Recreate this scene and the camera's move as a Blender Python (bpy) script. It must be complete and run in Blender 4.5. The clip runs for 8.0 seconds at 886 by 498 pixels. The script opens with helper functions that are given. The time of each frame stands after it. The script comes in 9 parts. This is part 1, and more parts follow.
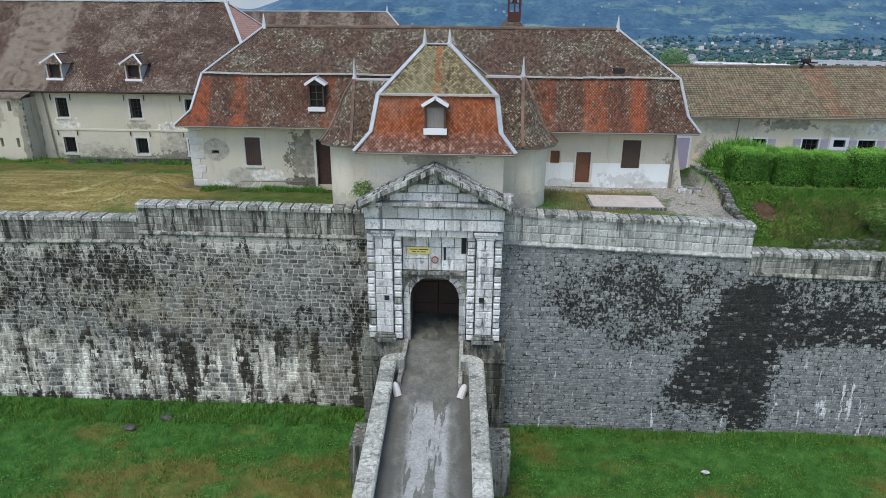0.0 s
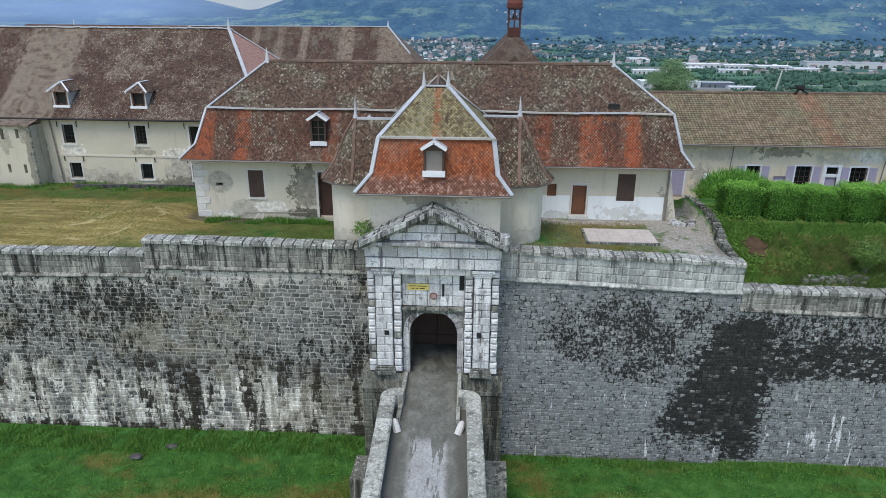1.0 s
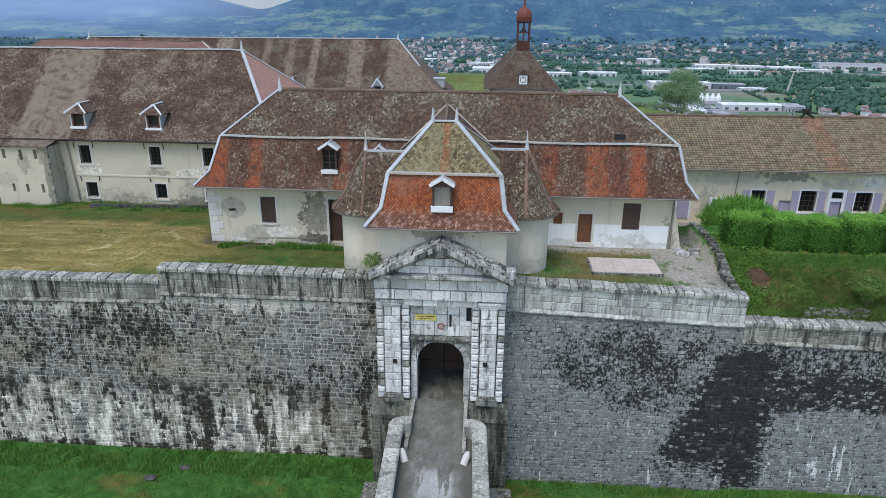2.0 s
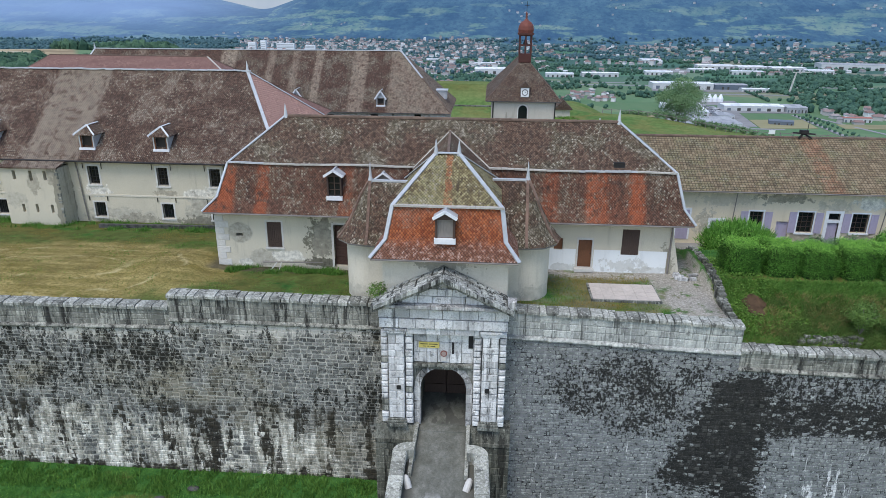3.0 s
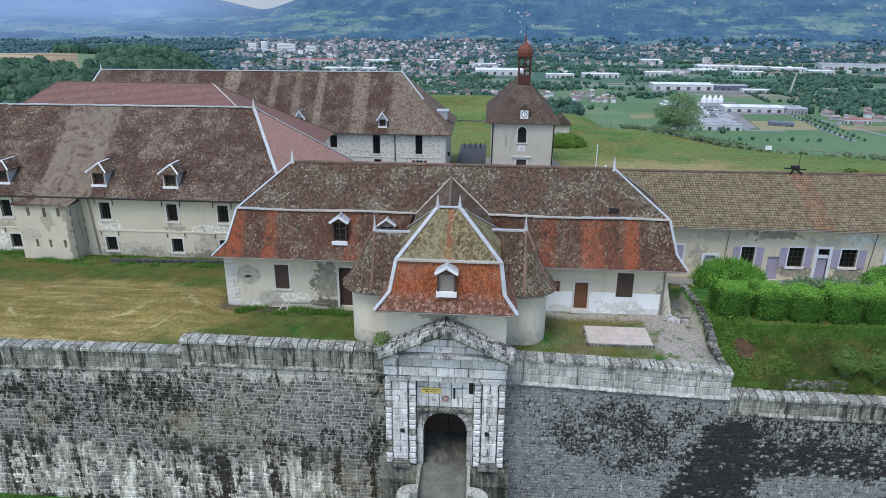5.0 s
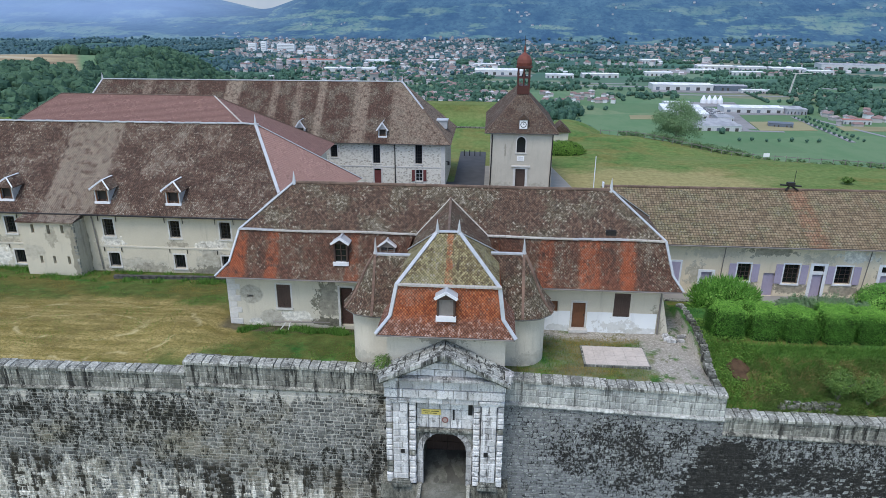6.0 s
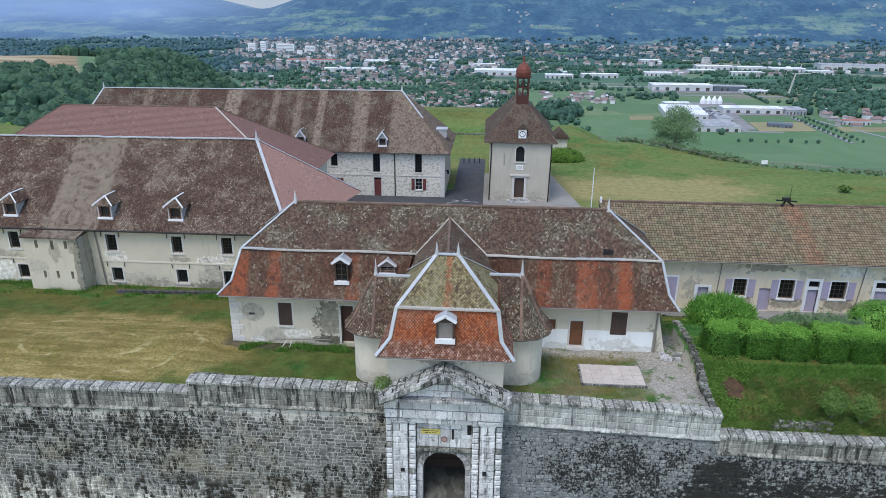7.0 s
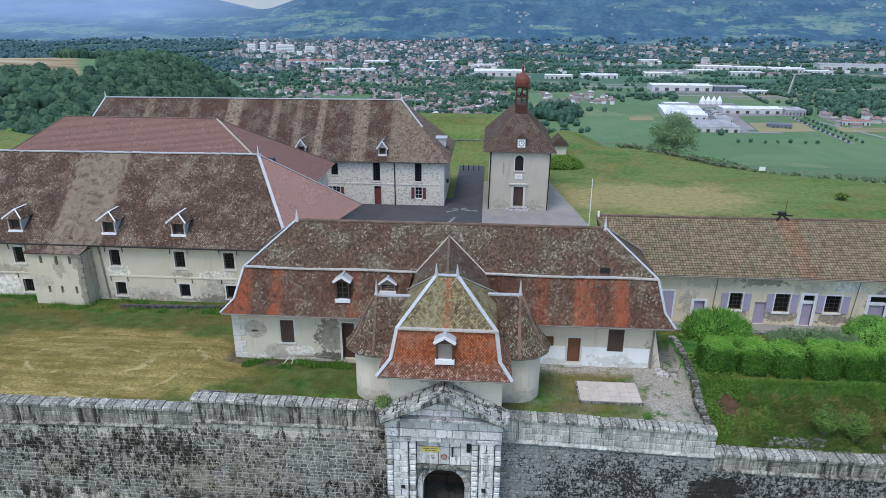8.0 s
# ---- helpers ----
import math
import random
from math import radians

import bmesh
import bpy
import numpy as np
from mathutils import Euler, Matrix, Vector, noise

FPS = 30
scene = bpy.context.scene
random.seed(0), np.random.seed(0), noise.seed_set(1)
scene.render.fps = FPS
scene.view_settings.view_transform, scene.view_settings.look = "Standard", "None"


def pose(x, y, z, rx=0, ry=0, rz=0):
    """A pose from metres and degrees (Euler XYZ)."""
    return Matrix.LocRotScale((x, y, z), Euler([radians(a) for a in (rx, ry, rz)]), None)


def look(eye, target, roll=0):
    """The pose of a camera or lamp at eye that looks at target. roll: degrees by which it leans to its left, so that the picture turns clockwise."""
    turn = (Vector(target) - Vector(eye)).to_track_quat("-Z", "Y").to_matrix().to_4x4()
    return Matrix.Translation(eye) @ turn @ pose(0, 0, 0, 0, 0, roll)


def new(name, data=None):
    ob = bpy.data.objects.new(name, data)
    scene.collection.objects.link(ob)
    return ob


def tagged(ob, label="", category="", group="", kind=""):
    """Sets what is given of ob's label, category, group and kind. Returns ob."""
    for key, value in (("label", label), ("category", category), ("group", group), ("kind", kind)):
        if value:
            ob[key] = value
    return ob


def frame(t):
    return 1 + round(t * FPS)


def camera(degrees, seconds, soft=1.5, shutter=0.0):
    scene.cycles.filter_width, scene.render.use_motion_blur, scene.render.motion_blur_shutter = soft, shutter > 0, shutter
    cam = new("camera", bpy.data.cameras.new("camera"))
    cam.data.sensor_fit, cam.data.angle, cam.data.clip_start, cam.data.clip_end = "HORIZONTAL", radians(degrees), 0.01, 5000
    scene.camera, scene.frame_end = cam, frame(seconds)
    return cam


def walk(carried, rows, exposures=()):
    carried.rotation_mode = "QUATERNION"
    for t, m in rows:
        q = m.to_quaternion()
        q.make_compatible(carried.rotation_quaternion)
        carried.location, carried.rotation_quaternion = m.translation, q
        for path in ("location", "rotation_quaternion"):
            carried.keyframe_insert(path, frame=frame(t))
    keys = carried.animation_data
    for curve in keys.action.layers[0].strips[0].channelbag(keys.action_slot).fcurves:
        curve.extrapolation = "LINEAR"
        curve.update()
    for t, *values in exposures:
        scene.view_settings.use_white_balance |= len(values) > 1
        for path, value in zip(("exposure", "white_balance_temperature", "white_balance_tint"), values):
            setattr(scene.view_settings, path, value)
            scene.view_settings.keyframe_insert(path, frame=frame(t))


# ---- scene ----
cam = camera(67.1, 8.0, soft=0.6)
PATH = [
    (0, (2.11, -42.046, 11.507), (2.016, -40.17, 10.818), 0.4),
    (0.5, (2.227, -42.155, 12.665), (2.135, -40.279, 11.977), 0.4),
    (1, (2.258, -42.223, 13.696), (2.16, -40.348, 13.008), 0.4),
    (1.5, (2.307, -42.3, 14.691), (2.194, -40.426, 14.002), 0.5),
    (3, (2.247, -42.629, 17.535), (2.118, -40.756, 16.844), 0.5),
    (3.5, (2.276, -42.789, 18.453), (2.146, -40.917, 17.762), 0.5),
    (4, (2.242, -42.942, 19.269), (2.112, -41.07, 18.577), 0.4),
    (4.5, (2.211, -43.093, 20.092), (2.08, -41.221, 19.4), 0.4),
    (6, (2.216, -43.326, 22.56), (2.086, -41.454, 21.866), 0.4),
    (6.5, (2.218, -43.371, 23.294), (2.089, -41.5, 22.6), 0.4),
    (7, (2.236, -43.439, 24.088), (2.107, -41.568, 23.393), 0.4),
    (7.5, (2.276, -43.56, 24.865), (2.147, -41.689, 24.169), 0.4),
    (8, (2.281, -43.669, 25.583), (2.152, -41.798, 24.888), 0.3),
]
walk(cam, [(t, look(eye, target, roll)) for t, eye, target, roll in PATH], [(0.0, 0.83, 6850.0, 9.0), (3.0, 0.86, 6650.0, 9.5), (8.0, 0.89, 6600.0, 10.0)])

# ---------------------------------------------------------------- light
SUN_EL, SUN_AZ = 63.0, 205.0
world = bpy.data.worlds.new("overcast_sky")
scene.world = world
world.use_nodes = True
wt = world.node_tree
sky = wt.nodes.new("ShaderNodeTexSky")
sky.sky_type = "NISHITA"
sky.sun_disc = False
sky.sun_elevation = radians(SUN_EL)
sky.sun_rotation = radians(SUN_AZ)
sky.air_density, sky.dust_density, sky.ozone_density = 1.0, 1.0, 1.0
wt.nodes["Background"].inputs["Strength"].default_value = 0.15
wt.links.new(sky.outputs[0], wt.nodes["Background"].inputs["Color"])
sun_data = bpy.data.lights.new("sun", "SUN")
sun_data.energy, sun_data.angle, sun_data.color = 1.0, radians(25), (1.0, 0.98, 0.95)
sun = new("sun", sun_data)
az, el = radians(SUN_AZ), radians(SUN_EL)
sun_from = Vector((math.sin(az) * math.cos(el), math.cos(az) * math.cos(el), math.sin(el)))
sun.rotation_euler = (-sun_from).to_track_quat("-Z", "Y").to_euler()


# ---------------------------------------------------------------- material tools
class Mat:
    def __init__(s, name, rough=0.9, metal=0.0, spec=0.3):
        s.m = bpy.data.materials.new(name)
        s.m.use_nodes = True
        s.t = s.m.node_tree
        s.b = s.t.nodes["Principled BSDF"]
        s.b.inputs["Roughness"].default_value = rough
        s.b.inputs["Metallic"].default_value = metal
        s.b.inputs["Specular IOR Level"].default_value = spec

    def put(s, socket, v):
        if isinstance(v, bpy.types.NodeSocket):
            s.t.links.new(v, socket)
        elif isinstance(v, tuple) and len(v) == 3 and socket.type == "RGBA":
            socket.default_value = (*v, 1)
        else:
            socket.default_value = v

    def pos(s, scale=(1, 1, 1), world_space=True):
        if world_space:
            src = s.t.nodes.new("ShaderNodeNewGeometry").outputs["Position"]
        else:
            src = s.t.nodes.new("ShaderNodeUVMap").outputs["UV"]
        mp = s.t.nodes.new("ShaderNodeMapping")
        mp.inputs["Scale"].default_value = scale
        s.t.links.new(src, mp.inputs["Vector"])
        return mp.outputs[0]

    def uv(s, scale=(1, 1, 1)):
        return s.pos(scale, False)

    def noise(s, scale, vec=None, detail=4.0, rough=0.55, dist=0.0):
        n = s.t.nodes.new("ShaderNodeTexNoise")
        n.inputs["Scale"].default_value = scale
        n.inputs["Detail"].default_value = detail
        n.inputs["Roughness"].default_value = rough
        n.inputs["Distortion"].default_value = dist
        s.t.links.new(vec if vec else s.pos(), n.inputs["Vector"])
        return n.outputs["Fac"]

    def voro(s, scale, vec=None, colour=False, rnd=1.0):
        n = s.t.nodes.new("ShaderNodeTexVoronoi")
        n.inputs["Scale"].default_value = scale
        n.inputs["Randomness"].default_value = rnd
        s.t.links.new(vec if vec else s.pos(), n.inputs["Vector"])
        return n.outputs["Color"] if colour else n.outputs["Distance"]

    def ramp(s, fac, *stops, step=False):
        n = s.t.nodes.new("ShaderNodeValToRGB")
        if step:
            n.color_ramp.interpolation = "CONSTANT"
        e = n.color_ramp.elements
        while len(e) < len(stops):
            e.new(0.5)
        for k, (p, c) in enumerate(stops):
            e[k].position = p
            e[k].color = (*c, 1) if isinstance(c, tuple) else (c, c, c, 1)
        s.put(n.inputs[0], fac)
        return n.outputs[0]

    def mix(s, fac, a, b, mode="MIX"):
        n = s.t.nodes.new("ShaderNodeMix")
        n.data_type, n.blend_type = "RGBA", mode
        s.put(n.inputs[0], fac)
        s.put(n.inputs[6], a)
        s.put(n.inputs[7], b)
        return n.outputs[2]

    def math(s, op, a, b=0.0, clamp=False):
        n = s.t.nodes.new("ShaderNodeMath")
        n.operation, n.use_clamp = op, clamp
        s.put(n.inputs[0], a)
        s.put(n.inputs[1], b)
        return n.outputs[0]

    def axis(s, k, vec=None):
        n = s.t.nodes.new("ShaderNodeSeparateXYZ")
        s.t.links.new(vec if vec else s.pos(), n.inputs[0])
        return n.outputs[k]

    def span(s, v, a, b, to0=0.0, to1=1.0):
        n = s.t.nodes.new("ShaderNodeMapRange")
        n.interpolation_type = "SMOOTHSTEP"
        s.put(n.inputs[0], v)
        for k, q in zip((1, 2, 3, 4), (a, b, to0, to1)):
            n.inputs[k].default_value = q
        return n.outputs[0]

    def brick(s, vec, w, h, mortar, a=0.0, b=1.0, joint=0.5, smooth=0.1, offset=0.5):
        n = s.t.nodes.new("ShaderNodeTexBrick")
        n.offset = offset
        s.t.links.new(vec, n.inputs["Vector"])
        for key, q in (("Color1", a), ("Color2", b), ("Mortar", joint)):
            n.inputs[key].default_value = (q, q, q, 1)
        n.inputs["Scale"].default_value = 1.0
        n.inputs["Brick Width"].default_value = w
        n.inputs["Row Height"].default_value = h
        n.inputs["Mortar Size"].default_value = mortar
        n.inputs["Mortar Smooth"].default_value = smooth
        return n.outputs["Color"], n.outputs["Fac"]

    def scales(s, vec, w, h):
        """Pointed tiles in staggered courses: two random values for each tile, its lower edges, and its height above the course below."""
        u = s.math("DIVIDE", s.axis(0, vec), w)
        v = s.math("DIVIDE", s.axis(1, vec), 2 * h)
        a, b = s.math("ADD", u, v), s.math("SUBTRACT", u, v)
        pair = s.t.nodes.new("ShaderNodeCombineXYZ")
        s.put(pair.inputs[0], s.math("FLOOR", a))
        s.put(pair.inputs[1], s.math("FLOOR", b))
        n = s.t.nodes.new("ShaderNodeTexWhiteNoise")
        n.noise_dimensions = "2D"
        s.t.links.new(pair.outputs[0], n.inputs["Vector"])
        fa, fb = s.math("FRACT", a), s.math("FRACT", b)
        low = s.math("MAXIMUM", s.span(fa, 0.24, 0.04), s.span(fb, 0.76, 0.96))
        rise = s.math("MULTIPLY", s.math("SUBTRACT", fb, fa), 0.5)
        return n.outputs["Value"], s.axis(1, n.outputs["Color"]), low, rise

    def obj_random(s):
        return s.t.nodes.new("ShaderNodeObjectInfo").outputs["Random"]

    def island(s):
        return s.t.nodes.new("ShaderNodeNewGeometry").outputs["Random Per Island"]

    def bump(s, height, strength=0.5, dist=0.02):
        n = s.t.nodes.new("ShaderNodeBump")
        n.inputs["Strength"].default_value = strength
        n.inputs["Distance"].default_value = dist
        s.put(n.inputs["Height"], height)
        s.t.links.new(n.outputs[0], s.b.inputs["Normal"])

    def done(s, colour, rough=None):
        s.put(s.b.inputs["Base Color"], colour)
        if rough is not None:
            s.put(s.b.inputs["Roughness"], rough)
        return s.m


# ---------------------------------------------------------------- materials
def tile_material(name, dark, mid, light, moss, lichen_amount, bands=(), band_tone=None, w=0.175, h=0.105, x0=0.0, x1=1.0, lichen=(0.43, 0.38, 0.30), foot=None, grime_to=0.5, crisp=1.0, offset=0.5, pointed=True):
    """Plain clay tiles laid in courses: a tone for each tile, dark joints, painted shade at the lower edges, moss,
    lichen and strips of newer tiles.
    """
    dark, mid, light = (tuple(c * (0.86 if pointed else 1.02) for c in v) for v in (dark, mid, light))
    m = Mat(name, 0.9, 0, 0.1)
    uv = m.uv()
    if pointed:
        tone, chance, joint, rise = m.scales(uv, w, h)
        tone = m.math("ADD", m.math("MULTIPLY", tone, 0.9), 0.05)
    else:
        tone, joint = m.brick(uv, w, h, 0.018, offset=offset)
        chance, rise = 0.5, None
    col = m.ramp(tone, (0.0, dark), (0.5, mid), (1.0, light))
    patch = m.noise(0.5, detail=4, rough=0.65)
    col = m.mix(m.span(patch, 0.45, 0.62), col, m.mix(tone, tuple(c * 0.7 for c in moss), tuple(min(1, c * 1.25) for c in moss)))
    keep = 1.0
    if bands:
        u = m.math("ADD", m.axis(0, uv), m.math("MULTIPLY", m.math("SUBTRACT", m.noise(1.3, detail=3), 0.5), 0.5))
        f = m.math("DIVIDE", m.math("SUBTRACT", u, x0), x1 - x0)
        k = m.ramp(f, *bands)
        keep = m.math("SUBTRACT", 1.0, m.math("MULTIPLY", k, 0.55))
        k = m.math("MULTIPLY", k, m.span(m.noise(1.9, detail=7, rough=0.75), 0.36, 0.54))
        col = m.mix(k, col, m.ramp(tone, (0.0, tuple(c * 0.68 for c in band_tone)), (1.0, tuple(min(1, c * 1.1) for c in band_tone))))
    grime = m.noise(1.3, m.uv((1.8, 0.6, 1)), detail=6, rough=0.7)
    col = m.mix(m.math("MULTIPLY", m.span(grime, 0.47, 0.68, 0.0, grime_to), keep), col, (0.045, 0.038, 0.032))
    spots = m.noise(6.4, detail=5, rough=0.78)
    big = m.noise(0.5, detail=6, rough=0.7)
    thick = m.math("MULTIPLY", m.math("SUBTRACT", big, 0.5), 0.62)
    amount = m.span(m.math("ADD", spots, thick), 0.57, 0.60)
    fine = m.span(m.noise(9.5, detail=2, rough=0.6), 0.62, 0.66, 0.0, 0.6)
    amount = m.math("MULTIPLY", m.math("MAXIMUM", amount, fine), keep)
    if pointed:
        crusted = m.span(m.math("ADD", chance, m.math("MULTIPLY", m.math("SUBTRACT", big, 0.5), 1.7)), 0.86, 0.91, 0.0, 0.95)
        crusted = m.math("MULTIPLY", crusted, m.span(m.noise(11, detail=4, rough=0.7), 0.46, 0.54, 0.12, 1.0))
        amount = m.math("MAXIMUM", m.math("MULTIPLY", amount, 0.45), m.math("MULTIPLY", crusted, keep))
    col = m.mix(m.math("MULTIPLY", amount, lichen_amount), col, m.ramp(m.noise(3, detail=3), (0.4, tuple(c * 0.7 for c in lichen)), (0.62, lichen)))
    if foot:
        low = m.span(m.math("ADD", m.axis(2), m.math("MULTIPLY", m.math("SUBTRACT", m.noise(1.2, detail=5, rough=0.7), 0.5), 1.6)), foot[0], foot[1])
        crust = m.ramp(m.noise(4.5, detail=5, rough=0.75), (0.38, (0.075, 0.045, 0.032)), (0.52, (0.17, 0.085, 0.06)), (0.62, (0.46, 0.36, 0.31)))
        col = m.mix(m.math("MULTIPLY", low, 0.8), col, crust)
    joint = m.math("MULTIPLY", joint, m.span(m.noise(6, detail=5, rough=0.7), 0.32, 0.56, 0.45, 1.0)) if pointed else joint
    # on pointed tiles this dark line paints the shadow of each lower edge
    col = m.mix(m.math("MULTIPLY", joint, (0.95 if pointed else 0.75) * min(1, crisp + 0.1)), col, (0.03, 0.026, 0.022))
    if pointed:
        hgt = m.math("SUBTRACT", rise, m.math("MULTIPLY", joint, 0.5))
    else:
        saw = m.math("FRACT", m.math("DIVIDE", m.axis(1, uv), h))
        # shadow at the lower edge of each course, mixed into the colour
        col = m.mix(m.span(saw, 0.28, 0.0, 0.0, 0.55 * crisp), col, (0.025, 0.02, 0.018))
        hgt = m.math("SUBTRACT", m.math("SUBTRACT", 1.0, m.math("MULTIPLY", saw, 0.6)), m.math("MULTIPLY", joint, 0.6))
    m.bump(m.math("ADD", hgt, m.math("MULTIPLY", spots, 0.7)), 1.0, 0.035)
    return m.done(col)


MAIN_W = (-16.9, 15.6)
tile_brown = tile_material("old_brown_tiles", (0.06, 0.038, 0.027), (0.125, 0.076, 0.054), (0.21, 0.135, 0.095), (0.09, 0.072, 0.045), 1.0)
tile_lower = tile_material("patched_red_tiles", (0.062, 0.037, 0.028), (0.12, 0.066, 0.047), (0.175, 0.10, 0.072), (0.105, 0.07, 0.048), 0.75,
                           ((0.0, 0.9), (0.06, 0.9), (0.068, 0.08), (0.108, 0.08), (0.113, 0.8), (0.133, 0.8), (0.14, 0.1), (0.28, 0.1), (0.286, 0.6), (0.31, 0.6), (0.316, 0.1), (0.695, 0.1), (0.702, 0.6), (0.726, 0.6), (0.733, 0.12), (0.782, 0.15), (0.788, 0.85), (0.824, 0.8), (0.83, 0.35), (0.868, 0.2), (0.874, 0.95), (0.898, 0.95), (0.905, 0.05)),
                           (0.36, 0.10, 0.045), x0=MAIN_W[0], x1=MAIN_W[1])
tile_pav = tile_material("orange_red_tiles", (0.23, 0.06, 0.03), (0.38, 0.11, 0.045), (0.50, 0.17, 0.07), (0.33, 0.11, 0.055), 0.35, grime_to=0.3, foot=(5.75, 4.95))
tile_moss = tile_material("mossy_yellow_tiles", (0.10, 0.068, 0.038), (0.235, 0.19, 0.095), (0.40, 0.35, 0.19), (0.24, 0.215, 0.105), 0.8,
                          ((0.0, 0.0), (0.47, 0.0), (0.48, 0.7), (0.54, 0.7), (0.55, 0.0), (1.0, 0.0)), (0.40, 0.12, 0.05), x0=-2.9, x1=2.9)
tile_barrack = tile_material("barrack_brown_tiles", (0.055, 0.033, 0.025), (0.11, 0.066, 0.048), (0.175, 0.11, 0.082), (0.125, 0.08, 0.058), 0.85,
                             ((0.0, 0.0), (0.378, 0.0), (0.384, 0.9), (0.553, 0.9), (0.56, 0.0), (1.0, 0.0)), (0.29, 0.235, 0.18), x0=-48, x1=-20)
tile_b3 = tile_material("striped_brown_tiles", (0.062, 0.035, 0.027), (0.11, 0.063, 0.047), (0.155, 0.095, 0.07), (0.11, 0.08, 0.058), 0.6,
                        ((0.0, 0.0), (0.11, 0.0), (0.115, 0.6), (0.135, 0.6), (0.14, 0.0), (0.245, 0.0), (0.25, 0.5), (0.265, 0.5), (0.27, 0.0), (0.352, 0.0), (0.358, 0.9), (0.395, 0.9), (0.40, 0.0), (0.486, 0.0), (0.49, 0.6), (0.507, 0.6), (0.512, 0.0), (0.556, 0.0), (0.56, 0.6), (0.575, 0.6), (0.58, 0.0), (0.62, 0.0), (0.624, 0.8), (0.64, 0.8), (0.645, 0.0), (0.724, 0.0), (0.73, 0.7), (0.765, 0.7), (0.77, 0.0), (0.83, 0.0), (0.835, 0.6), (0.87, 0.6)),
                        (0.36, 0.285, 0.215), w=0.18, h=0.12, x0=-62, x1=-4)
tile_plain = tile_material("new_terracotta_tiles", (0.205, 0.118, 0.10), (0.22, 0.128, 0.108), (0.235, 0.138, 0.117), (0.235, 0.137, 0.116), 0.03, grime_to=0.05, crisp=0.12, w=0.24, h=0.2, pointed=False)
tile_pink = tile_material("plain_pink_clay_tiles", (0.37, 0.215, 0.175), (0.385, 0.225, 0.183), (0.40, 0.235, 0.19), (0.40, 0.233, 0.19), 0.03, grime_to=0.05, crisp=0.03, w=0.24, h=0.2, pointed=False)
tile_grid = tile_material("interlocking_tan_tiles", (0.155, 0.114, 0.070), (0.218, 0.165, 0.101), (0.275, 0.213, 0.136), (0.168, 0.148, 0.078), 0.45,
                          ((0.0, 0.0), (0.55, 0.0), (0.57, 0.7), (0.62, 0.7), (0.64, 0.0), (1.0, 0.0)), (0.3, 0.15, 0.09), w=0.25, h=0.31, x0=15, x1=40, offset=0.0, crisp=0.9, pointed=False)
tile_chapel = tile_material("chapel_brown_tiles", (0.07, 0.045, 0.035), (0.12, 0.078, 0.058), (0.165, 0.11, 0.08), (0.11, 0.08, 0.06), 0.4, w=0.18, h=0.12)


def plaster(name, base, stain, patchy=0.5, scale=1.0, spots=()):
    """Old lime render. spots: (x, z, half width, half height, raggedness, colour, strength) of stains and fallen patches."""
    m = Mat(name, 0.94, 0, 0.1)
    big = m.noise(0.35 * scale, detail=6, rough=0.65)
    streak = m.noise(1.2, m.pos((1.5, 1.5, 0.22)), detail=6, rough=0.7)
    fine = m.noise(14, detail=4)
    col = m.mix(m.span(big, 0.38, 0.66, 0, patchy), base, tuple(c * 0.78 for c in base))
    col = m.mix(m.span(streak, 0.52, 0.74, 0, patchy * 1.2), col, stain)
    crack = m.noise(2.6, detail=8, rough=0.75)
    col = m.mix(m.span(crack, 0.63, 0.66, 0, patchy), col, tuple(c * 0.55 for c in base))
    col = m.mix(m.span(fine, 0.3, 0.7, 0.0, 0.18), col, (0.85, 0.82, 0.75))
    if spots:
        x, z = m.axis(0), m.axis(2)
        rag = m.math("SUBTRACT", m.noise(1.9, detail=8, rough=0.72), 0.5)
        for cx, cz, rx, rz, ragged, tone, strength in spots:
            dx = m.math("DIVIDE", m.math("SUBTRACT", x, cx), rx)
            dz = m.math("DIVIDE", m.math("SUBTRACT", z, cz), rz)
            d = m.math("SQRT", m.math("ADD", m.math("MULTIPLY", dx, dx), m.math("MULTIPLY", dz, dz)))
            d = m.math("ADD", d, m.math("MULTIPLY", rag, ragged))
            inner = m.ramp(crack, (0.35, tuple(c * 0.6 for c in tone)), (0.62, tuple(min(1, c * 1.35) for c in tone)))
            col = m.mix(m.math("MULTIPLY", m.span(d, 1.05, 0.9), strength), col, inner)
    m.bump(m.math("ADD", fine, m.math("MULTIPLY", big, 2.0)), 0.25, 0.015)
    return m.done(col)


BARE, DAMP, PALE, CEMENT = (0.30, 0.27, 0.21), (0.09, 0.085, 0.06), (0.66, 0.63, 0.56), (0.37, 0.345, 0.285)
stucco = plaster("beige_render", (0.56, 0.51, 0.40), (0.30, 0.27, 0.21), 0.5, 1.0, (
    (-14.75, 2.55, 0.85, 0.75, 0.5, CEMENT, 0.9), (-13.3, 0.75, 0.95, 0.6, 1.0, CEMENT, 0.75), (-14.5, 0.3, 0.5, 0.35, 2.0, PALE, 0.9),
    (-9.1, 2.3, 1.0, 1.6, 5.0, DAMP, 0.8), (-8.9, 2.0, 0.85, 1.6, 3.0, CEMENT, 0.45), (-9.0, 0.55, 1.3, 0.35, 2.0, DAMP, 0.85), (-11.5, 0.95, 1.2, 0.4, 3.0, PALE, 0.8),
    (14.2, 1.2, 0.5, 1.4, 3.0, DAMP, 0.5)))
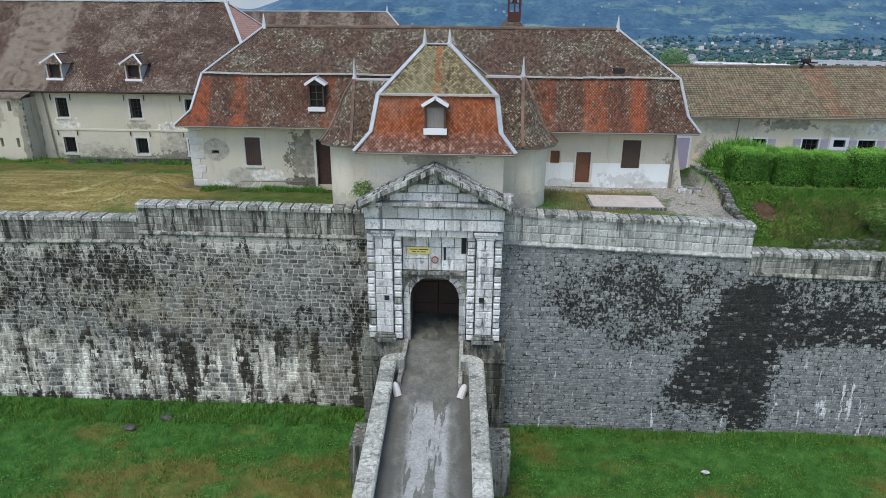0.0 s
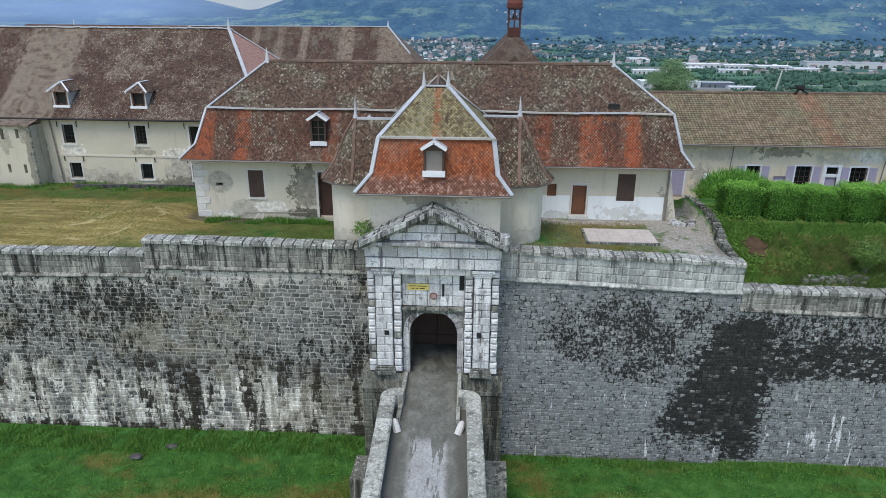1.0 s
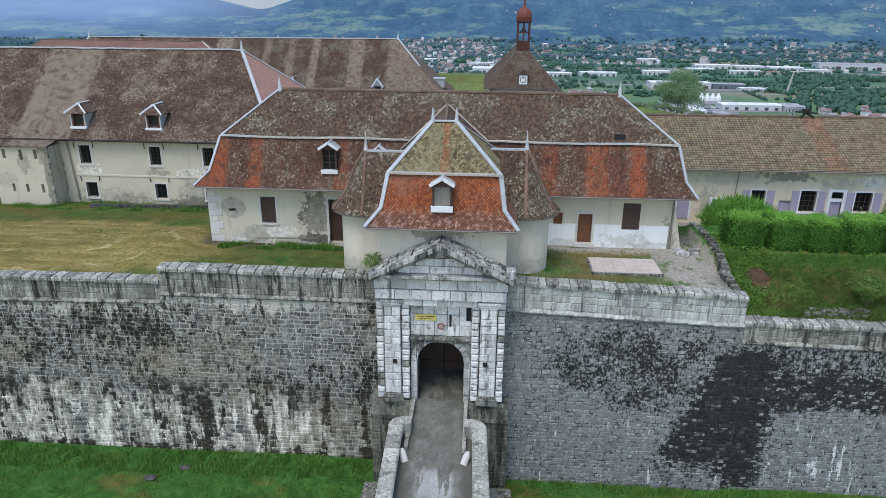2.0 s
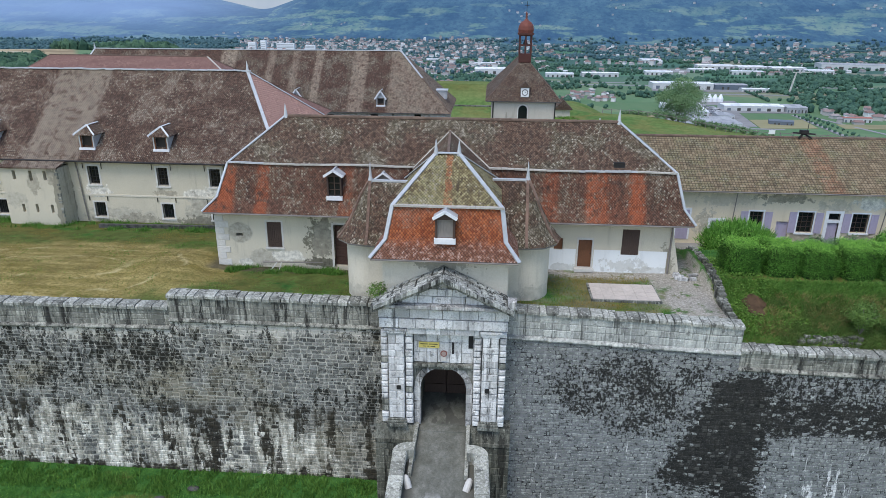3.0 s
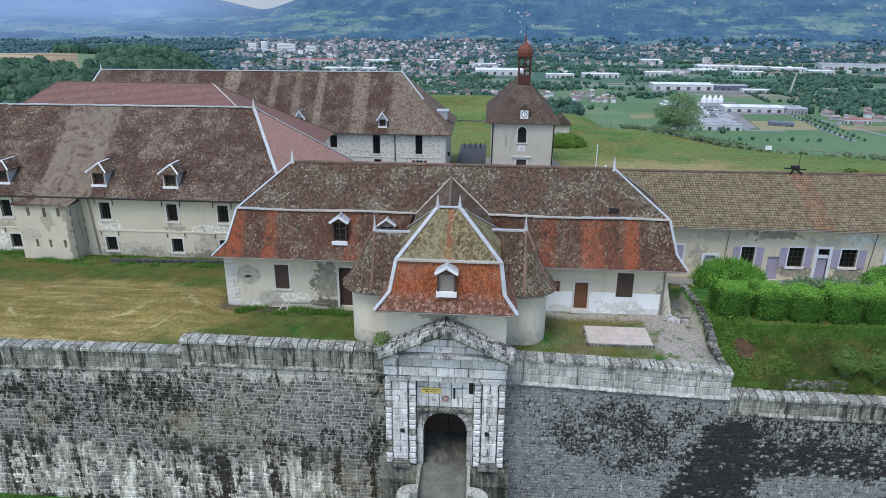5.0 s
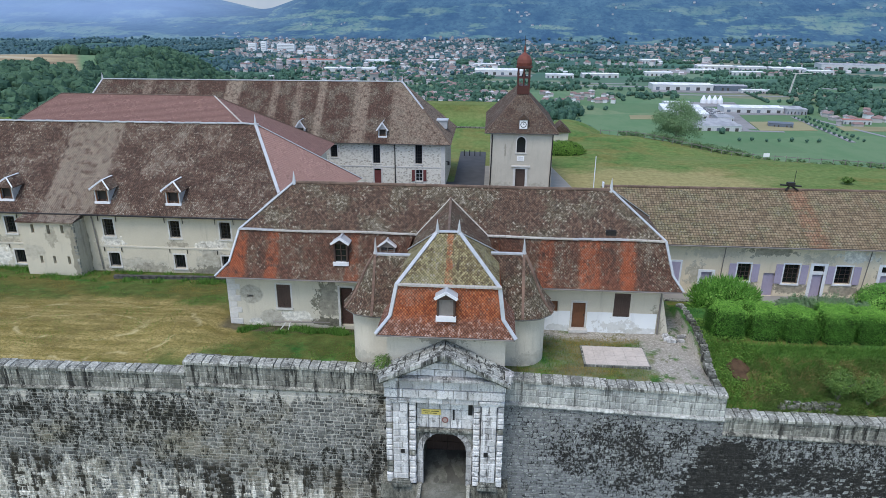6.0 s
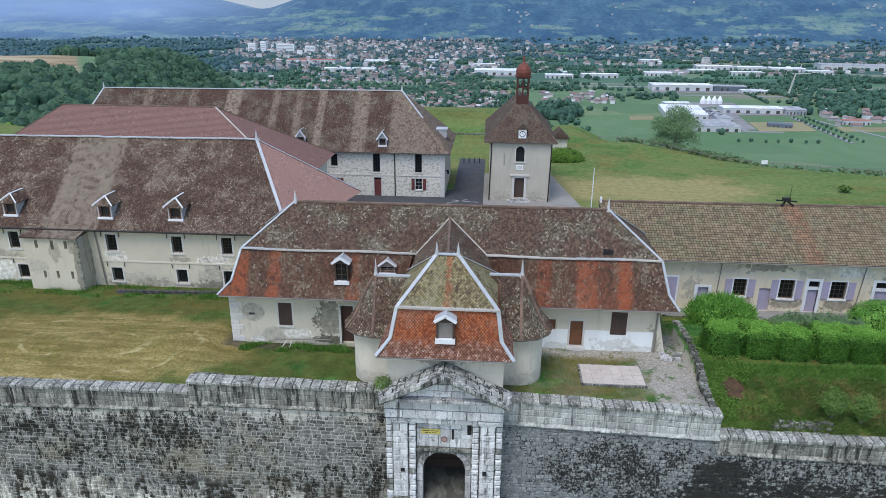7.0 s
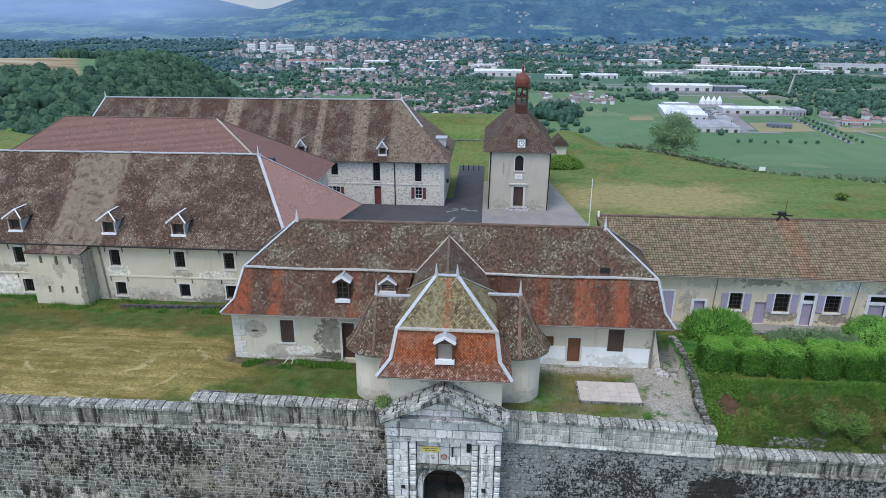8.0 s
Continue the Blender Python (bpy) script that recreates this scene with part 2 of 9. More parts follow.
stucco_chapel = plaster("grey_beige_chapel_render", (0.47, 0.43, 0.35), (0.28, 0.26, 0.21), 0.45, 1.0, ((4.6, 1.2, 0.15, 1.2, 2.0, DAMP, 0.4), (7.0, -4.9, 4.5, 0.45, 3.0, CEMENT, 0.8), (9.5, -4.4, 1.5, 0.8, 4.0, CEMENT, 0.6), (4.0, -4.4, 1.5, 0.7, 4.0, CEMENT, 0.6)))
stucco_barracks = plaster("stained_barracks_render", (0.54, 0.485, 0.37), (0.30, 0.27, 0.2), 0.45, 0.8, (
    (-31.6, 2.1, 1.2, 0.5, 4.0, PALE, 0.9), (-22.3, 1.9, 1.6, 0.6, 4.0, PALE, 0.8), (-43.5, 0.5, 2.6, 1.2, 3.0, PALE, 0.9), (-22.4, 0.5, 1.5, 1.3, 4.0, CEMENT, 0.8),
    (-21.0, 0.2, 0.7, 1.2, 2.0, DAMP, 0.6), (-30.0, 0.0, 3.0, 0.5, 4.0, CEMENT, 0.6), (-38.0, 1.6, 1.2, 0.6, 4.0, CEMENT, 0.5), (-34.0, 1.5, 0.35, 3.0, 2.0, DAMP, 0.6), (-47.5, 2.2, 2.5, 0.6, 4.0, PALE, 0.8),
    (-28.2, -0.4, 1.6, 0.5, 4.0, BARE, 0.75), (-25.4, 1.95, 1.0, 0.35, 5.0, BARE, 0.8), (-31.4, -0.45, 0.9, 0.5, 4.0, BARE, 0.8), (-36.0, 3.0, 0.5, 0.9, 4.0, BARE, 0.7), (-34.4, 3.6, 0.3, 0.9, 3.0, BARE, 0.8), (-43.0, 1.9, 2.4, 0.5, 5.0, BARE, 0.7), (-18.8, 1.4, 1.1, 1.5, 4.0, BARE, 0.8), (-22.0, -0.5, 2.4, 0.5, 3.0, DAMP, 0.6)))
stucco_garden = plaster("peeling_garden_house_render", (0.70, 0.60, 0.435), (0.42, 0.36, 0.265), 0.4, 1.0, (
    (26.3, 2.8, 2.0, 0.4, 4.0, BARE, 0.9), (33.6, 2.6, 1.6, 0.6, 4.0, PALE, 0.9), (28.6, -0.5, 1.8, 0.45, 3.0, BARE, 0.9), (33.2, -0.6, 1.6, 0.5, 3.0, BARE, 0.9), (38.0, 0.9, 2.3, 2.2, 3.0, BARE, 0.8),
    (22.0, 2.6, 2.5, 0.5, 4.0, CEMENT, 0.4), (24.2, -0.4, 1.5, 0.4, 3.0, BARE, 0.8), (30.6, 2.2, 1.2, 0.6, 5.0, CEMENT, 0.5), (43.0, 1.0, 3.0, 1.5, 4.0, BARE, 0.8), (20.4, 0.6, 0.8, 1.0, 4.0, CEMENT, 0.7)))
stucco_pale = plaster("pale_render", (0.60, 0.55, 0.45), (0.33, 0.30, 0.235), 0.6, 1.0, ((0.0, 4.1, 1.6, 0.45, 5.0, (0.16, 0.15, 0.12), 0.6), (5.4, 1.0, 1.3, 0.5, 3.0, CEMENT, 0.5), (-5.2, 0.8, 1.4, 0.5, 3.0, CEMENT, 0.5)))
stucco_white = plaster("white_limewash", (0.76, 0.78, 0.78), (0.5, 0.52, 0.53), 0.35, 1.0, ((11.6, 1.0, 1.5, 0.45, 6.0, CEMENT, 0.4), (13.2, 0.75, 1.4, 0.25, 3.0, CEMENT, 0.35), (7.4, 0.8, 0.8, 0.3, 3.0, CEMENT, 0.4)))
flank_render = plaster("stained_flank_render", (0.42, 0.385, 0.30), (0.14, 0.13, 0.10), 0.9, 2.0)


def weather_left(m, col, strength=0.9, rnd=0.5):
    """Black crust in patches, warm tints, pale runs under the string course and lime runs low down."""
    z = m.axis(2)
    crust = m.noise(2.3, m.pos((1.3, 1.3, 0.6)), detail=8, rough=0.78)
    big = m.noise(0.21, m.pos((1, 1, 1.6)), detail=6, rough=0.7)
    warmth = m.span(m.noise(0.22, detail=4), 0.48, 0.66)
    col = m.mix(m.math("MULTIPLY", warmth, 0.4), col, (0.28, 0.24, 0.15))
    run = m.noise(1.0, m.pos((1.3, 1.3, 0.28)), detail=8, rough=0.75)
    high = m.math("ADD", m.math("ADD", z, m.span(m.axis(0), -17.2, -16.8, 0.7, 0.0)), m.math("MULTIPLY", m.math("SUBTRACT", run, 0.5), 5.0))
    high = m.span(high, -1.5, -1.2)
    col = m.mix(m.math("MULTIPLY", m.math("MULTIPLY", m.span(run, 0.42, 0.54), high), 0.7), col, (0.62, 0.595, 0.525))
    col = m.mix(m.span(m.noise(1.3, m.pos((1.5, 1.5, 0.35)), detail=8, rough=0.75), 0.54, 0.62, 0.0, 0.45), col, (0.44, 0.43, 0.38))
    finger = m.noise(1.0, m.pos((0.9, 0.9, 0.07)), detail=5, rough=0.65)
    low = m.span(m.math("ADD", z, m.math("MULTIPLY", m.math("SUBTRACT", finger, 0.5), 9.0)), -7.3, -8.6)
    drip = m.noise(0.8, m.pos((1.5, 1.5, 0.30)), detail=9, rough=0.74)
    lime = m.math("MULTIPLY", m.span(m.math("ADD", drip, m.math("MULTIPLY", m.math("SUBTRACT", rnd, 0.5), 0.10)), 0.45, 0.49), low)
    col = m.mix(m.math("MULTIPLY", m.math("MULTIPLY", lime, 0.88), m.span(m.axis(0), -8.5, -5.0, 1.0, 0.35)), col, m.ramp(m.noise(1.6, m.pos((1.6, 1.6, 0.4)), detail=8, rough=0.75), (0.40, (0.28, 0.265, 0.215)), (0.50, (0.51, 0.485, 0.41)), (0.58, (0.83, 0.80, 0.71))))
    v = m.math("ADD", m.math("ADD", crust, m.math("MULTIPLY", m.math("SUBTRACT", big, 0.5), 0.55)), m.math("ADD", m.span(m.axis(0), -18.5, -15.5, 0.01, -0.035), m.span(m.axis(0), -7.0, -4.5, 0.0, 0.05)))
    black = m.math("MULTIPLY", m.span(v, 0.515, 0.545), m.span(low, 0.0, 1.0, 1.0, 0.25))
    col = m.mix(m.math("MULTIPLY", black, strength), col, (0.020, 0.020, 0.016))
    dark = m.noise(0.75, m.pos((1.0, 1.0, 0.12)), detail=5, rough=0.65)
    dark = m.math("MULTIPLY", m.math("MULTIPLY", m.span(dark, 0.48, 0.55), m.span(m.math("ADD", drip, m.math("MULTIPLY", m.math("SUBTRACT", rnd, 0.5), 0.14)), 0.55, 0.50)), m.span(z, -6.0, -7.4))
    base = m.math("ADD", m.math("ADD", z, m.math("MULTIPLY", m.math("SUBTRACT", m.noise(0.7, m.pos((1, 1, 0.3)), detail=6, rough=0.7), 0.5), 7.0)), m.math("MULTIPLY", rnd, 0.6))
    dark = m.math("MAXIMUM", dark, m.span(base, -11.2, -11.6))
    return m.mix(m.math("MULTIPLY", dark, 0.92), col, m.ramp(crust, (0.35, (0.012, 0.011, 0.009)), (0.7, (0.06, 0.052, 0.035))))


def weather_right(m, col, pale, rnd=0.5):
    """Fine black pitting above, one large damp stain with a ragged outline, white drips low down."""
    x, z = m.axis(0), m.axis(2)
    wob = m.math("MULTIPLY", m.math("SUBTRACT", m.noise(0.7, detail=5, rough=0.65), 0.5), 1.6)
    xw, zw = m.math("ADD", x, wob), m.math("ADD", z, wob)
    edge = m.math("SUBTRACT", xw, m.math("MULTIPLY", z, 0.42))
    body = m.math("MULTIPLY", m.span(edge, 15.6, 18.4), m.span(xw, 20.3, 17.9))
    body = m.math("MULTIPLY", body, m.span(zw, -1.8, -3.2))
    tail = m.span(m.math("ADD", zw, m.math("MULTIPLY", m.span(xw, 16.2, 17.4), 1.6)), -11.0, -8.6, 0.3, 1.0)
    band = m.math("MULTIPLY", m.span(xw, 17.4, 18.6), m.math("MULTIPLY", m.span(zw, -3.0, -4.6), m.span(zw, -7.0, -5.8)))
    damp = m.math("MULTIPLY", m.math("MAXIMUM", body, m.math("MULTIPLY", band, 0.68)), tail)
    dry = m.noise(4.6, m.pos((1, 1, 1.4)), detail=6, rough=0.72)
    spared = m.math("ADD", m.span(rnd, 0.91, 0.95, 0.0, 0.28), m.math("MULTIPLY", m.math("SUBTRACT", rnd, 0.5), 0.35))
    damp = m.math("SUBTRACT", damp, m.math("MULTIPLY", m.math("SUBTRACT", dry, 0.42), 2.2))
    damp = m.span(m.math("SUBTRACT", damp, spared), 0.28, 0.36)
    cx = m.math("MULTIPLY", m.math("SUBTRACT", x, 11.3), 0.2)
    cz = m.math("MULTIPLY", m.math("ADD", z, 3.9), 0.36)
    near = m.span(m.math("ADD", m.math("ADD", m.math("MULTIPLY", cx, cx), m.math("MULTIPLY", cz, cz)), m.math("MULTIPLY", m.math("SUBTRACT", m.noise(0.45, detail=6, rough=0.7), 0.5), 5.0)), 2.9, -0.9)
    near = m.math("MAXIMUM", near, m.math("MULTIPLY", m.span(x, 17.0, 18.0), m.span(z, -9.0, -3.0, 0.2, 0.68)))
    grit = m.noise(6.2, m.pos((1.2, 1.2, 0.9)), detail=6, rough=0.72)
    grit = m.math("ADD", grit, m.math("MULTIPLY", m.math("SUBTRACT", rnd, 0.5), -0.10))
    pits = m.span(m.math("ADD", grit, m.math("MULTIPLY", m.math("SUBTRACT", near, 0.5), 0.30)), 0.548, 0.566)
    stain = m.math("MAXIMUM", m.math("MULTIPLY", damp, 0.93), m.math("MULTIPLY", pits, 0.94))
    run = m.noise(1.5, m.pos((1.6, 1.6, 0.3)), detail=5, rough=0.7)
    run = m.math("ADD", run, m.span(x, 16.4, 18.0, 0.0, 0.035))
    drip = m.math("MULTIPLY", m.span(run, 0.63, 0.66), m.span(z, -6.5, -8.0, 0.15, 1.0))
    col = m.mix(m.math("MULTIPLY", drip, 0.9), col, pale)
    wet = m.ramp(m.math("ADD", m.math("MULTIPLY", m.noise(1.1, detail=4), 0.5), m.math("MULTIPLY", rnd, 0.5)), (0.30, (0.014, 0.014, 0.013)), (0.62, (0.024, 0.023, 0.02)), (0.78, (0.095, 0.094, 0.086)))
    wet = m.mix(m.span(m.noise(13, detail=3, rough=0.7), 0.56, 0.64, 0.0, 0.5), wet, (0.13, 0.13, 0.12))
    return m.mix(stain, col, wet)


def stone_material(name, dark, light, streak_strength=0.5, zones="", streak_at=0.52, speck=0.5, hue=(0.98, 1.0, 0.95), threads=0.6):
    """Weathered limestone; each stone has its own tone, with black runs and pale lime runs across the stones."""
    m = Mat(name, 0.95, 0, 0.06)
    dark, light = (tuple(c * q for c, q in zip(v, hue)) for v in (dark, light))
    rnd = m.math("FRACT", m.math("ADD", m.obj_random(), m.island()))
    col = m.ramp(rnd, (0.0, tuple(c * 0.7 for c in dark)), (0.12, dark), (0.6, tuple((a + b) / 2 for a, b in zip(dark, light))), (1.0, light))
    grain = m.noise(9, detail=6, rough=0.7)
    col = m.mix(m.span(grain, 0.45, 0.66, 0.0, 0.6), col, tuple(c * 0.5 for c in dark))
    pale = m.noise(5.5, detail=4, rough=0.7)
    col = m.mix(m.span(pale, 0.57, 0.62, 0.0, speck), col, tuple(min(0.75, c * 1.6) for c in light))
    blot = m.noise(1.7, detail=6, rough=0.72)
    if zones == "left":
        col = weather_left(m, col, 0.96, rnd)
    elif zones == "right":
        col = weather_right(m, col, (0.72, 0.72, 0.71), rnd)
    else:
        broad = m.noise(0.8, m.pos((1.0, 1.0, 0.25)), detail=4, rough=0.6)
        col = m.mix(m.span(broad, 0.46, 0.62, 0.0, streak_strength * 0.55), col, tuple(c * 0.5 for c in dark))
        streak = m.noise(1.0, m.pos((2.0, 2.0, 0.2)), detail=7, rough=0.72)
        col = m.mix(m.math("MULTIPLY", m.span(streak, streak_at, streak_at + 0.08), streak_strength), col, (0.028, 0.028, 0.026))
        col = m.mix(m.math("MULTIPLY", m.span(blot, 0.57, 0.63), streak_strength * 0.8), col, (0.045, 0.045, 0.04))
        thread = m.noise(1.0, m.pos((6.5, 6.5, 0.35)), detail=4, rough=0.6)
        col = m.mix(m.span(thread, 0.48, 0.62, 0.0, streak_strength * threads), col, tuple(c * 0.55 for c in dark))
        col = m.mix(m.span(thread, 0.44, 0.36, 0.0, 0.5), col, tuple(min(0.8, c * 1.2) for c in light))
    m.bump(m.math("ADD", grain, m.math("MULTIPLY", blot, 1.5)), 0.7, 0.04)
    return m.done(col)


def mortar_material(name, dark, light, zones):
    m = Mat(name, 0.95, 0, 0.06)
    col = m.ramp(m.noise(3, detail=5, rough=0.65), (0.40, dark), (0.48, light))
    return m.done(weather_left(m, col, 0.7) if zones == "left" else weather_right(m, col, (0.55, 0.55, 0.55)))


stone_left = stone_material("dark_grey_rampart_stone", (0.10, 0.106, 0.11), (0.27, 0.276, 0.278), zones="left", speck=0.3, hue=(1.03, 1.0, 0.90))
stone_right = stone_material("blue_grey_rampart_stone", (0.185, 0.192, 0.197), (0.315, 0.323, 0.328), zones="right", speck=0.7, hue=(0.98, 1.0, 0.93))
stone_parapet = stone_material("streaked_parapet_stone", (0.23, 0.225, 0.205), (0.41, 0.40, 0.365), 0.95, streak_at=0.505)
stone_slab = stone_material("stained_roof_slab", (0.36, 0.36, 0.35), (0.56, 0.56, 0.54), 0.95, streak_at=0.50)
stone_parapet_pale = stone_material("pale_parapet_stone", (0.42, 0.42, 0.41), (0.58, 0.58, 0.565), 0.7, streak_at=0.55)
stone_bridge = stone_material("pale_bridge_coping_stone", (0.36, 0.355, 0.32), (0.58, 0.57, 0.52), 0.6, streak_at=0.54)
stone_coping = stone_material("weathered_coping_stone", (0.27, 0.268, 0.25), (0.48, 0.475, 0.445), 0.8, streak_at=0.54)
limestone = stone_material("white_limestone", (0.62, 0.615, 0.60), (0.84, 0.835, 0.815), 0.7, streak_at=0.56, hue=(1, 1, 1), threads=0.15)
stone_mid = stone_material("stained_limestone", (0.38, 0.375, 0.36), (0.60, 0.595, 0.575), 0.8, streak_at=0.54, hue=(1, 1, 1))
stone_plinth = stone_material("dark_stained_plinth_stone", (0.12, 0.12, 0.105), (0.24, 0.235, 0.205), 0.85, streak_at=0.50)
stone_dirty = stone_material("dirty_limestone", (0.20, 0.20, 0.18), (0.40, 0.39, 0.36), 0.85)
mortar_left = mortar_material("pale_joint_mortar", (0.22, 0.215, 0.185), (0.47, 0.455, 0.40), "left")
mortar_right = mortar_material("grey_joint_mortar", (0.045, 0.045, 0.045), (0.20, 0.205, 0.21), "right")
m = Mat("lime_mortar")
mortar = m.done(m.ramp(m.noise(2, detail=5), (0.3, (0.28, 0.275, 0.26)), (0.7, (0.50, 0.49, 0.46))))
m = Mat("grey_mortar")
mortar_grey = m.done(m.ramp(m.noise(2, detail=5), (0.3, (0.12, 0.122, 0.125)), (0.7, (0.22, 0.222, 0.23))))
m = Mat("dark_joint")
joint_dark = m.done(m.ramp(m.noise(3, detail=4), (0.3, (0.03, 0.03, 0.028)), (0.7, (0.11, 0.105, 0.1))))


def rubble(name):
    """Pale lime-pointed rubble with darker stones showing through."""
    m = Mat(name, 0.95, 0, 0.08)
    c = m.voro(2.4, m.pos((1, 1, 1.5)), colour=True)
    d = m.voro(2.4, m.pos((1, 1, 1.5)))
    stone = m.ramp(m.axis(0, c), (0, (0.36, 0.335, 0.28)), (0.5, (0.48, 0.45, 0.38)), (1, (0.60, 0.57, 0.49)))
    cover = m.math("ADD", m.math("MULTIPLY", m.noise(0.6, detail=6, rough=0.7), 0.5), d)
    col = m.mix(m.span(cover, 0.55, 0.75), stone, (0.66, 0.63, 0.55))
    col = m.mix(m.span(m.noise(7, detail=5, rough=0.7), 0.52, 0.68, 0, 0.5), col, (0.30, 0.28, 0.23))
    m.bump(d, 0.6, -0.05)
    return m.done(col)


rubble_wall = rubble("pale_rubble_masonry")


def simple(name, base, rough=0.8, metal=0.0, spec=0.3, scale=6.0, vary=0.25, stretch=(1, 1, 1), bump=0.2):
    m = Mat(name, rough, metal, spec)
    n = m.noise(scale, m.pos(stretch), detail=5, rough=0.6)
    n2 = m.noise(scale * 0.12, detail=3)
    col = m.mix(m.span(n, 0.3, 0.7, 0, vary), base, tuple(c * 0.5 for c in base))
    col = m.mix(m.span(n2, 0.4, 0.7, 0, vary), col, tuple(min(1, c * 1.35) for c in base))
    if bump:
        m.bump(n, bump, 0.01)
    return m.done(col)


zinc = simple("weathered_zinc", (0.52, 0.53, 0.54), 0.5, 0.3, 0.5, 3.0, 0.35)
white_ridge = simple("pale_lichened_ridge_tile", (0.46, 0.43, 0.38), 0.9, vary=0.5)
ridge_clay = simple("weathered_clay_ridge", (0.15, 0.105, 0.08), 0.9, vary=0.8)
hip_clay = simple("lichened_clay_hip_tiles", (0.19, 0.125, 0.095), 0.9, vary=0.9)
wood_dark = simple("dark_shutter_wood", (0.075, 0.05, 0.04), 0.75, stretch=(6, 6, 0.6), vary=0.4)
wood_door = simple("brown_door_wood", (0.16, 0.07, 0.035), 0.65, stretch=(6, 6, 0.6), vary=0.45)
wood_grey = simple("grey_weathered_wood", (0.22, 0.2, 0.18), 0.85, stretch=(6, 6, 0.6), vary=0.4)
lilac_paint = simple("faded_lilac_paint", (0.40, 0.355, 0.46), 0.7, vary=0.15)
red_paint = simple("dull_red_paint", (0.15, 0.045, 0.042), 0.65, vary=0.2)
white_paint = simple("white_painted_wood", (0.74, 0.75, 0.77), 0.6, vary=0.15)
dark_metal = simple("dark_iron", (0.035, 0.033, 0.032), 0.6, 0.6, 0.4)
white_stone_trim = simple("pale_stone_surround", (0.58, 0.56, 0.52), 0.85, vary=0.3)
dull_brick = simple("dull_dark_brick", (0.075, 0.042, 0.033), 0.9, vary=0.5)
concrete = simple("pinkish_concrete_slab", (0.50, 0.44, 0.385), 0.9, vary=0.35)
yellow_paint = simple("yellow_sign_paint", (0.62, 0.51, 0.15), 0.6, vary=0.1)
red_lead = simple("dark_rust_red_metal", (0.085, 0.032, 0.026), 0.6, 0.2, 0.3)
red_dome = simple("rust_red_dome_sheet", (0.17, 0.055, 0.04), 0.6, 0.2, 0.3)
# dark sheets behind openings: the shade of unlit rooms as a colour
interior_shade = simple("painted_interior_shade", (0.05, 0.045, 0.04), 0.95)
m = Mat("dark_window_glass", 0.08, 0.0, 0.5)
glass_dark = m.done((0.012, 0.014, 0.016))
m = Mat("white_sign", 0.5)
white_sign = m.done((0.8, 0.8, 0.78))
m = Mat("faded_sign_plate", 0.6)
faded_sign = m.done((0.36, 0.28, 0.25))
m = Mat("sign_red", 0.5)
sign_red = m.done((0.24, 0.09, 0.075))
m = Mat("black_paint", 0.6)
black_paint = m.done((0.02, 0.02, 0.02))


def road_material():
    m = Mat("worn_wet_asphalt", 0.7, 0, 0.4)
    x = m.axis(0)
    grit = m.noise(9, detail=6, rough=0.78)
    mid = m.noise(1.2, m.pos((1.5, 0.9, 1)), detail=10, rough=0.75)
    col = m.ramp(mid, (0.36, (0.10, 0.102, 0.082)), (0.5, (0.155, 0.158, 0.132)), (0.64, (0.225, 0.227, 0.197)))
    off = m.math("ABSOLUTE", m.math("SUBTRACT", m.math("ADD", x, m.math("MULTIPLY", m.axis(1), 0.033)), -0.3))
    col = m.mix(m.math("MULTIPLY", m.span(m.math("ADD", off, m.math("MULTIPLY", m.math("SUBTRACT", m.noise(0.9, detail=6), 0.5), 0.7)), 1.15, 1.45), 0.65), col, (0.085, 0.083, 0.07))
    track = m.noise(0.55, m.pos((2.4, 0.30, 1)), detail=9, rough=0.68)
    south = m.span(m.math("ADD", m.axis(1), m.math("MULTIPLY", mid, 2.0)), -13.6, -14.3)
    worn = m.math("MULTIPLY", m.math("MULTIPLY", m.span(track, 0.485, 0.51), m.span(off, 1.05, 0.7)), south)
    col = m.mix(m.math("MULTIPLY", worn, 0.9), col, m.ramp(mid, (0.35, (0.30, 0.30, 0.28)), (0.6, (0.46, 0.46, 0.44))))
    wet = m.math("MULTIPLY", m.span(m.noise(1.1, m.pos((1.3, 0.6, 1)), detail=5), 0.50, 0.54), m.math("MULTIPLY", m.span(m.axis(1), -9.0, -8.4), m.span(m.axis(1), -5.0, -5.6)))
    col = m.mix(m.math("MULTIPLY", wet, 0.6), col, (0.05, 0.048, 0.042))
    col = m.mix(m.span(grit, 0.45, 0.68, 0, 0.5), col, (0.07, 0.068, 0.055))
    m.bump(grit, 0.4, 0.012)
    return m.done(col, m.span(mid, 0.3, 0.7, 0.5, 0.9))


asphalt_road = road_material()
asphalt_yard = simple("dark_yard_asphalt", (0.062, 0.064, 0.07), 0.85, scale=0.6, vary=0.5)
paving_yard = simple("pale_yard_paving", (0.26, 0.25, 0.23), 0.9, scale=0.7, vary=0.35)


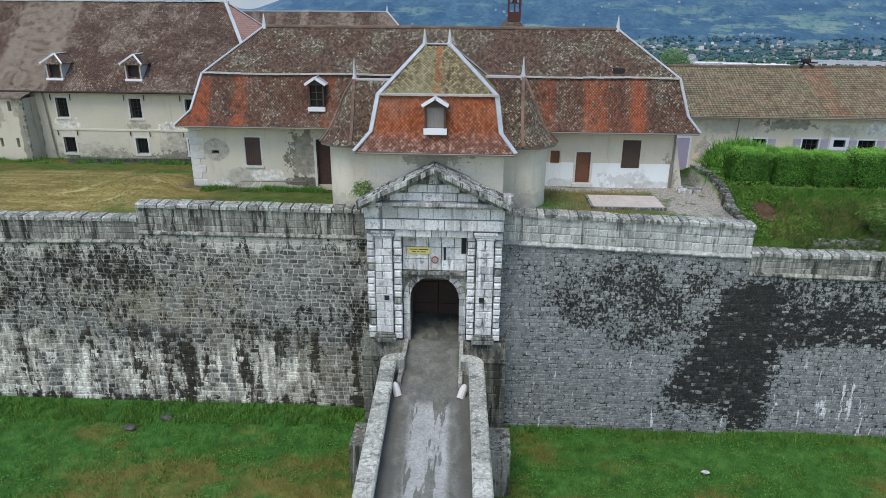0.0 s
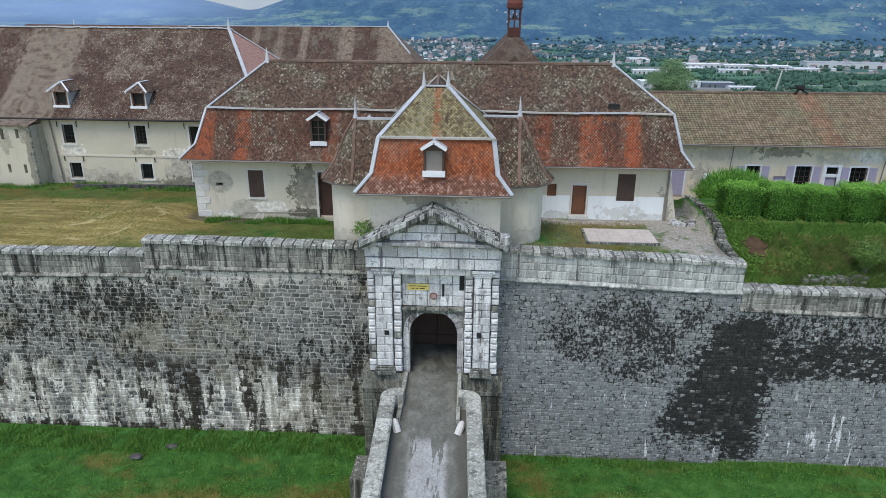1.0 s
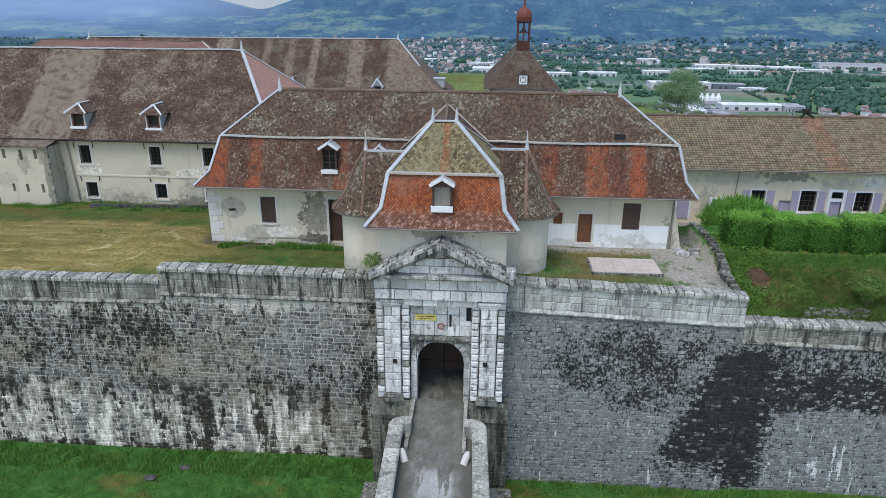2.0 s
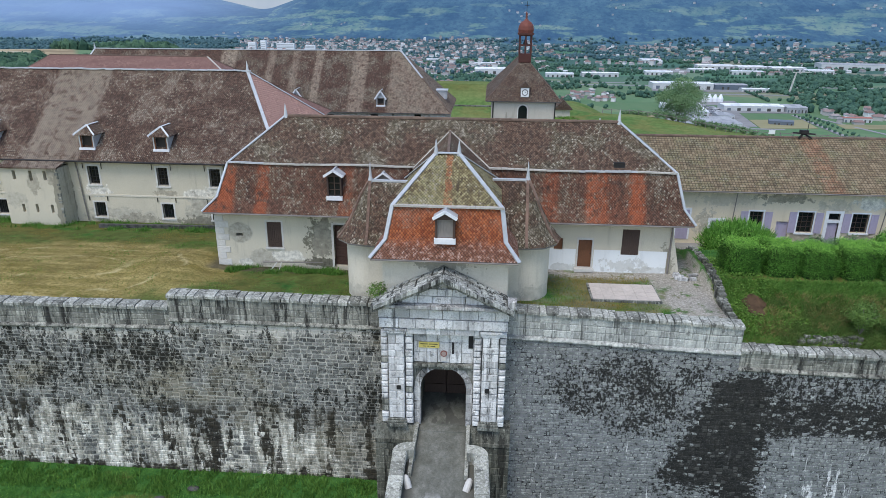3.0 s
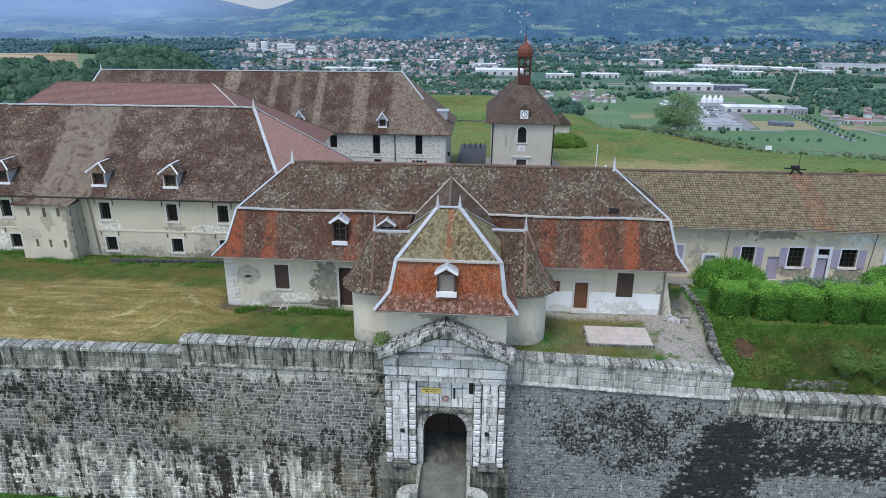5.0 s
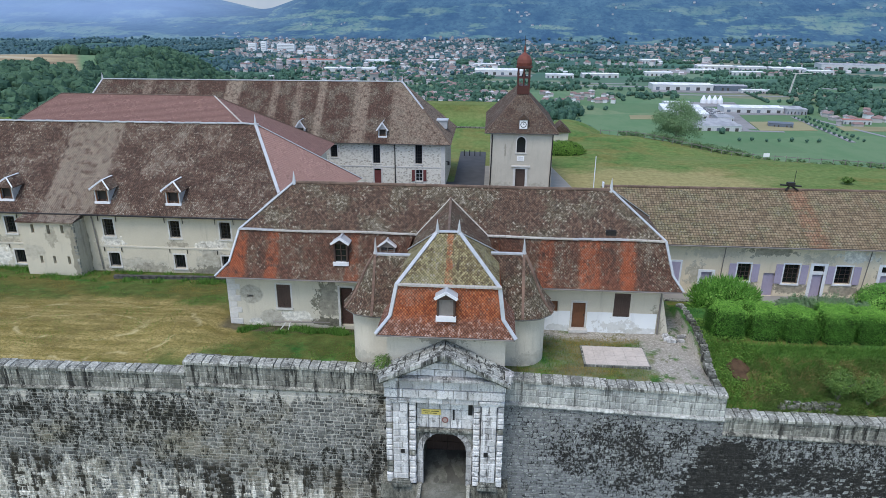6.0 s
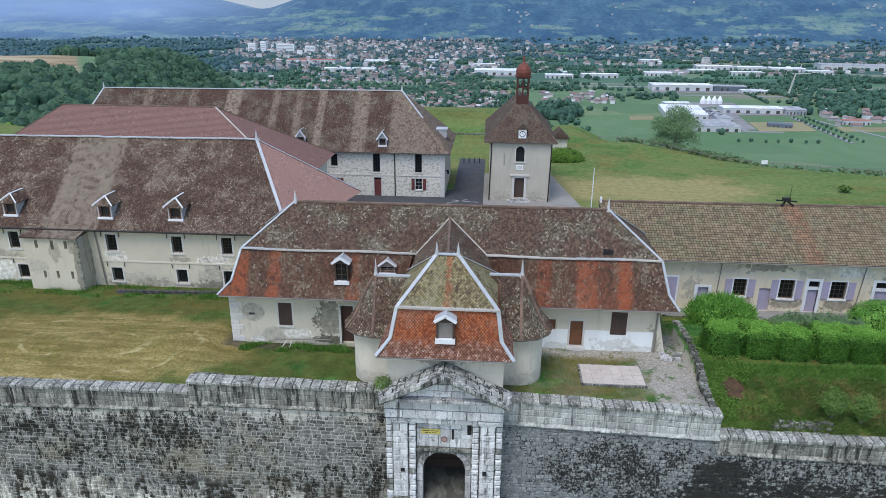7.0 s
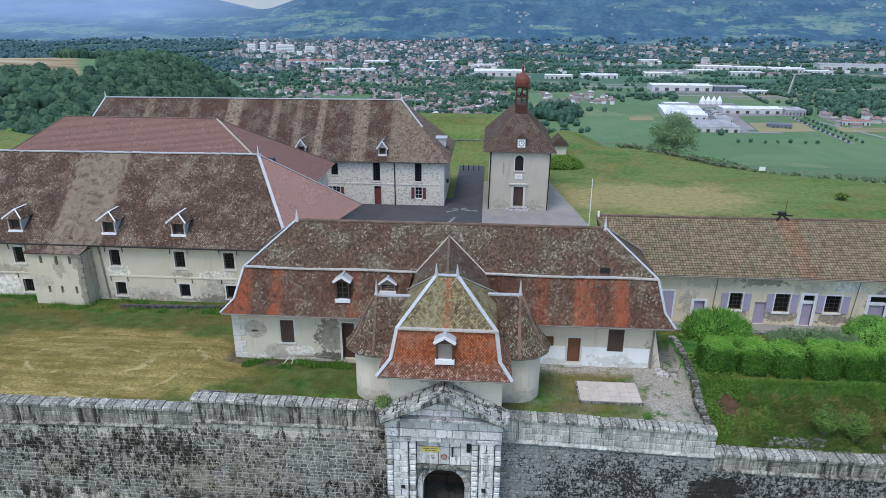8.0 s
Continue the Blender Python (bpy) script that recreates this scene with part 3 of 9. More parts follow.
def ground_material():
    """Grass with dry patches; earth and gravel near the houses; fields further out, with haze painted into far fields
    and hills.
    """
    m = Mat("grass_and_fields", 0.95, 0, 0.04)
    x, y, z = m.axis(0), m.axis(1), m.axis(2)
    blade = m.noise(16, m.pos((1, 1, 1)), detail=4, rough=0.7)
    mid = m.noise(1.1, detail=6, rough=0.65)
    big = m.noise(0.10, detail=4)
    col = m.ramp(mid, (0.34, (0.024, 0.080, 0.020)), (0.5, (0.048, 0.138, 0.032)), (0.66, (0.088, 0.205, 0.052)))
    low = m.math("MULTIPLY", m.math("MINIMUM", m.math("MULTIPLY", m.math("SUBTRACT", -13.5, y), 0.022), 0.10), m.span(z, -10.5, -11.0))
    dry = m.math("MULTIPLY", m.span(m.math("ADD", m.noise(0.14, m.pos((1, 1.6, 1)), detail=7, rough=0.68), low), 0.45, 0.60), 0.8)
    col = m.mix(dry, col, m.ramp(mid, (0.3, (0.12, 0.096, 0.03)), (0.7, (0.215, 0.165, 0.055))))
    ax = m.math("MULTIPLY", m.math("ADD", x, 27.0), 0.09)
    ay = m.math("MULTIPLY", m.math("ADD", y, 1.5), 0.19)
    rr = m.math("SQRT", m.math("ADD", m.math("MULTIPLY", ax, ax), m.math("MULTIPLY", ay, ay)))
    hay = m.math("MULTIPLY", m.span(m.math("ADD", rr, m.math("MULTIPLY", m.math("SUBTRACT", m.noise(0.5, detail=5), 0.5), 0.8)), 1.25, 0.85), m.span(z, -3.0, -2.0))
    lawn = m.math("MULTIPLY", m.math("MULTIPLY", m.span(z, -2.0, -1.4), m.span(x, 3.0, 1.0)), m.span(m.noise(0.45, m.pos((1, 1.5, 1)), detail=6, rough=0.7), 0.32, 0.50))
    col = m.mix(m.math("MULTIPLY", lawn, 0.6), col, m.ramp(mid, (0.3, (0.085, 0.085, 0.027)), (0.7, (0.155, 0.14, 0.048))))
    court = m.math("MULTIPLY", m.math("MULTIPLY", m.span(z, 0.0, 0.3), m.math("MULTIPLY", m.span(x, 3.0, 4.0), m.span(x, 16.4, 16.2))), m.span(m.noise(0.7, detail=7, rough=0.72), 0.40, 0.56))
    col = m.mix(m.math("MULTIPLY", court, 0.45), col, m.ramp(mid, (0.3, (0.16, 0.14, 0.095)), (0.7, (0.27, 0.245, 0.185))))
    swath = m.noise(0.9, m.pos((0.25, 2.2, 1)), detail=4)
    col = m.mix(m.math("MULTIPLY", hay, 0.9), col, m.ramp(swath, (0.35, (0.235, 0.18, 0.058)), (0.65, (0.45, 0.345, 0.145))))
    stalk = m.noise(4.5, m.pos((1, 1.5, 1)), detail=7, rough=0.78)
    col = m.mix(m.math("MULTIPLY", m.math("MAXIMUM", hay, lawn), m.span(stalk, 0.44, 0.60, 0.0, 0.6)), col, (0.085, 0.075, 0.024))
    arc = m.math("ABSOLUTE", m.math("SUBTRACT", m.math("FRACT", m.math("ADD", m.math("MULTIPLY", rr, 2.4), m.math("MULTIPLY", m.noise(0.25, detail=3), 1.2))), 0.5))
    arc = m.math("MULTIPLY", m.math("MULTIPLY", m.span(arc, 0.09, 0.0), hay), m.span(m.noise(0.6, detail=4), 0.45, 0.6))
    col = m.mix(m.math("MULTIPLY", arc, 0.75), col, (0.50, 0.42, 0.22))
    slope_edge = m.math("MULTIPLY", m.math("MULTIPLY", m.span(x, 17.6, 19.5), m.span(x, 70, 60)), m.math("MULTIPLY", m.span(y, -2.6, -4.2), m.span(z, -1.6, -1.2)))
    slope_edge = m.math("MULTIPLY", slope_edge, m.span(m.noise(0.6, detail=6, rough=0.7), 0.38, 0.54))
    col = m.mix(m.math("MULTIPLY", slope_edge, 0.6), col, m.ramp(m.noise(2.2, detail=6, rough=0.75), (0.36, (0.05, 0.05, 0.016)), (0.5, (0.125, 0.115, 0.04)), (0.64, (0.235, 0.20, 0.08))))
    hollow = m.math("MULTIPLY", m.math("MULTIPLY", hay, m.span(m.noise(0.35, m.pos((1, 1.8, 1)), detail=6, rough=0.7), 0.52, 0.64)), 0.6)
    col = m.mix(hollow, col, (0.15, 0.115, 0.045))
    col = m.mix(m.span(blade, 0.40, 0.75, 0.0, 0.5), col, (0.03, 0.065, 0.014))
    wob = m.math("MULTIPLY", m.math("SUBTRACT", m.noise(0.8, detail=5, rough=0.65), 0.5), 3.2)
    border = m.math("MULTIPLY", m.span(m.math("ADD", y, m.math("MULTIPLY", wob, 0.5)), -1.25, -0.75), m.math("MULTIPLY", m.span(x, -17.4, -16.6), m.span(x, -4.0, -5.0)))
    border = m.math("MULTIPLY", border, m.math("MULTIPLY", m.span(y, 3.0, 2.0), m.span(z, -2.0, -1.5)))
    col = m.mix(m.math("MULTIPLY", border, 0.85), col, m.ramp(mid, (0.35, (0.045, 0.042, 0.026)), (0.6, (0.115, 0.10, 0.07))))
    yard = m.math("MULTIPLY", m.span(m.math("ADD", x, wob), 12.6, 13.5), m.span(x, 16.6, 16.3))
    yard = m.math("MULTIPLY", yard, m.math("MULTIPLY", m.span(m.math("ADD", y, wob), -7.4, -6.6), m.span(y, 3.0, 2.0)))
    by_wall = m.math("MULTIPLY", m.math("MULTIPLY", m.span(x, 3.0, 4.5), m.span(x, 16.6, 16.3)), m.math("MULTIPLY", m.span(m.math("ADD", y, m.math("MULTIPLY", wob, 0.5)), -1.7, -0.8), m.span(y, 3.0, 2.0)))
    yard = m.math("MULTIPLY", m.math("MAXIMUM", yard, by_wall), m.span(z, -2.0, -1.0))
    pebble = m.voro(16.0, colour=True)
    col = m.mix(m.math("MULTIPLY", yard, m.span(m.noise(0.9, detail=8, rough=0.7), 0.36, 0.47)), col, m.ramp(m.axis(0, pebble), (0.0, (0.22, 0.20, 0.165)), (0.6, (0.32, 0.295, 0.25)), (1.0, (0.45, 0.43, 0.38))))
    inner = m.math("MULTIPLY", m.math("MULTIPLY", m.span(y, 24, 30), m.span(y, 100, 80)), m.span(m.noise(0.05, m.pos((1, 1.8, 1)), detail=5), 0.42, 0.56))
    col = m.mix(m.math("MULTIPLY", inner, m.span(x, 60, 15, 0.15, 0.7)), col, m.ramp(mid, (0.3, (0.17, 0.15, 0.06)), (0.7, (0.30, 0.25, 0.11))))
    meadow = m.math("MULTIPLY", m.span(y, 26, 40), m.span(m.noise(0.09, m.pos((0.6, 1.8, 1)), detail=6, rough=0.65), 0.35, 0.6, 0.25, 0.75))
    col = m.mix(meadow, col, m.ramp(mid, (0.3, (0.12, 0.165, 0.055)), (0.7, (0.19, 0.225, 0.085))))
    tx, ty = m.math("MULTIPLY", m.math("SUBTRACT", x, 30.0), 0.05), m.math("MULTIPLY", m.math("SUBTRACT", y, 69.0), 0.10)
    worn = m.math("ADD", m.math("SQRT", m.math("ADD", m.math("MULTIPLY", tx, tx), m.math("MULTIPLY", ty, ty))), m.math("MULTIPLY", m.math("SUBTRACT", m.noise(0.12, m.pos((1, 1.6, 1)), detail=7, rough=0.7), 0.5), 1.8))
    col = m.mix(m.math("MULTIPLY", m.span(worn, 1.2, 0.6), 0.75), col, m.ramp(mid, (0.3, (0.24, 0.20, 0.09)), (0.7, (0.38, 0.32, 0.16))))
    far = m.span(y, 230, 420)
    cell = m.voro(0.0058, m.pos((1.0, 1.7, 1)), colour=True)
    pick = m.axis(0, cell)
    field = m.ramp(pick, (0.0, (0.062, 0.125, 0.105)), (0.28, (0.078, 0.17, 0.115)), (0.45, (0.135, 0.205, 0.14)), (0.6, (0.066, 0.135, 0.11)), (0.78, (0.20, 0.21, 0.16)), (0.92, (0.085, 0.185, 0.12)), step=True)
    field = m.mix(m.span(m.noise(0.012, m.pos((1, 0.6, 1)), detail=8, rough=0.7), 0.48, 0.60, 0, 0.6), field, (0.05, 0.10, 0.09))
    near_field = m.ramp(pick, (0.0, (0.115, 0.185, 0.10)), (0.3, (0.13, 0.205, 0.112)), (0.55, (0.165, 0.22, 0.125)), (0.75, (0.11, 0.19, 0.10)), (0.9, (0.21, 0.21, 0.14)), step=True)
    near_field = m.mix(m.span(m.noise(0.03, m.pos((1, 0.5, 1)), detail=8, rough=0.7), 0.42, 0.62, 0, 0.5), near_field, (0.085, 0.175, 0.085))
    # fields shift to blue-green with distance: haze put into their colour
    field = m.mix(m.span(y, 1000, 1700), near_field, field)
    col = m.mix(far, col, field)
    tan = m.math("MULTIPLY", m.span(m.math("ADD", x, m.math("MULTIPLY", y, 0.62)), -22, -30), m.math("MULTIPLY", m.span(y, 395, 408), m.span(y, 720, 680)))
    col = m.mix(tan, col, m.ramp(m.noise(0.02, m.pos((0.3, 1.6, 1)), detail=3), (0.4, (0.22, 0.17, 0.11)), (0.5, (0.36, 0.29, 0.18)), (0.62, (0.40, 0.36, 0.27))))
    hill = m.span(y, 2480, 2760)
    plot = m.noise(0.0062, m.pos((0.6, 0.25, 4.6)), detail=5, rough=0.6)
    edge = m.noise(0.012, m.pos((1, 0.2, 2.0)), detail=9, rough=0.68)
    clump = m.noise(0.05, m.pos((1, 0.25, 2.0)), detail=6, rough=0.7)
    # the blue in these hill colours is distance haze, painted in
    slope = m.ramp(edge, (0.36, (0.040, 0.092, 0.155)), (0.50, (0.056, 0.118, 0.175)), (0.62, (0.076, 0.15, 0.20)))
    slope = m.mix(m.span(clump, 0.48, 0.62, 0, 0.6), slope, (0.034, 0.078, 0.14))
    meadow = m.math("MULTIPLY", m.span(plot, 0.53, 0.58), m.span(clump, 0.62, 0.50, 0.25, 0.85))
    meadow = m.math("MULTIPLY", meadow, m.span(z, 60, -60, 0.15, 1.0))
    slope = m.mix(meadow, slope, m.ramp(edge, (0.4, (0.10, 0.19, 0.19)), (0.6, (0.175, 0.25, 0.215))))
    # bluer with height: more haze mixed into the colour
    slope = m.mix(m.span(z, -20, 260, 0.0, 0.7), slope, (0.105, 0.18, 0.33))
    # pale haze over the left-hand hills, mixed into their colour
    hill_haze = m.math("MULTIPLY", m.span(m.math("ADD", x, m.math("MULTIPLY", y, 0.27)), 200.0, -900.0), m.span(z, -135, -10, 0.2, 0.72))
    slope = m.mix(hill_haze, slope, (0.24, 0.34, 0.50))
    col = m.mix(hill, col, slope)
    m.bump(m.math("ADD", blade, m.math("MULTIPLY", mid, 2)), 0.6, 0.05)
    return m.done(col)


grass_mat = ground_material()


def leaf_material(name, dark, light, dry=None, tips=None):
    m = Mat(name, 0.7, 0, 0.12)
    col = m.ramp(m.island(), (0.0, dark), (0.7, light), (1.0, tips or light))
    col = m.mix(m.span(m.noise(0.7, detail=3), 0.35, 0.7, 0, 0.5), col, dark)
    if dry:
        low = m.math("MULTIPLY", m.math("MINIMUM", m.math("MULTIPLY", m.math("SUBTRACT", -13.5, m.axis(1)), 0.022), 0.10), m.span(m.axis(2), -10.5, -11.0))
        at = m.span(m.math("ADD", m.noise(0.14, m.pos((1, 1.6, 1)), detail=7, rough=0.68), low), 0.45, 0.60)
        col = m.mix(at, col, m.ramp(m.island(), (0.0, tuple(c * 0.55 for c in dry)), (1.0, dry)))
    thin = m.t.nodes.new("ShaderNodeBsdfTranslucent")
    both = m.t.nodes.new("ShaderNodeMixShader")
    both.inputs[0].default_value = 0.14
    m.put(thin.inputs[0], col)
    m.t.links.new(m.b.outputs[0], both.inputs[1])
    m.t.links.new(thin.outputs[0], both.inputs[2])
    m.t.links.new(both.outputs[0], m.t.nodes["Material Output"].inputs[0])
    return m.done(col)


hedge_leaf = leaf_material("fresh_green_hedge_leaves", (0.018, 0.066, 0.011), (0.082, 0.215, 0.030), None, (0.19, 0.38, 0.068))
# lighter leaf copy that paints the light on the hedge tops
top_light_leaf = leaf_material("yellow_green_top_light_leaves", (0.10, 0.28, 0.03), (0.27, 0.52, 0.09))
bright_leaf = leaf_material("bright_bush_leaves", (0.06, 0.18, 0.025), (0.19, 0.42, 0.07), None, (0.34, 0.58, 0.14))
# near-black green: the shade inside shrubs, painted on their solid cores
leaf_shade = leaf_material("painted_inner_shade", (0.012, 0.03, 0.008), (0.02, 0.045, 0.012))
scrub_leaf = leaf_material("pale_scrub_leaves", (0.12, 0.215, 0.10), (0.22, 0.33, 0.165))
spray_leaf = leaf_material("grey_green_willow_leaves", (0.075, 0.145, 0.035), (0.18, 0.285, 0.075))
bush_leaf = leaf_material("wild_bush_leaves", (0.062, 0.14, 0.022), (0.165, 0.29, 0.055))
wood_leaf = leaf_material("woodland_leaves", (0.030, 0.072, 0.050), (0.085, 0.158, 0.088))
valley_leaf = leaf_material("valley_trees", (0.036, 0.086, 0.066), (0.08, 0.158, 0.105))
# bluish copy of the valley leaves, with distance haze in its colour
hazy_leaf = leaf_material("far_trees_painted_haze", (0.046, 0.10, 0.118), (0.082, 0.152, 0.162))
grass_leaf = leaf_material("grass_blades", (0.044, 0.135, 0.020), (0.155, 0.33, 0.056), (0.36, 0.26, 0.075))
clover_leaf = leaf_material("low_clover_leaves", (0.034, 0.115, 0.020), (0.115, 0.27, 0.048), None, (0.21, 0.38, 0.085))
bank_leaf = leaf_material("dark_bank_grass", (0.06, 0.15, 0.025), (0.15, 0.29, 0.06))
dry_leaf = leaf_material("dry_grass_blades", (0.22, 0.18, 0.07), (0.36, 0.29, 0.125))
olive_leaf = leaf_material("half_dry_bank_grass", (0.07, 0.12, 0.03), (0.165, 0.225, 0.066))


# ---------------------------------------------------------------- mesh tools
ORIGIN = {}


def auto_uv(bm):
    """Metres along the level and up the slope of each face."""
    layer = bm.loops.layers.uv.verify()
    for f in bm.faces:
        n = f.normal
        h = Vector((0, 0, 1)).cross(n)
        h = h.normalized() if h.length > 0.05 else Vector((1, 0, 0))
        s = n.cross(h)
        for lp in f.loops:
            lp[layer].uv = (lp.vert.co.dot(h), lp.vert.co.dot(s))


def thing(name, label, category, at=(0, 0, 0), group="", kind=""):
    ob = new(name)
    ob.location = at
    ob.empty_display_size = 0.3
    ORIGIN[ob] = Vector(at)
    return tagged(ob, label, category, group, kind)


def part(name, bm, material, parent=None, label="", recalc=True, smooth=False, kind="", category="", group=""):
    """Links a bmesh, given in world metres, as one mesh object."""
    if recalc:
        bmesh.ops.recalc_face_normals(bm, faces=bm.faces[:])
    bm.normal_update()
    auto_uv(bm)
    if parent is not None:
        bmesh.ops.translate(bm, verts=bm.verts[:], vec=-ORIGIN[parent])
    me = bpy.data.meshes.new(name)
    bm.to_mesh(me)
    bm.free()
    me.materials.append(material)
    if smooth:
        me.polygons.foreach_set("use_smooth", [True] * len(me.polygons))
    ob = new(name, me)
    ob.parent = parent
    ORIGIN[ob] = ORIGIN[parent] if parent is not None else Vector((0, 0, 0))
    return tagged(ob, label, category, group, kind)


def box(bm, x0, x1, y0, y1, z0, z1):
    v = [bm.verts.new((x, y, z)) for z in (z0, z1) for y in (y0, y1) for x in (x0, x1)]
    for q in ((0, 2, 3, 1), (4, 5, 7, 6), (0, 1, 5, 4), (2, 6, 7, 3), (0, 4, 6, 2), (1, 3, 7, 5)):
        bm.faces.new([v[k] for k in q])
    return v


def boxes(*rows):
    bm = bmesh.new()
    for r in rows:
        box(bm, *r)
    return bm


def face(bm, *pts):
    return bm.faces.new([bm.verts.new(p) for p in pts])


def prism(bm, pts, vec):
    """A polygon pushed along vec into a closed solid."""
    a = [bm.verts.new(p) for p in pts]
    b = [bm.verts.new(Vector(p) + Vector(vec)) for p in pts]
    bm.faces.new(a[::-1])
    bm.faces.new(b)
    for k in range(len(a)):
        j = (k + 1) % len(a)
        bm.faces.new((a[k], a[j], b[j], b[k]))


def bar(bm, p, q, w, h, up=(0, 0, 1)):
    """A straight bar from p to q, w wide and h thick, with its top towards up."""
    p, q = Vector(p), Vector(q)
    d = (q - p).normalized()
    side = d.cross(Vector(up)).normalized()
    top = side.cross(d)
    ends = []
    for e in (p, q):
        ends.append([bm.verts.new(e + side * a * w / 2 + top * b * h / 2) for a, b in ((-1, -1), (1, -1), (1, 1), (-1, 1))])
    bm.faces.new(ends[0])
    bm.faces.new(ends[1][::-1])
    for k in range(4):
        j = (k + 1) % 4
        bm.faces.new((ends[0][k], ends[1][k], ends[1][j], ends[0][j]))


def rod(bm, p, q, r0, r1=None, n=8):
    """A round, tapering rod from p to q."""
    r1 = r0 if r1 is None else r1
    p, q = Vector(p), Vector(q)
    d = (q - p).normalized()
    a = d.orthogonal().normalized()
    b = d.cross(a)
    rings = []
    for e, r in ((p, r0), (q, r1)):
        rings.append([bm.verts.new(e + (a * math.cos(2 * math.pi * k / n) + b * math.sin(2 * math.pi * k / n)) * max(r, 0.001)) for k in range(n)])
    bm.faces.new(rings[0][::-1])
    bm.faces.new(rings[1])
    for k in range(n):
        j = (k + 1) % n
        bm.faces.new((rings[0][k], rings[0][j], rings[1][j], rings[1][k]))


def chamfer_box(bm, x0, x1, y0, y1, z0, z1, c=0.025, jit=0.0):
    """A dressed block with its front (towards -y) edges bevelled."""
    j = lambda: random.uniform(-jit, jit)
    back = [(x0, y1, z0), (x1, y1, z0), (x1, y1, z1), (x0, y1, z1)]
    mid = [(x0, y0 + c, z0), (x1, y0 + c, z0), (x1, y0 + c, z1), (x0, y0 + c, z1)]
    front = [(x0 + c, y0 + j(), z0 + c), (x1 - c, y0 + j(), z0 + c), (x1 - c, y0 + j(), z1 - c), (x0 + c, y0 + j(), z1 - c)]
    rings = [[bm.verts.new(p) for p in r] for r in (back, mid, front)]
    bm.faces.new(rings[0][::-1])
    bm.faces.new(rings[2])
    for a, b in ((0, 1), (1, 2)):
        for k in range(4):
            n = (k + 1) % 4
            bm.faces.new((rings[a][k], rings[a][n], rings[b][n], rings[b][k]))


def pierced(bm, x0, x1, z0, z1, y0, y1, holes):
    """A wall along x with real openings (xa, xb, za, zb) through it."""
    xs = sorted({x0, x1, *[h[0] for h in holes], *[h[1] for h in holes]})
    for a, b in zip(xs, xs[1:]):
        cut = sorted((h[2], h[3]) for h in holes if h[0] < b - 1e-6 and h[1] > a + 1e-6)
        z = z0
        for ha, hb in cut:
            if ha > z + 1e-6:
                box(bm, a, b, y0, y1, z, ha)
            z = max(z, hb)
        if z < z1 - 1e-6:
            box(bm, a, b, y0, y1, z, z1)


def ring_roof(bm, lower, upper):
    """The four slopes between two level rectangles (x0, x1, y0, y1, z); the upper may shrink to a ridge."""
    def corners(r):
        return [(r[0], r[2], r[4]), (r[1], r[2], r[4]), (r[1], r[3], r[4]), (r[0], r[3], r[4])]
    a, b = corners(lower), corners(upper)
    for k in range(4):
        j = (k + 1) % 4
        pts = [a[k], a[j], b[j], b[k]]
        keep = []
        for p in pts:
            if not any((Vector(p) - Vector(q)).length < 1e-4 for q in keep):
                keep.append(p)
        if len(keep) > 2:
            face(bm, *keep)


# ---------------------------------------------------------------- ground
def lerp_table(v, *rows):
    for (a, za), (b, zb) in zip(rows, rows[1:]):
        if v <= b:
            k = min(1, max(0, (v - a) / (b - a)))
            return za + (zb - za) * k
    return rows[-1][1]


def smooth(v, a, b):
    k = min(1, max(0, (v - a) / (b - a)))
    return k * k * (3 - 2 * k)


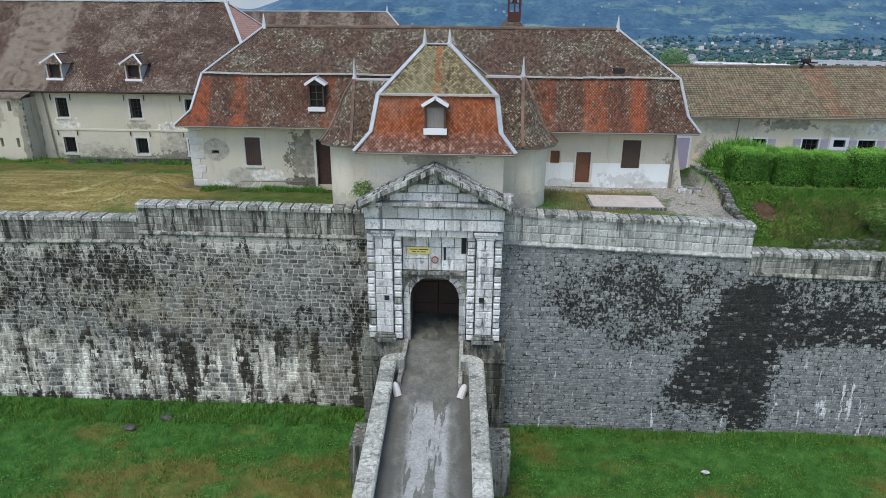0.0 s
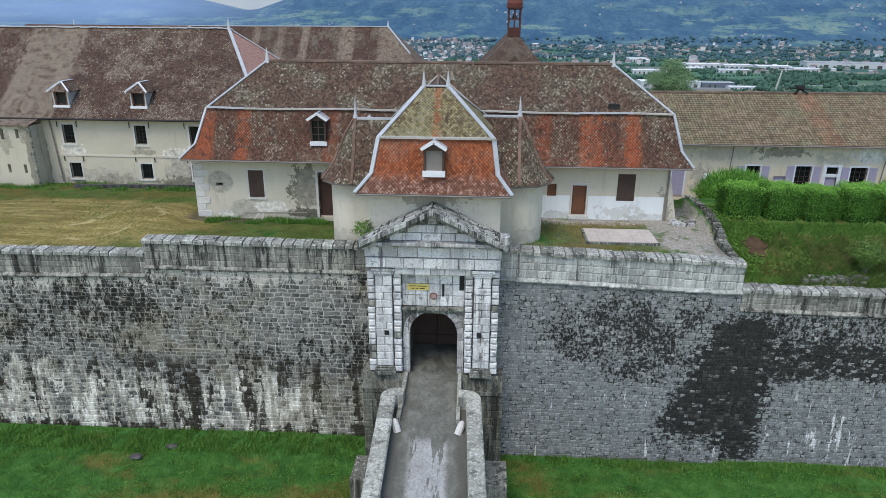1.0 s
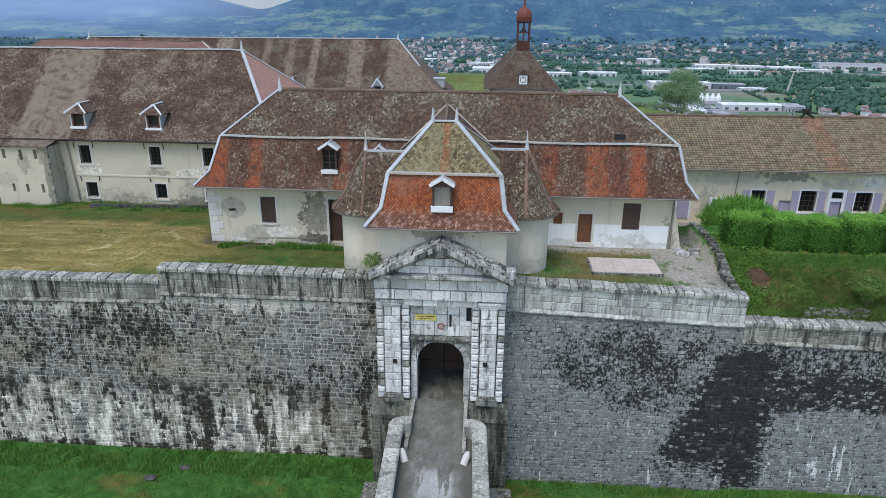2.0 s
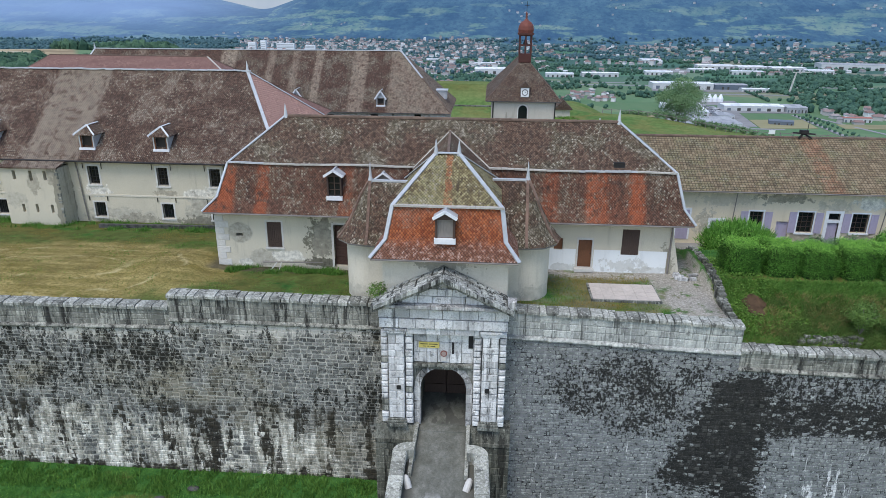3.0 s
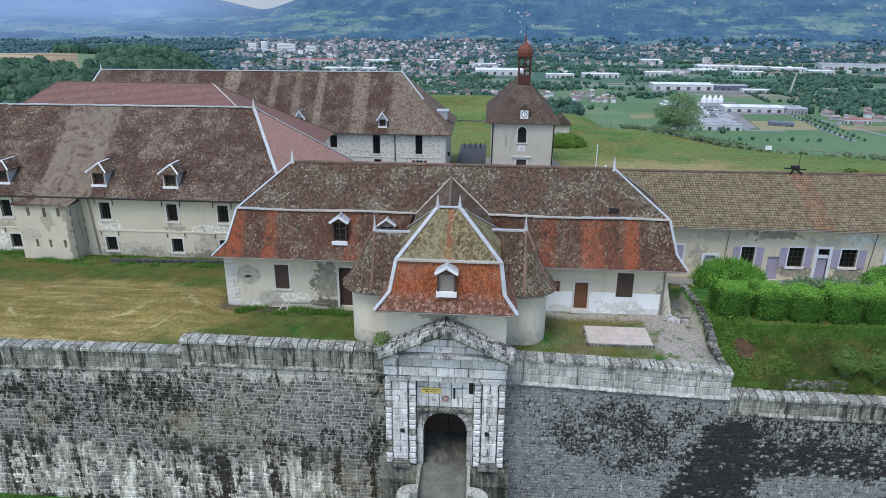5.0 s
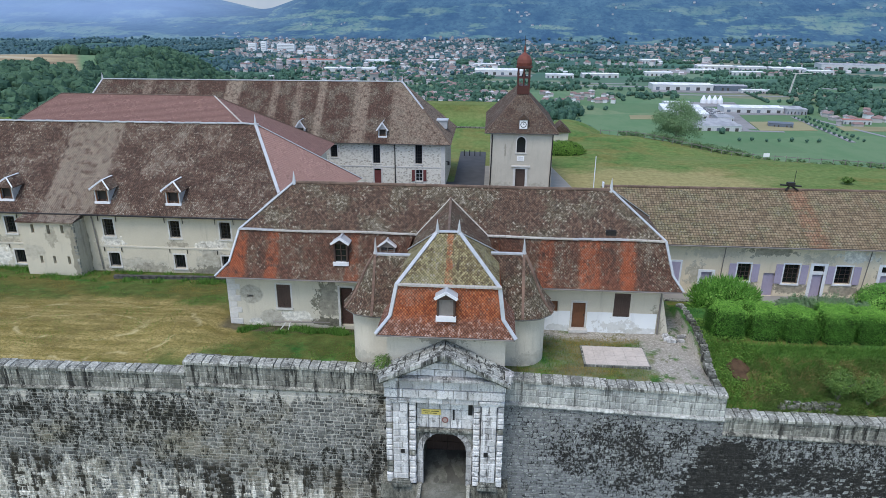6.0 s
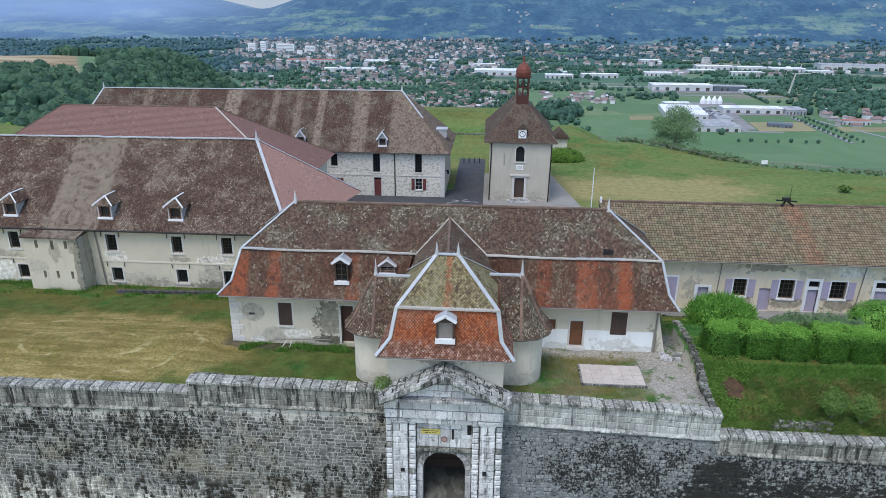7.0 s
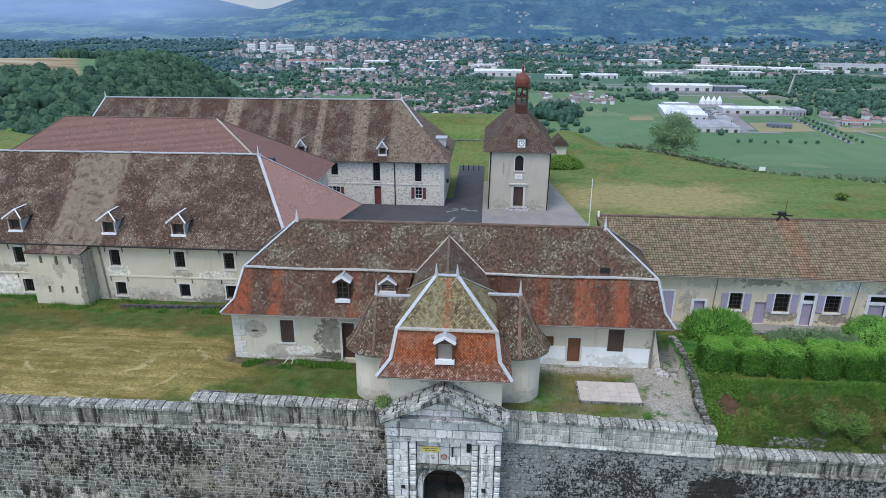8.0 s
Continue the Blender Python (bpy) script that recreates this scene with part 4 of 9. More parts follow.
def height(x, y):
    n = noise.noise(Vector((x * 0.12, y * 0.12, 0.3))) * 0.12
    if y < (-7.04 if x > 3.4 else -6.42):
        return -11.75 + n * 1.5
    if y < 13:
        if x < 0:
            z = lerp_table(y, (-6.9, 0.5), (0, 0.0), (9, -0.6), (13, -0.9))
            low = smooth(-x, 16.6, 17.6)
            z += low * lerp_table(y, (-6.9, -0.65), (-2, 0.25), (4, 0.2), (9, 0.0))
            z += 0.55 * math.exp(-((x + 19.5) / 2.2) ** 2 - ((y + 0.5) / 3.0) ** 2)
        elif x < 16.35:
            z = 0.6
        else:
            z = lerp_table(y, (-7.1, -1.0), (-5.5, -0.25), (-2.3, 1.3), (3, 1.25), (9, -1.35), (13, -1.35))
        return z + n
    s = y + 0.57 * (min(x, 110) - 50.6) * smooth(x, 8, 20) * smooth(y, 30, 75) * smooth(400 - y, 0, 150)
    z = lerp_table(s, (13, -1.1), (22, -5.55), (95, -5.4), (98, -6.0), (250, -44), (480, -98), (680, -132), (2650, -132))
    z += 5.0 * math.exp(-((x - 24) / 10) ** 2 - ((y - 130) / 13) ** 2)
    if y < 400:
        left = smooth(-x, 48, 75) * smooth(y, 40, 75)
        z += left * (5.5 * math.exp(-((y - 100) / 25) ** 2) + 2.5 * math.sin(x * 0.08 + y * 0.06)) * smooth(260 - y, 0, 100)
        z += smooth(x, 12, 24) * smooth(y, 80, 95) * smooth(150 - y, 0, 40) * 2.0 * noise.noise(Vector((x * 0.05, y * 0.05, 2)))
        if 20 < y < 95 and -45 < x < 13:
            n *= 0.1
    k = smooth(-x - 0.17 * (y - 150), 70, 235) * smooth(y, 150, 260) * (1 - smooth(y, 560, 900))
    z = z + k * (-21 - (y - 150) * 0.012 + 4 * noise.noise(Vector((x * 0.01, y * 0.01, 5))) - z)
    if y > 2650:
        xa = x * 4700 / y
        top = -40 + (0.22 * (-1555 - xa) if xa < -1555 else 0.34 * (xa + 1555))
        top = min(top, 900) + 24 * noise.noise(Vector((xa * 0.004, 1, 0))) * min(1, abs(xa + 1555) / 700)
        k = smooth(y, 2650, 4850) * 0.6 + 0.4 * ((y - 2650) / 2050)
        z += (top + 132) * min(1, k) * (1 + 0.25 * noise.noise(Vector((x * 0.0016, y * 0.0016, 4))) * (1 - abs(2 * k - 1)))
        z += 40 * noise.noise(Vector((x * 0.003, y * 0.003, 9))) * smooth(y, 2700, 3100) * (1 - smooth(y, 4000, 4600))
    elif y > 700:
        z += 1.0 * noise.noise(Vector((x * 0.003, y * 0.003, 0)))
    return z + (n if y < 300 else 0)


def axis_lines(parts):
    out = []
    for a, b, n in parts:
        out += [a + (b - a) * k / n for k in range(n)]
    return out + [parts[-1][1]]


xs = axis_lines(((-4600, -700, 60), (-700, -150, 40), (-150, -60, 30), (-60, -17.6, 32), (-17.6, -16.6, 2), (-16.6, 16.3, 24), (16.3, 16.4, 1), (16.4, 60, 30), (60, 160, 24), (160, 800, 40), (800, 4600, 60)))
ys = axis_lines(((-400, -70, 10), (-70, -6.46, 34), (-6.46, -6.38, 1), (-6.38, 13, 26), (13, 24, 10), (24, 260, 70), (260, 700, 40), (700, 2650, 50), (2650, 4880, 70)))
bm = bmesh.new()
edge = lambda x, y: y - 0.62 if x > 3.4 and abs(y + 6.42) < 0.1 else y
grid = [[bm.verts.new((x, edge(x, y), height(x, edge(x, y)))) for x in xs] for y in ys]
for j in range(len(ys) - 1):
    for i in range(len(xs) - 1):
        if ys[j] < -6.42 < ys[j + 1] and -3.6 < xs[i] < 3.4:
            continue
        bm.faces.new((grid[j][i], grid[j][i + 1], grid[j + 1][i + 1], grid[j + 1][i]))
part("ground", bm, grass_mat, None, "green grass with dry patches, fields and wooded slopes painted with haze", recalc=False, smooth=True, kind="structure", category="ground")

# surfaces laid on the ground
sl = thing("concrete_slab", "low pinkish slab of square concrete tiles in the grass", "slab", (10.9, -3.6, 0.6))
part("slab", boxes((8.85, 12.9, -4.85, -2.4, 0.45, 0.67)), stone_dirty, sl)
for i in range(6):
    for j in range(4):
        xa, ya, dz = 8.87 + i * 0.673, -4.83 + j * 0.607, random.uniform(0, 0.012)
        part("tile", boxes((xa + 0.006, xa + 0.667, ya + 0.006, ya + 0.601, 0.66, 0.69 + dz * 0.5)), concrete, sl)
part("edging", boxes((8.75, 13.0, -4.95, -4.853, 0.4, 0.665), (8.75, 13.0, -2.397, -2.3, 0.4, 0.665), (8.75, 8.847, -4.85, -2.4, 0.4, 0.665), (12.903, 13.0, -4.85, -2.4, 0.4, 0.665)), stone_dirty, sl, "dark weathered edge strips")


def patch_sheet(bm, pts, z, n=3):
    """A thin uneven sheet on the ground."""
    prism(bm, [(x, y, z - 0.3) for x, y in pts], (0, 0, 0.3))


bm = bmesh.new()
patch_sheet(bm, [(-45, 22), (1.5, 22), (1.5, 88), (-3.5, 88), (-3.5, 64), (-45, 64)], -5.30)
part("courtyard", bm, asphalt_yard, None, "dark asphalt courtyard between the buildings", kind="structure", category="courtyard")
bm = bmesh.new()
patch_sheet(bm, [(1.5, 22), (15.5, 22), (17.5, 50), (13.5, 76), (1.5, 76)], -5.295)
part("pavement", bm, paving_yard, None, "pale paved apron round the chapel", kind="structure", category="pavement")

# ---------------------------------------------------------------- ramparts
UNIT = []
for k in range(6):
    bm = bmesh.new()
    c, q = 0.07, lambda: random.uniform(-0.06, 0.06)
    back = [(0, 1, 0), (1, 1, 0), (1, 1, 1), (0, 1, 1)]
    mid = [(0, 0.45, 0), (1, 0.45, 0), (1, 0.45, 1), (0, 0.45, 1)]
    front = [(c * random.uniform(0.4, 1.6), 0.12 + q(), c * random.uniform(0.8, 2.2)), (1 - c * random.uniform(0.4, 1.6), 0.12 + q(), c * random.uniform(0.8, 2.2)), (1 - c, 0.12 + q(), 1 - c * random.uniform(0.8, 2.2)), (c, 0.12 + q(), 1 - c * random.uniform(0.8, 2.2))]
    rings = [[bm.verts.new(p) for p in r] for r in (back, mid, front)]
    bm.faces.new(rings[2])
    for a, b in ((0, 1), (1, 2)):
        for i in range(4):
            n = (i + 1) % 4
            bm.faces.new((rings[a][i], rings[a][n], rings[b][n], rings[b][i]))
    bm.normal_update()
    me = bpy.data.meshes.new("stone")
    bm.to_mesh(me)
    bm.free()
    UNIT.append(me)
# leaves thin out downwards, so the painted dark core shows as shade


# a layer of lighter leaves on top only, for the light falling there
def courses(x0, x1, z0, z1, hmin=0.17, hmax=0.33, wmin=0.25, wmax=0.72, joint=0.026, split=0.0):
    z = z0
    while z < z1 - 0.1:
        h = random.uniform(hmin, hmax)
        if z + h > z1 - 0.12:
            h = z1 - z
        x = x0
        while x < x1 - 0.02:
            w = random.uniform(wmin, wmax) * (0.7 + h)
            if x + w > x1 - 0.18:
                w = x1 - x
            j = joint / 2
            if split and h > 0.25 and w < 0.5 and random.random() < split:
                c = z + h * random.uniform(0.4, 0.6)
                yield x + j, x + w - j, z + j, c - j
                yield x + j, x + w - j, c + j, z + h - j
            else:
                yield x + j, x + w - j, z + j, z + h - j
            x += w
        z += h


def masonry(parent, rects, yface, depth, material, near, label, proud=0.02, warp=0.05):
    """Stones on a wall face: those in the near stretch as pieces, the others joined."""
    mats = []
    for me in UNIT:
        c = me.copy()
        c.materials.append(material)
        mats.append(c)
    verts, faces, count = [], [], 0
    for xa, xb, za, zb in rects:
        y = yface((za + zb) / 2) - random.uniform(0.0, proud)
        me = random.choice(mats)
        if near(xa, xb, za, zb) and count < 290:
            ob = new("stone", me)
            ob.parent = parent
            ob.location = Vector((xa, y, za)) - ORIGIN[parent]
            ob.scale = (xb - xa, depth, zb - za)
            count += 1
            continue
        base = len(verts)
        for v in me.vertices:
            px, pz = xa + v.co.x * (xb - xa), za + v.co.z * (zb - za)
            verts.append((px + warp * 2.2 * noise.noise(Vector((px * 1.9, pz * 3.1, 1))), y + v.co.y * depth, pz + warp * 1.3 * noise.noise(Vector((px * 1.6, pz * 2.2, 7))) + 0.06 * noise.noise(Vector((px * 0.3, pz * 0.6, 3)))))
        faces += [tuple(base + i for i in p.vertices) for p in me.polygons]
    me = bpy.data.meshes.new("masonry")
    me.from_pydata([tuple(Vector(v) - ORIGIN[parent]) for v in verts], [], faces)
    me.materials.append(material)
    ob = new("masonry", me)
    ob.parent = parent
    tagged(ob, label, kind="stuff")


def coping(parent, x0, x1, ztop, yf, yb, material, hang=0.08, t=0.24, wmin=0.38, wmax=0.72):
    """Slabs along the top of a wall, each sloping a little outwards."""
    x = x0
    while x < x1 - 0.05:
        w = random.uniform(wmin, wmax)
        if x + w > x1 - 0.35:
            w = x1 - x
        bm = bmesh.new()
        z = ztop(x + w / 2) + random.uniform(-0.03, 0.03)
        a, b = x + random.uniform(0.015, 0.04), x + w - random.uniform(0.015, 0.04)
        f, g = yf - hang + random.uniform(-0.03, 0.03), yb + random.uniform(-0.06, 0.06)
        prof = [(f, z - t), (g, z - t), (g, z + 0.02), (f + 0.12, z), (f, z - 0.07)]
        prism(bm, [(a, py, pz) for py, pz in prof], (b - a, 0, 0))
        part("coping_stone", bm, material, parent)
        x += w


def cordon(parent, x0, x1, zmid, yf, material):
    """The half-round string course, in lengths."""
    x = x0
    while x < x1 - 0.05:
        w = random.uniform(0.9, 1.6)
        if x + w > x1 - 0.5:
            w = x1 - x
        bm = bmesh.new()
        z = zmid(x + w / 2)
        prof = [(yf + 0.1 - 0.26 * math.cos(a), z + 0.15 * math.sin(a)) for a in [math.pi * (k / 6 - 0.5) for k in range(7)]]
        prism(bm, [(x + 0.008, py, pz) for py, pz in prof], (w - 0.016, 0, 0))
        part("cordon_stone", bm, material, parent)
        x += w


def rampart(name, label, stretches, near, material, at, core, recess, lay, warp, uppers):
    root = thing(name, label, "rampart", at, kind="structure")
    for (x0, x1, ztop, zc, yt, yb), upper in zip(stretches, uppers):
        slope = lambda z, yt=yt, yb=yb: yt + (yb - yt) * (-0.5 - z) / 11.5
        bm = bmesh.new()
        za, zb = zc(x0), zc(x1)
        ta, tb = ztop(x0) - 0.1, ztop(x1) - 0.1
        d = recess
        lo = [(x0, slope(-12.6) + d, -12.6), (x1, slope(-12.6) + d, -12.6), (x1, slope(zb) + d, zb), (x0, slope(za) + d, za)]
        hi = [(x0, -5.9, -12.6), (x1, -5.9, -12.6), (x1, -5.9, zb - 0.9), (x0, -5.9, za - 0.9)]
        va = [bm.verts.new(c) for c in lo]
        vb = [bm.verts.new(c) for c in hi]
        bm.faces.new(va)
        bm.faces.new(vb[::-1])
        for k in range(4):
            j = (k + 1) % 4
            bm.faces.new((va[k], vb[k], vb[j], va[j]))
        part("wall_core", bm, core, root, "lime mortar between the stones")
        bm = bmesh.new()
        d = 0.055
        prism(bm, [(x0, yt + d, za), (x1, yt + d, zb), (x1, yt + d, tb), (x0, yt + d, ta)], (0, 0.68, 0))
        part("parapet_core", bm, mortar_grey, root)
        zm = max(za, zb) + 0.05
        rects = [r for r in courses(x0, x1, -12.1, zm, **lay) if r[3] < zc(r[0]) + 0.05]
        masonry(root, rects, slope, 0.16, material, near, "rough coursed rampart stones", recess * 0.35, warp)
        low = min(za, zb) + 0.12
        rects = []
        for r in courses(x0, x1, 0.0, 1.0, 0.24, 0.36, 0.35, 0.9, 0.012):
            a = zc(r[0]) + 0.14
            b = ztop(r[0]) - 0.2
            rects.append((r[0], r[1], a + (b - a) * r[2], a + (b - a) * r[3]))
        masonry(root, rects, lambda z, yt=yt: yt + 0.02, 0.06, upper, lambda *a: False, "larger pale parapet stones", 0.012, 0.0)
        cordon(root, x0, x1, zc, yt - 0.02, upper)
        coping(root, x0, x1, ztop, yt - 0.02, yt + 0.78, stone_coping)
    return root


wall_left = rampart("rampart_left", "tall grey stone rampart streaked black and white", (
    (-17.0, -3.55, lambda x: 0.9 - 0.006 * (x + 10), lambda x: -0.82, -6.95, -7.35),
    (-62.0, -17.0, lambda x: 0.08 - 0.008 * (x + 17) * -1, lambda x: -1.38 + 0.02 * (x + 17), -6.90, -7.25)),
    lambda xa, xb, za, zb: xa > -6.2 and za > -11.5, stone_left, (-17, -7, -11.75), mortar_left, 0.05, dict(hmin=0.2, hmax=0.38, wmin=0.26, wmax=0.60, joint=0.045, split=0.3), 0.08, (stone_parapet, stone_parapet))
wall_right = rampart("rampart_right", "tall blue-grey stone rampart with a dark damp patch", (
    (3.55, 16.9, lambda x: 1.15 - 0.034 * (x - 4), lambda x: -0.62 - 0.037 * (x - 4), -7.80, -8.55),
    (16.9, 62.0, lambda x: -0.82 - 0.01 * (x - 17), lambda x: -2.1 - 0.02 * (x - 17), -7.75, -8.35)),
    lambda xa, xb, za, zb: xb < 6.3 and za > -11.5, stone_right, (17, -8, -11.75), mortar_right, 0.026, dict(hmin=0.19, hmax=0.31, wmin=0.22, wmax=0.44, joint=0.024, split=0.15), 0.06, (stone_parapet_pale, stone_parapet))
# returns where the parapet steps down
part("parapet_return", boxes((-17.0, -16.3, -6.85, -5.6, -0.9, 0.72)), stone_parapet, wall_left)
bm = bmesh.new()
prism(bm, [(16.9, -7.72, -1.9), (16.9, -5.8, -1.2), (16.9, -5.8, 0.55), (16.9, -7.72, 0.55)], (-0.7, 0, 0))
part("parapet_return", bm, stone_parapet, wall_right)

# ---------------------------------------------------------------- gate portal
portal = thing("gate_portal", "white limestone fortress gateway with pilasters and a pediment", "gateway", (0, -9, -6.3), kind="structure")


def block(x0, x1, y0, y1, z0, z1, material=limestone, c=0.03, name="block", label=""):
    bm = bmesh.new()
    chamfer_box(bm, x0 + random.uniform(0.006, 0.016), x1 - random.uniform(0.006, 0.016), y0 - random.uniform(0, 0.025), y1, z0 + 0.01, z1 - random.uniform(0.006, 0.018), c, 0.012)
    return part(name, bm, material, portal, label)


part("core", boxes((-3.5, -1.75, -8.9, -5.9, -6.4, 1.9), (1.75, 3.5, -8.9, -5.9, -6.4, 1.9), (-1.75, 1.75, -8.55, -5.9, -2.2, 1.9)), mortar_grey, portal)
for s in (-1, 1):
    def span_x(a, b):
        return (a, b) if s > 0 else (-b, -a)
    # pilaster, laid in uneven courses
    z = -5.5
    k = 0
    while z < -0.02:
        h = min(random.uniform(0.40, 0.52), 0.0 - z)
        if 0.0 - z - h < 0.25:
            h = 0.0 - z
        a, b = span_x(2.22, 3.14)
        if k % 2:
            cut = a + (b - a) * random.uniform(0.35, 0.65)
            block(a, cut, -9.25, -8.88, z, z + h)
            block(cut, b, -9.25, -8.88, z, z + h)
        else:
            block(a, b, -9.25, -8.88, z, z + h)
        z += h
        k += 1
    a, b = span_x(2.42, 2.68)
    # no real hole: a black block stands for the shade in it
    part("slot", boxes((a, b, -9.285, -9.2, -3.55, -3.27)), black_paint, portal, "small square block painted black as the shade in a putlog hole")
    # base and capital mouldings
    for z0, z1, e in ((-6.05, -5.78, 0.16), (-5.78, -5.62, 0.10), (-5.62, -5.5, 0.04), (0.0, 0.12, 0.04), (0.12, 0.28, 0.10), (0.28, 0.45, 0.17)):
        a, b = span_x(2.22 - e, 3.14 + e)
        block(a, b, -9.25 - e, -8.88, z0, z1, limestone if z0 > -1 else stone_dirty, 0.02, "moulding")
    # rusticated strips on both sides of the pilaster
    for xa, xb in ((1.72, 2.18), (3.16, 3.6)):
        z = -5.95
        while z < 0.28:
            h = min(random.uniform(0.36, 0.44), 0.3 - z)
            if h < 0.2:
                break
            a, b = span_x(xa + random.uniform(0, 0.03), xb - random.uniform(0, 0.04))
            block(a, b, -9.12 - random.uniform(0, 0.05), -8.88, z + 0.02, z + h - 0.02, limestone if random.random() > 0.05 else stone_dirty, 0.05, "rusticated_block")
            z += h
# recess, inscription band and arch wall
x = -1.72
for w in (0.72, 0.66, 0.70, 0.68, 0.68):
    for z0, z1 in ((-1.95, -1.3), (-1.3, -0.62), (-0.62, 0.02)):
        block(x, x + w, -8.75, -8.5, z0, z1, limestone, 0.012)
    x += w
# black strips on the face stand for the shade inside the slots
part("drawbridge_slot", boxes((1.42, 1.68, -8.79, -8.74, -0.95, 0.0), (0.48, 0.60, -8.79, -8.74, -1.35, -0.6)), black_paint, portal, "narrow strip painted black as the shade in a drawbridge slot")
part("ledge", boxes((-1.72, 1.72, -9.0, -8.76, -2.12, -1.97)), stone_dirty, portal, "mossy projecting stone ledge")
for a, b in ((-1.72, -0.9), (-0.9, 0.0), (0.0, 0.85), (0.85, 1.72)):
    block(a, b, -8.8, -8.5, -2.4, -2.12, stone_dirty, 0.02)
R, ZS = 1.33, -3.6
n = 13
for k in range(n):
    a0, a1 = math.pi * k / n + 0.012, math.pi * (k + 1) / n - 0.012
    bm = bmesh.new()
    ro = []
    for a in (a0, a1):
        r2 = R + 0.36
        px, pz = r2 * math.cos(a), ZS + r2 * math.sin(a)
        ro.append((max(-1.72, min(1.72, px)), -8.8, min(pz, -2.12 - 0.02)))
    prism(bm, [(R * math.cos(a0), -8.8, ZS + R * math.sin(a0)), ro[0], ro[1], (R * math.cos(a1), -8.8, ZS + R * math.sin(a1))], (0, 0.5, 0))
    part("voussoir", bm, stone_mid, portal)
for s in (-1, 1):
    # spandrels beside the arch
    bm = bmesh.new()
    pts = [(s * 1.72, -8.72, ZS), (s * 1.72, -8.72, -2.4), (0, -8.72, -2.4)] + [(s * (R + 0.3) * math.cos(a), -8.72, ZS + (R + 0.3) * math.sin(a)) for a in [math.pi / 2 - k * math.pi / 2 / 8 for k in range(9)]]
    pts = [p for i, p in enumerate(pts) if i == 0 or (Vector(p) - Vector(pts[i - 1])).length > 0.02]
    pts = [(p[0], p[1], min(p[2], -2.4)) for p in pts]
    keep = []
    for p in pts:
        if not keep or (Vector(p) - Vector(keep[-1])).length > 0.02:
            keep.append(p)
    prism(bm, keep, (0, 0.4, 0))
    part("spandrel", bm, stone_dirty, portal, "rough grey spandrel masonry")
    z = -6.2
    while z < ZS - 0.05:
        h = min(random.uniform(0.4, 0.6), ZS - z)
        a, b = (R, 1.72) if s > 0 else (-1.72, -R)
        block(a, b, -8.8, -8.3, z, z + h, stone_mid, 0.02, "jamb_block")
        z += h
# entablature
for z0, z1, y, xe in ((0.30, 0.52, -9.30, 2.05), ):
    x = -xe
    while x < xe - 0.1:
        w = min(random.uniform(0.7, 1.1), xe - x)
        block(x, x + w, y, -8.56, z0 - 0.2, z1, limestone, 0.02)
        x += w
for z0, z1, y, xe in ((0.53, 1.10, -9.45, 3.58), (1.14, 1.74, -9.42, 3.62), (1.74, 1.92, -9.6, 3.68), (1.92, 2.12, -9.9, 3.78)):
    x = -xe
    while x < xe - 0.1:
        w = random.uniform(0.7, 1.2)
        if x + w > xe - 0.4:
            w = xe - x
        block(x, x + w, y, -8.6, z0, z1, limestone if z1 < 1.8 else stone_mid, 0.02)
        x += w
# tympanum
slope = (3.95 - 2.12) / 3.85
for z0, z1 in ((2.12, 2.55), (2.57, 3.0), (3.02, 3.5)):
    lim = (3.62 - z1) / slope
    x = -lim
    while x < lim - 0.1:
        w = random.uniform(0.7, 1.1)
        if x + w > lim - 0.4:
            w = lim - x
        block(x, x + w, -9.5, -9.2, z0, z1, limestone, 0.015)
        x += w
bm = bmesh.new()
prism(bm, [(-3.6, -9.35, 2.1), (3.6, -9.35, 2.1), (0, -9.35, 3.75)], (0, 0.9, 0))
part("tympanum_core", bm, stone_dirty, portal)
# raking cornice and roof slabs of the pediment
for s in (-1, 1):
    for k in range(6):
        xa, xb = 3.85 * k / 6 + 0.01, 3.85 * (k + 1) / 6 - 0.01
        za, zb = 3.95 - slope * xa, 3.95 - slope * xb
        bm = bmesh.new()
        prism(bm, [(s * xa, -10.25, za - 0.22), (s * xb, -10.25, zb - 0.22), (s * xb, -10.25, zb), (s * xa, -10.25, za)], (0, 0.38, 0))
        part("raking_cornice_block", bm, stone_slab, portal)
        bm = bmesh.new()
        prism(bm, [(s * xa, -10.06, za - 0.42), (s * xb, -10.06, zb - 0.42), (s * xb, -10.06, zb - 0.225), (s * xa, -10.06, za - 0.225)], (0, 0.6, 0))
        part("cornice_bed_block", bm, stone_dirty, portal)
    for r in range(3):
        y0, y1 = -9.86 + r * 0.47, -9.86 + r * 0.47 + 0.45
        x = 0.0
        while x < 3.9:
            w = random.uniform(0.5, 0.85)
            if x + w > 3.55:
                w = 3.95 - x
            xa, xb = x + random.uniform(0.02, 0.05), x + w - random.uniform(0.02, 0.05)
            e = random.uniform(-0.035, 0.035)
            za, zb = 3.98 - slope * xa + e, 3.98 - slope * xb + e
            bm = bmesh.new()
            prism(bm, [(s * xa, y0, za - 0.35), (s * xb, y0, zb - 0.35), (s * xb, y0, zb), (s * xa, y0, za)], (0, y1 - y0 - 0.02, 0))
            part("roof_slab", bm, stone_slab, portal)
            x += w
    block(-0.28 if s < 0 else 3.5, 0.28 if s < 0 else 4.0, -9.95, -9.4, 3.3 if s < 0 else 2.12, 3.62 if s < 0 else 2.62, stone_mid, 0.06, "acroterion")
bm = bmesh.new()
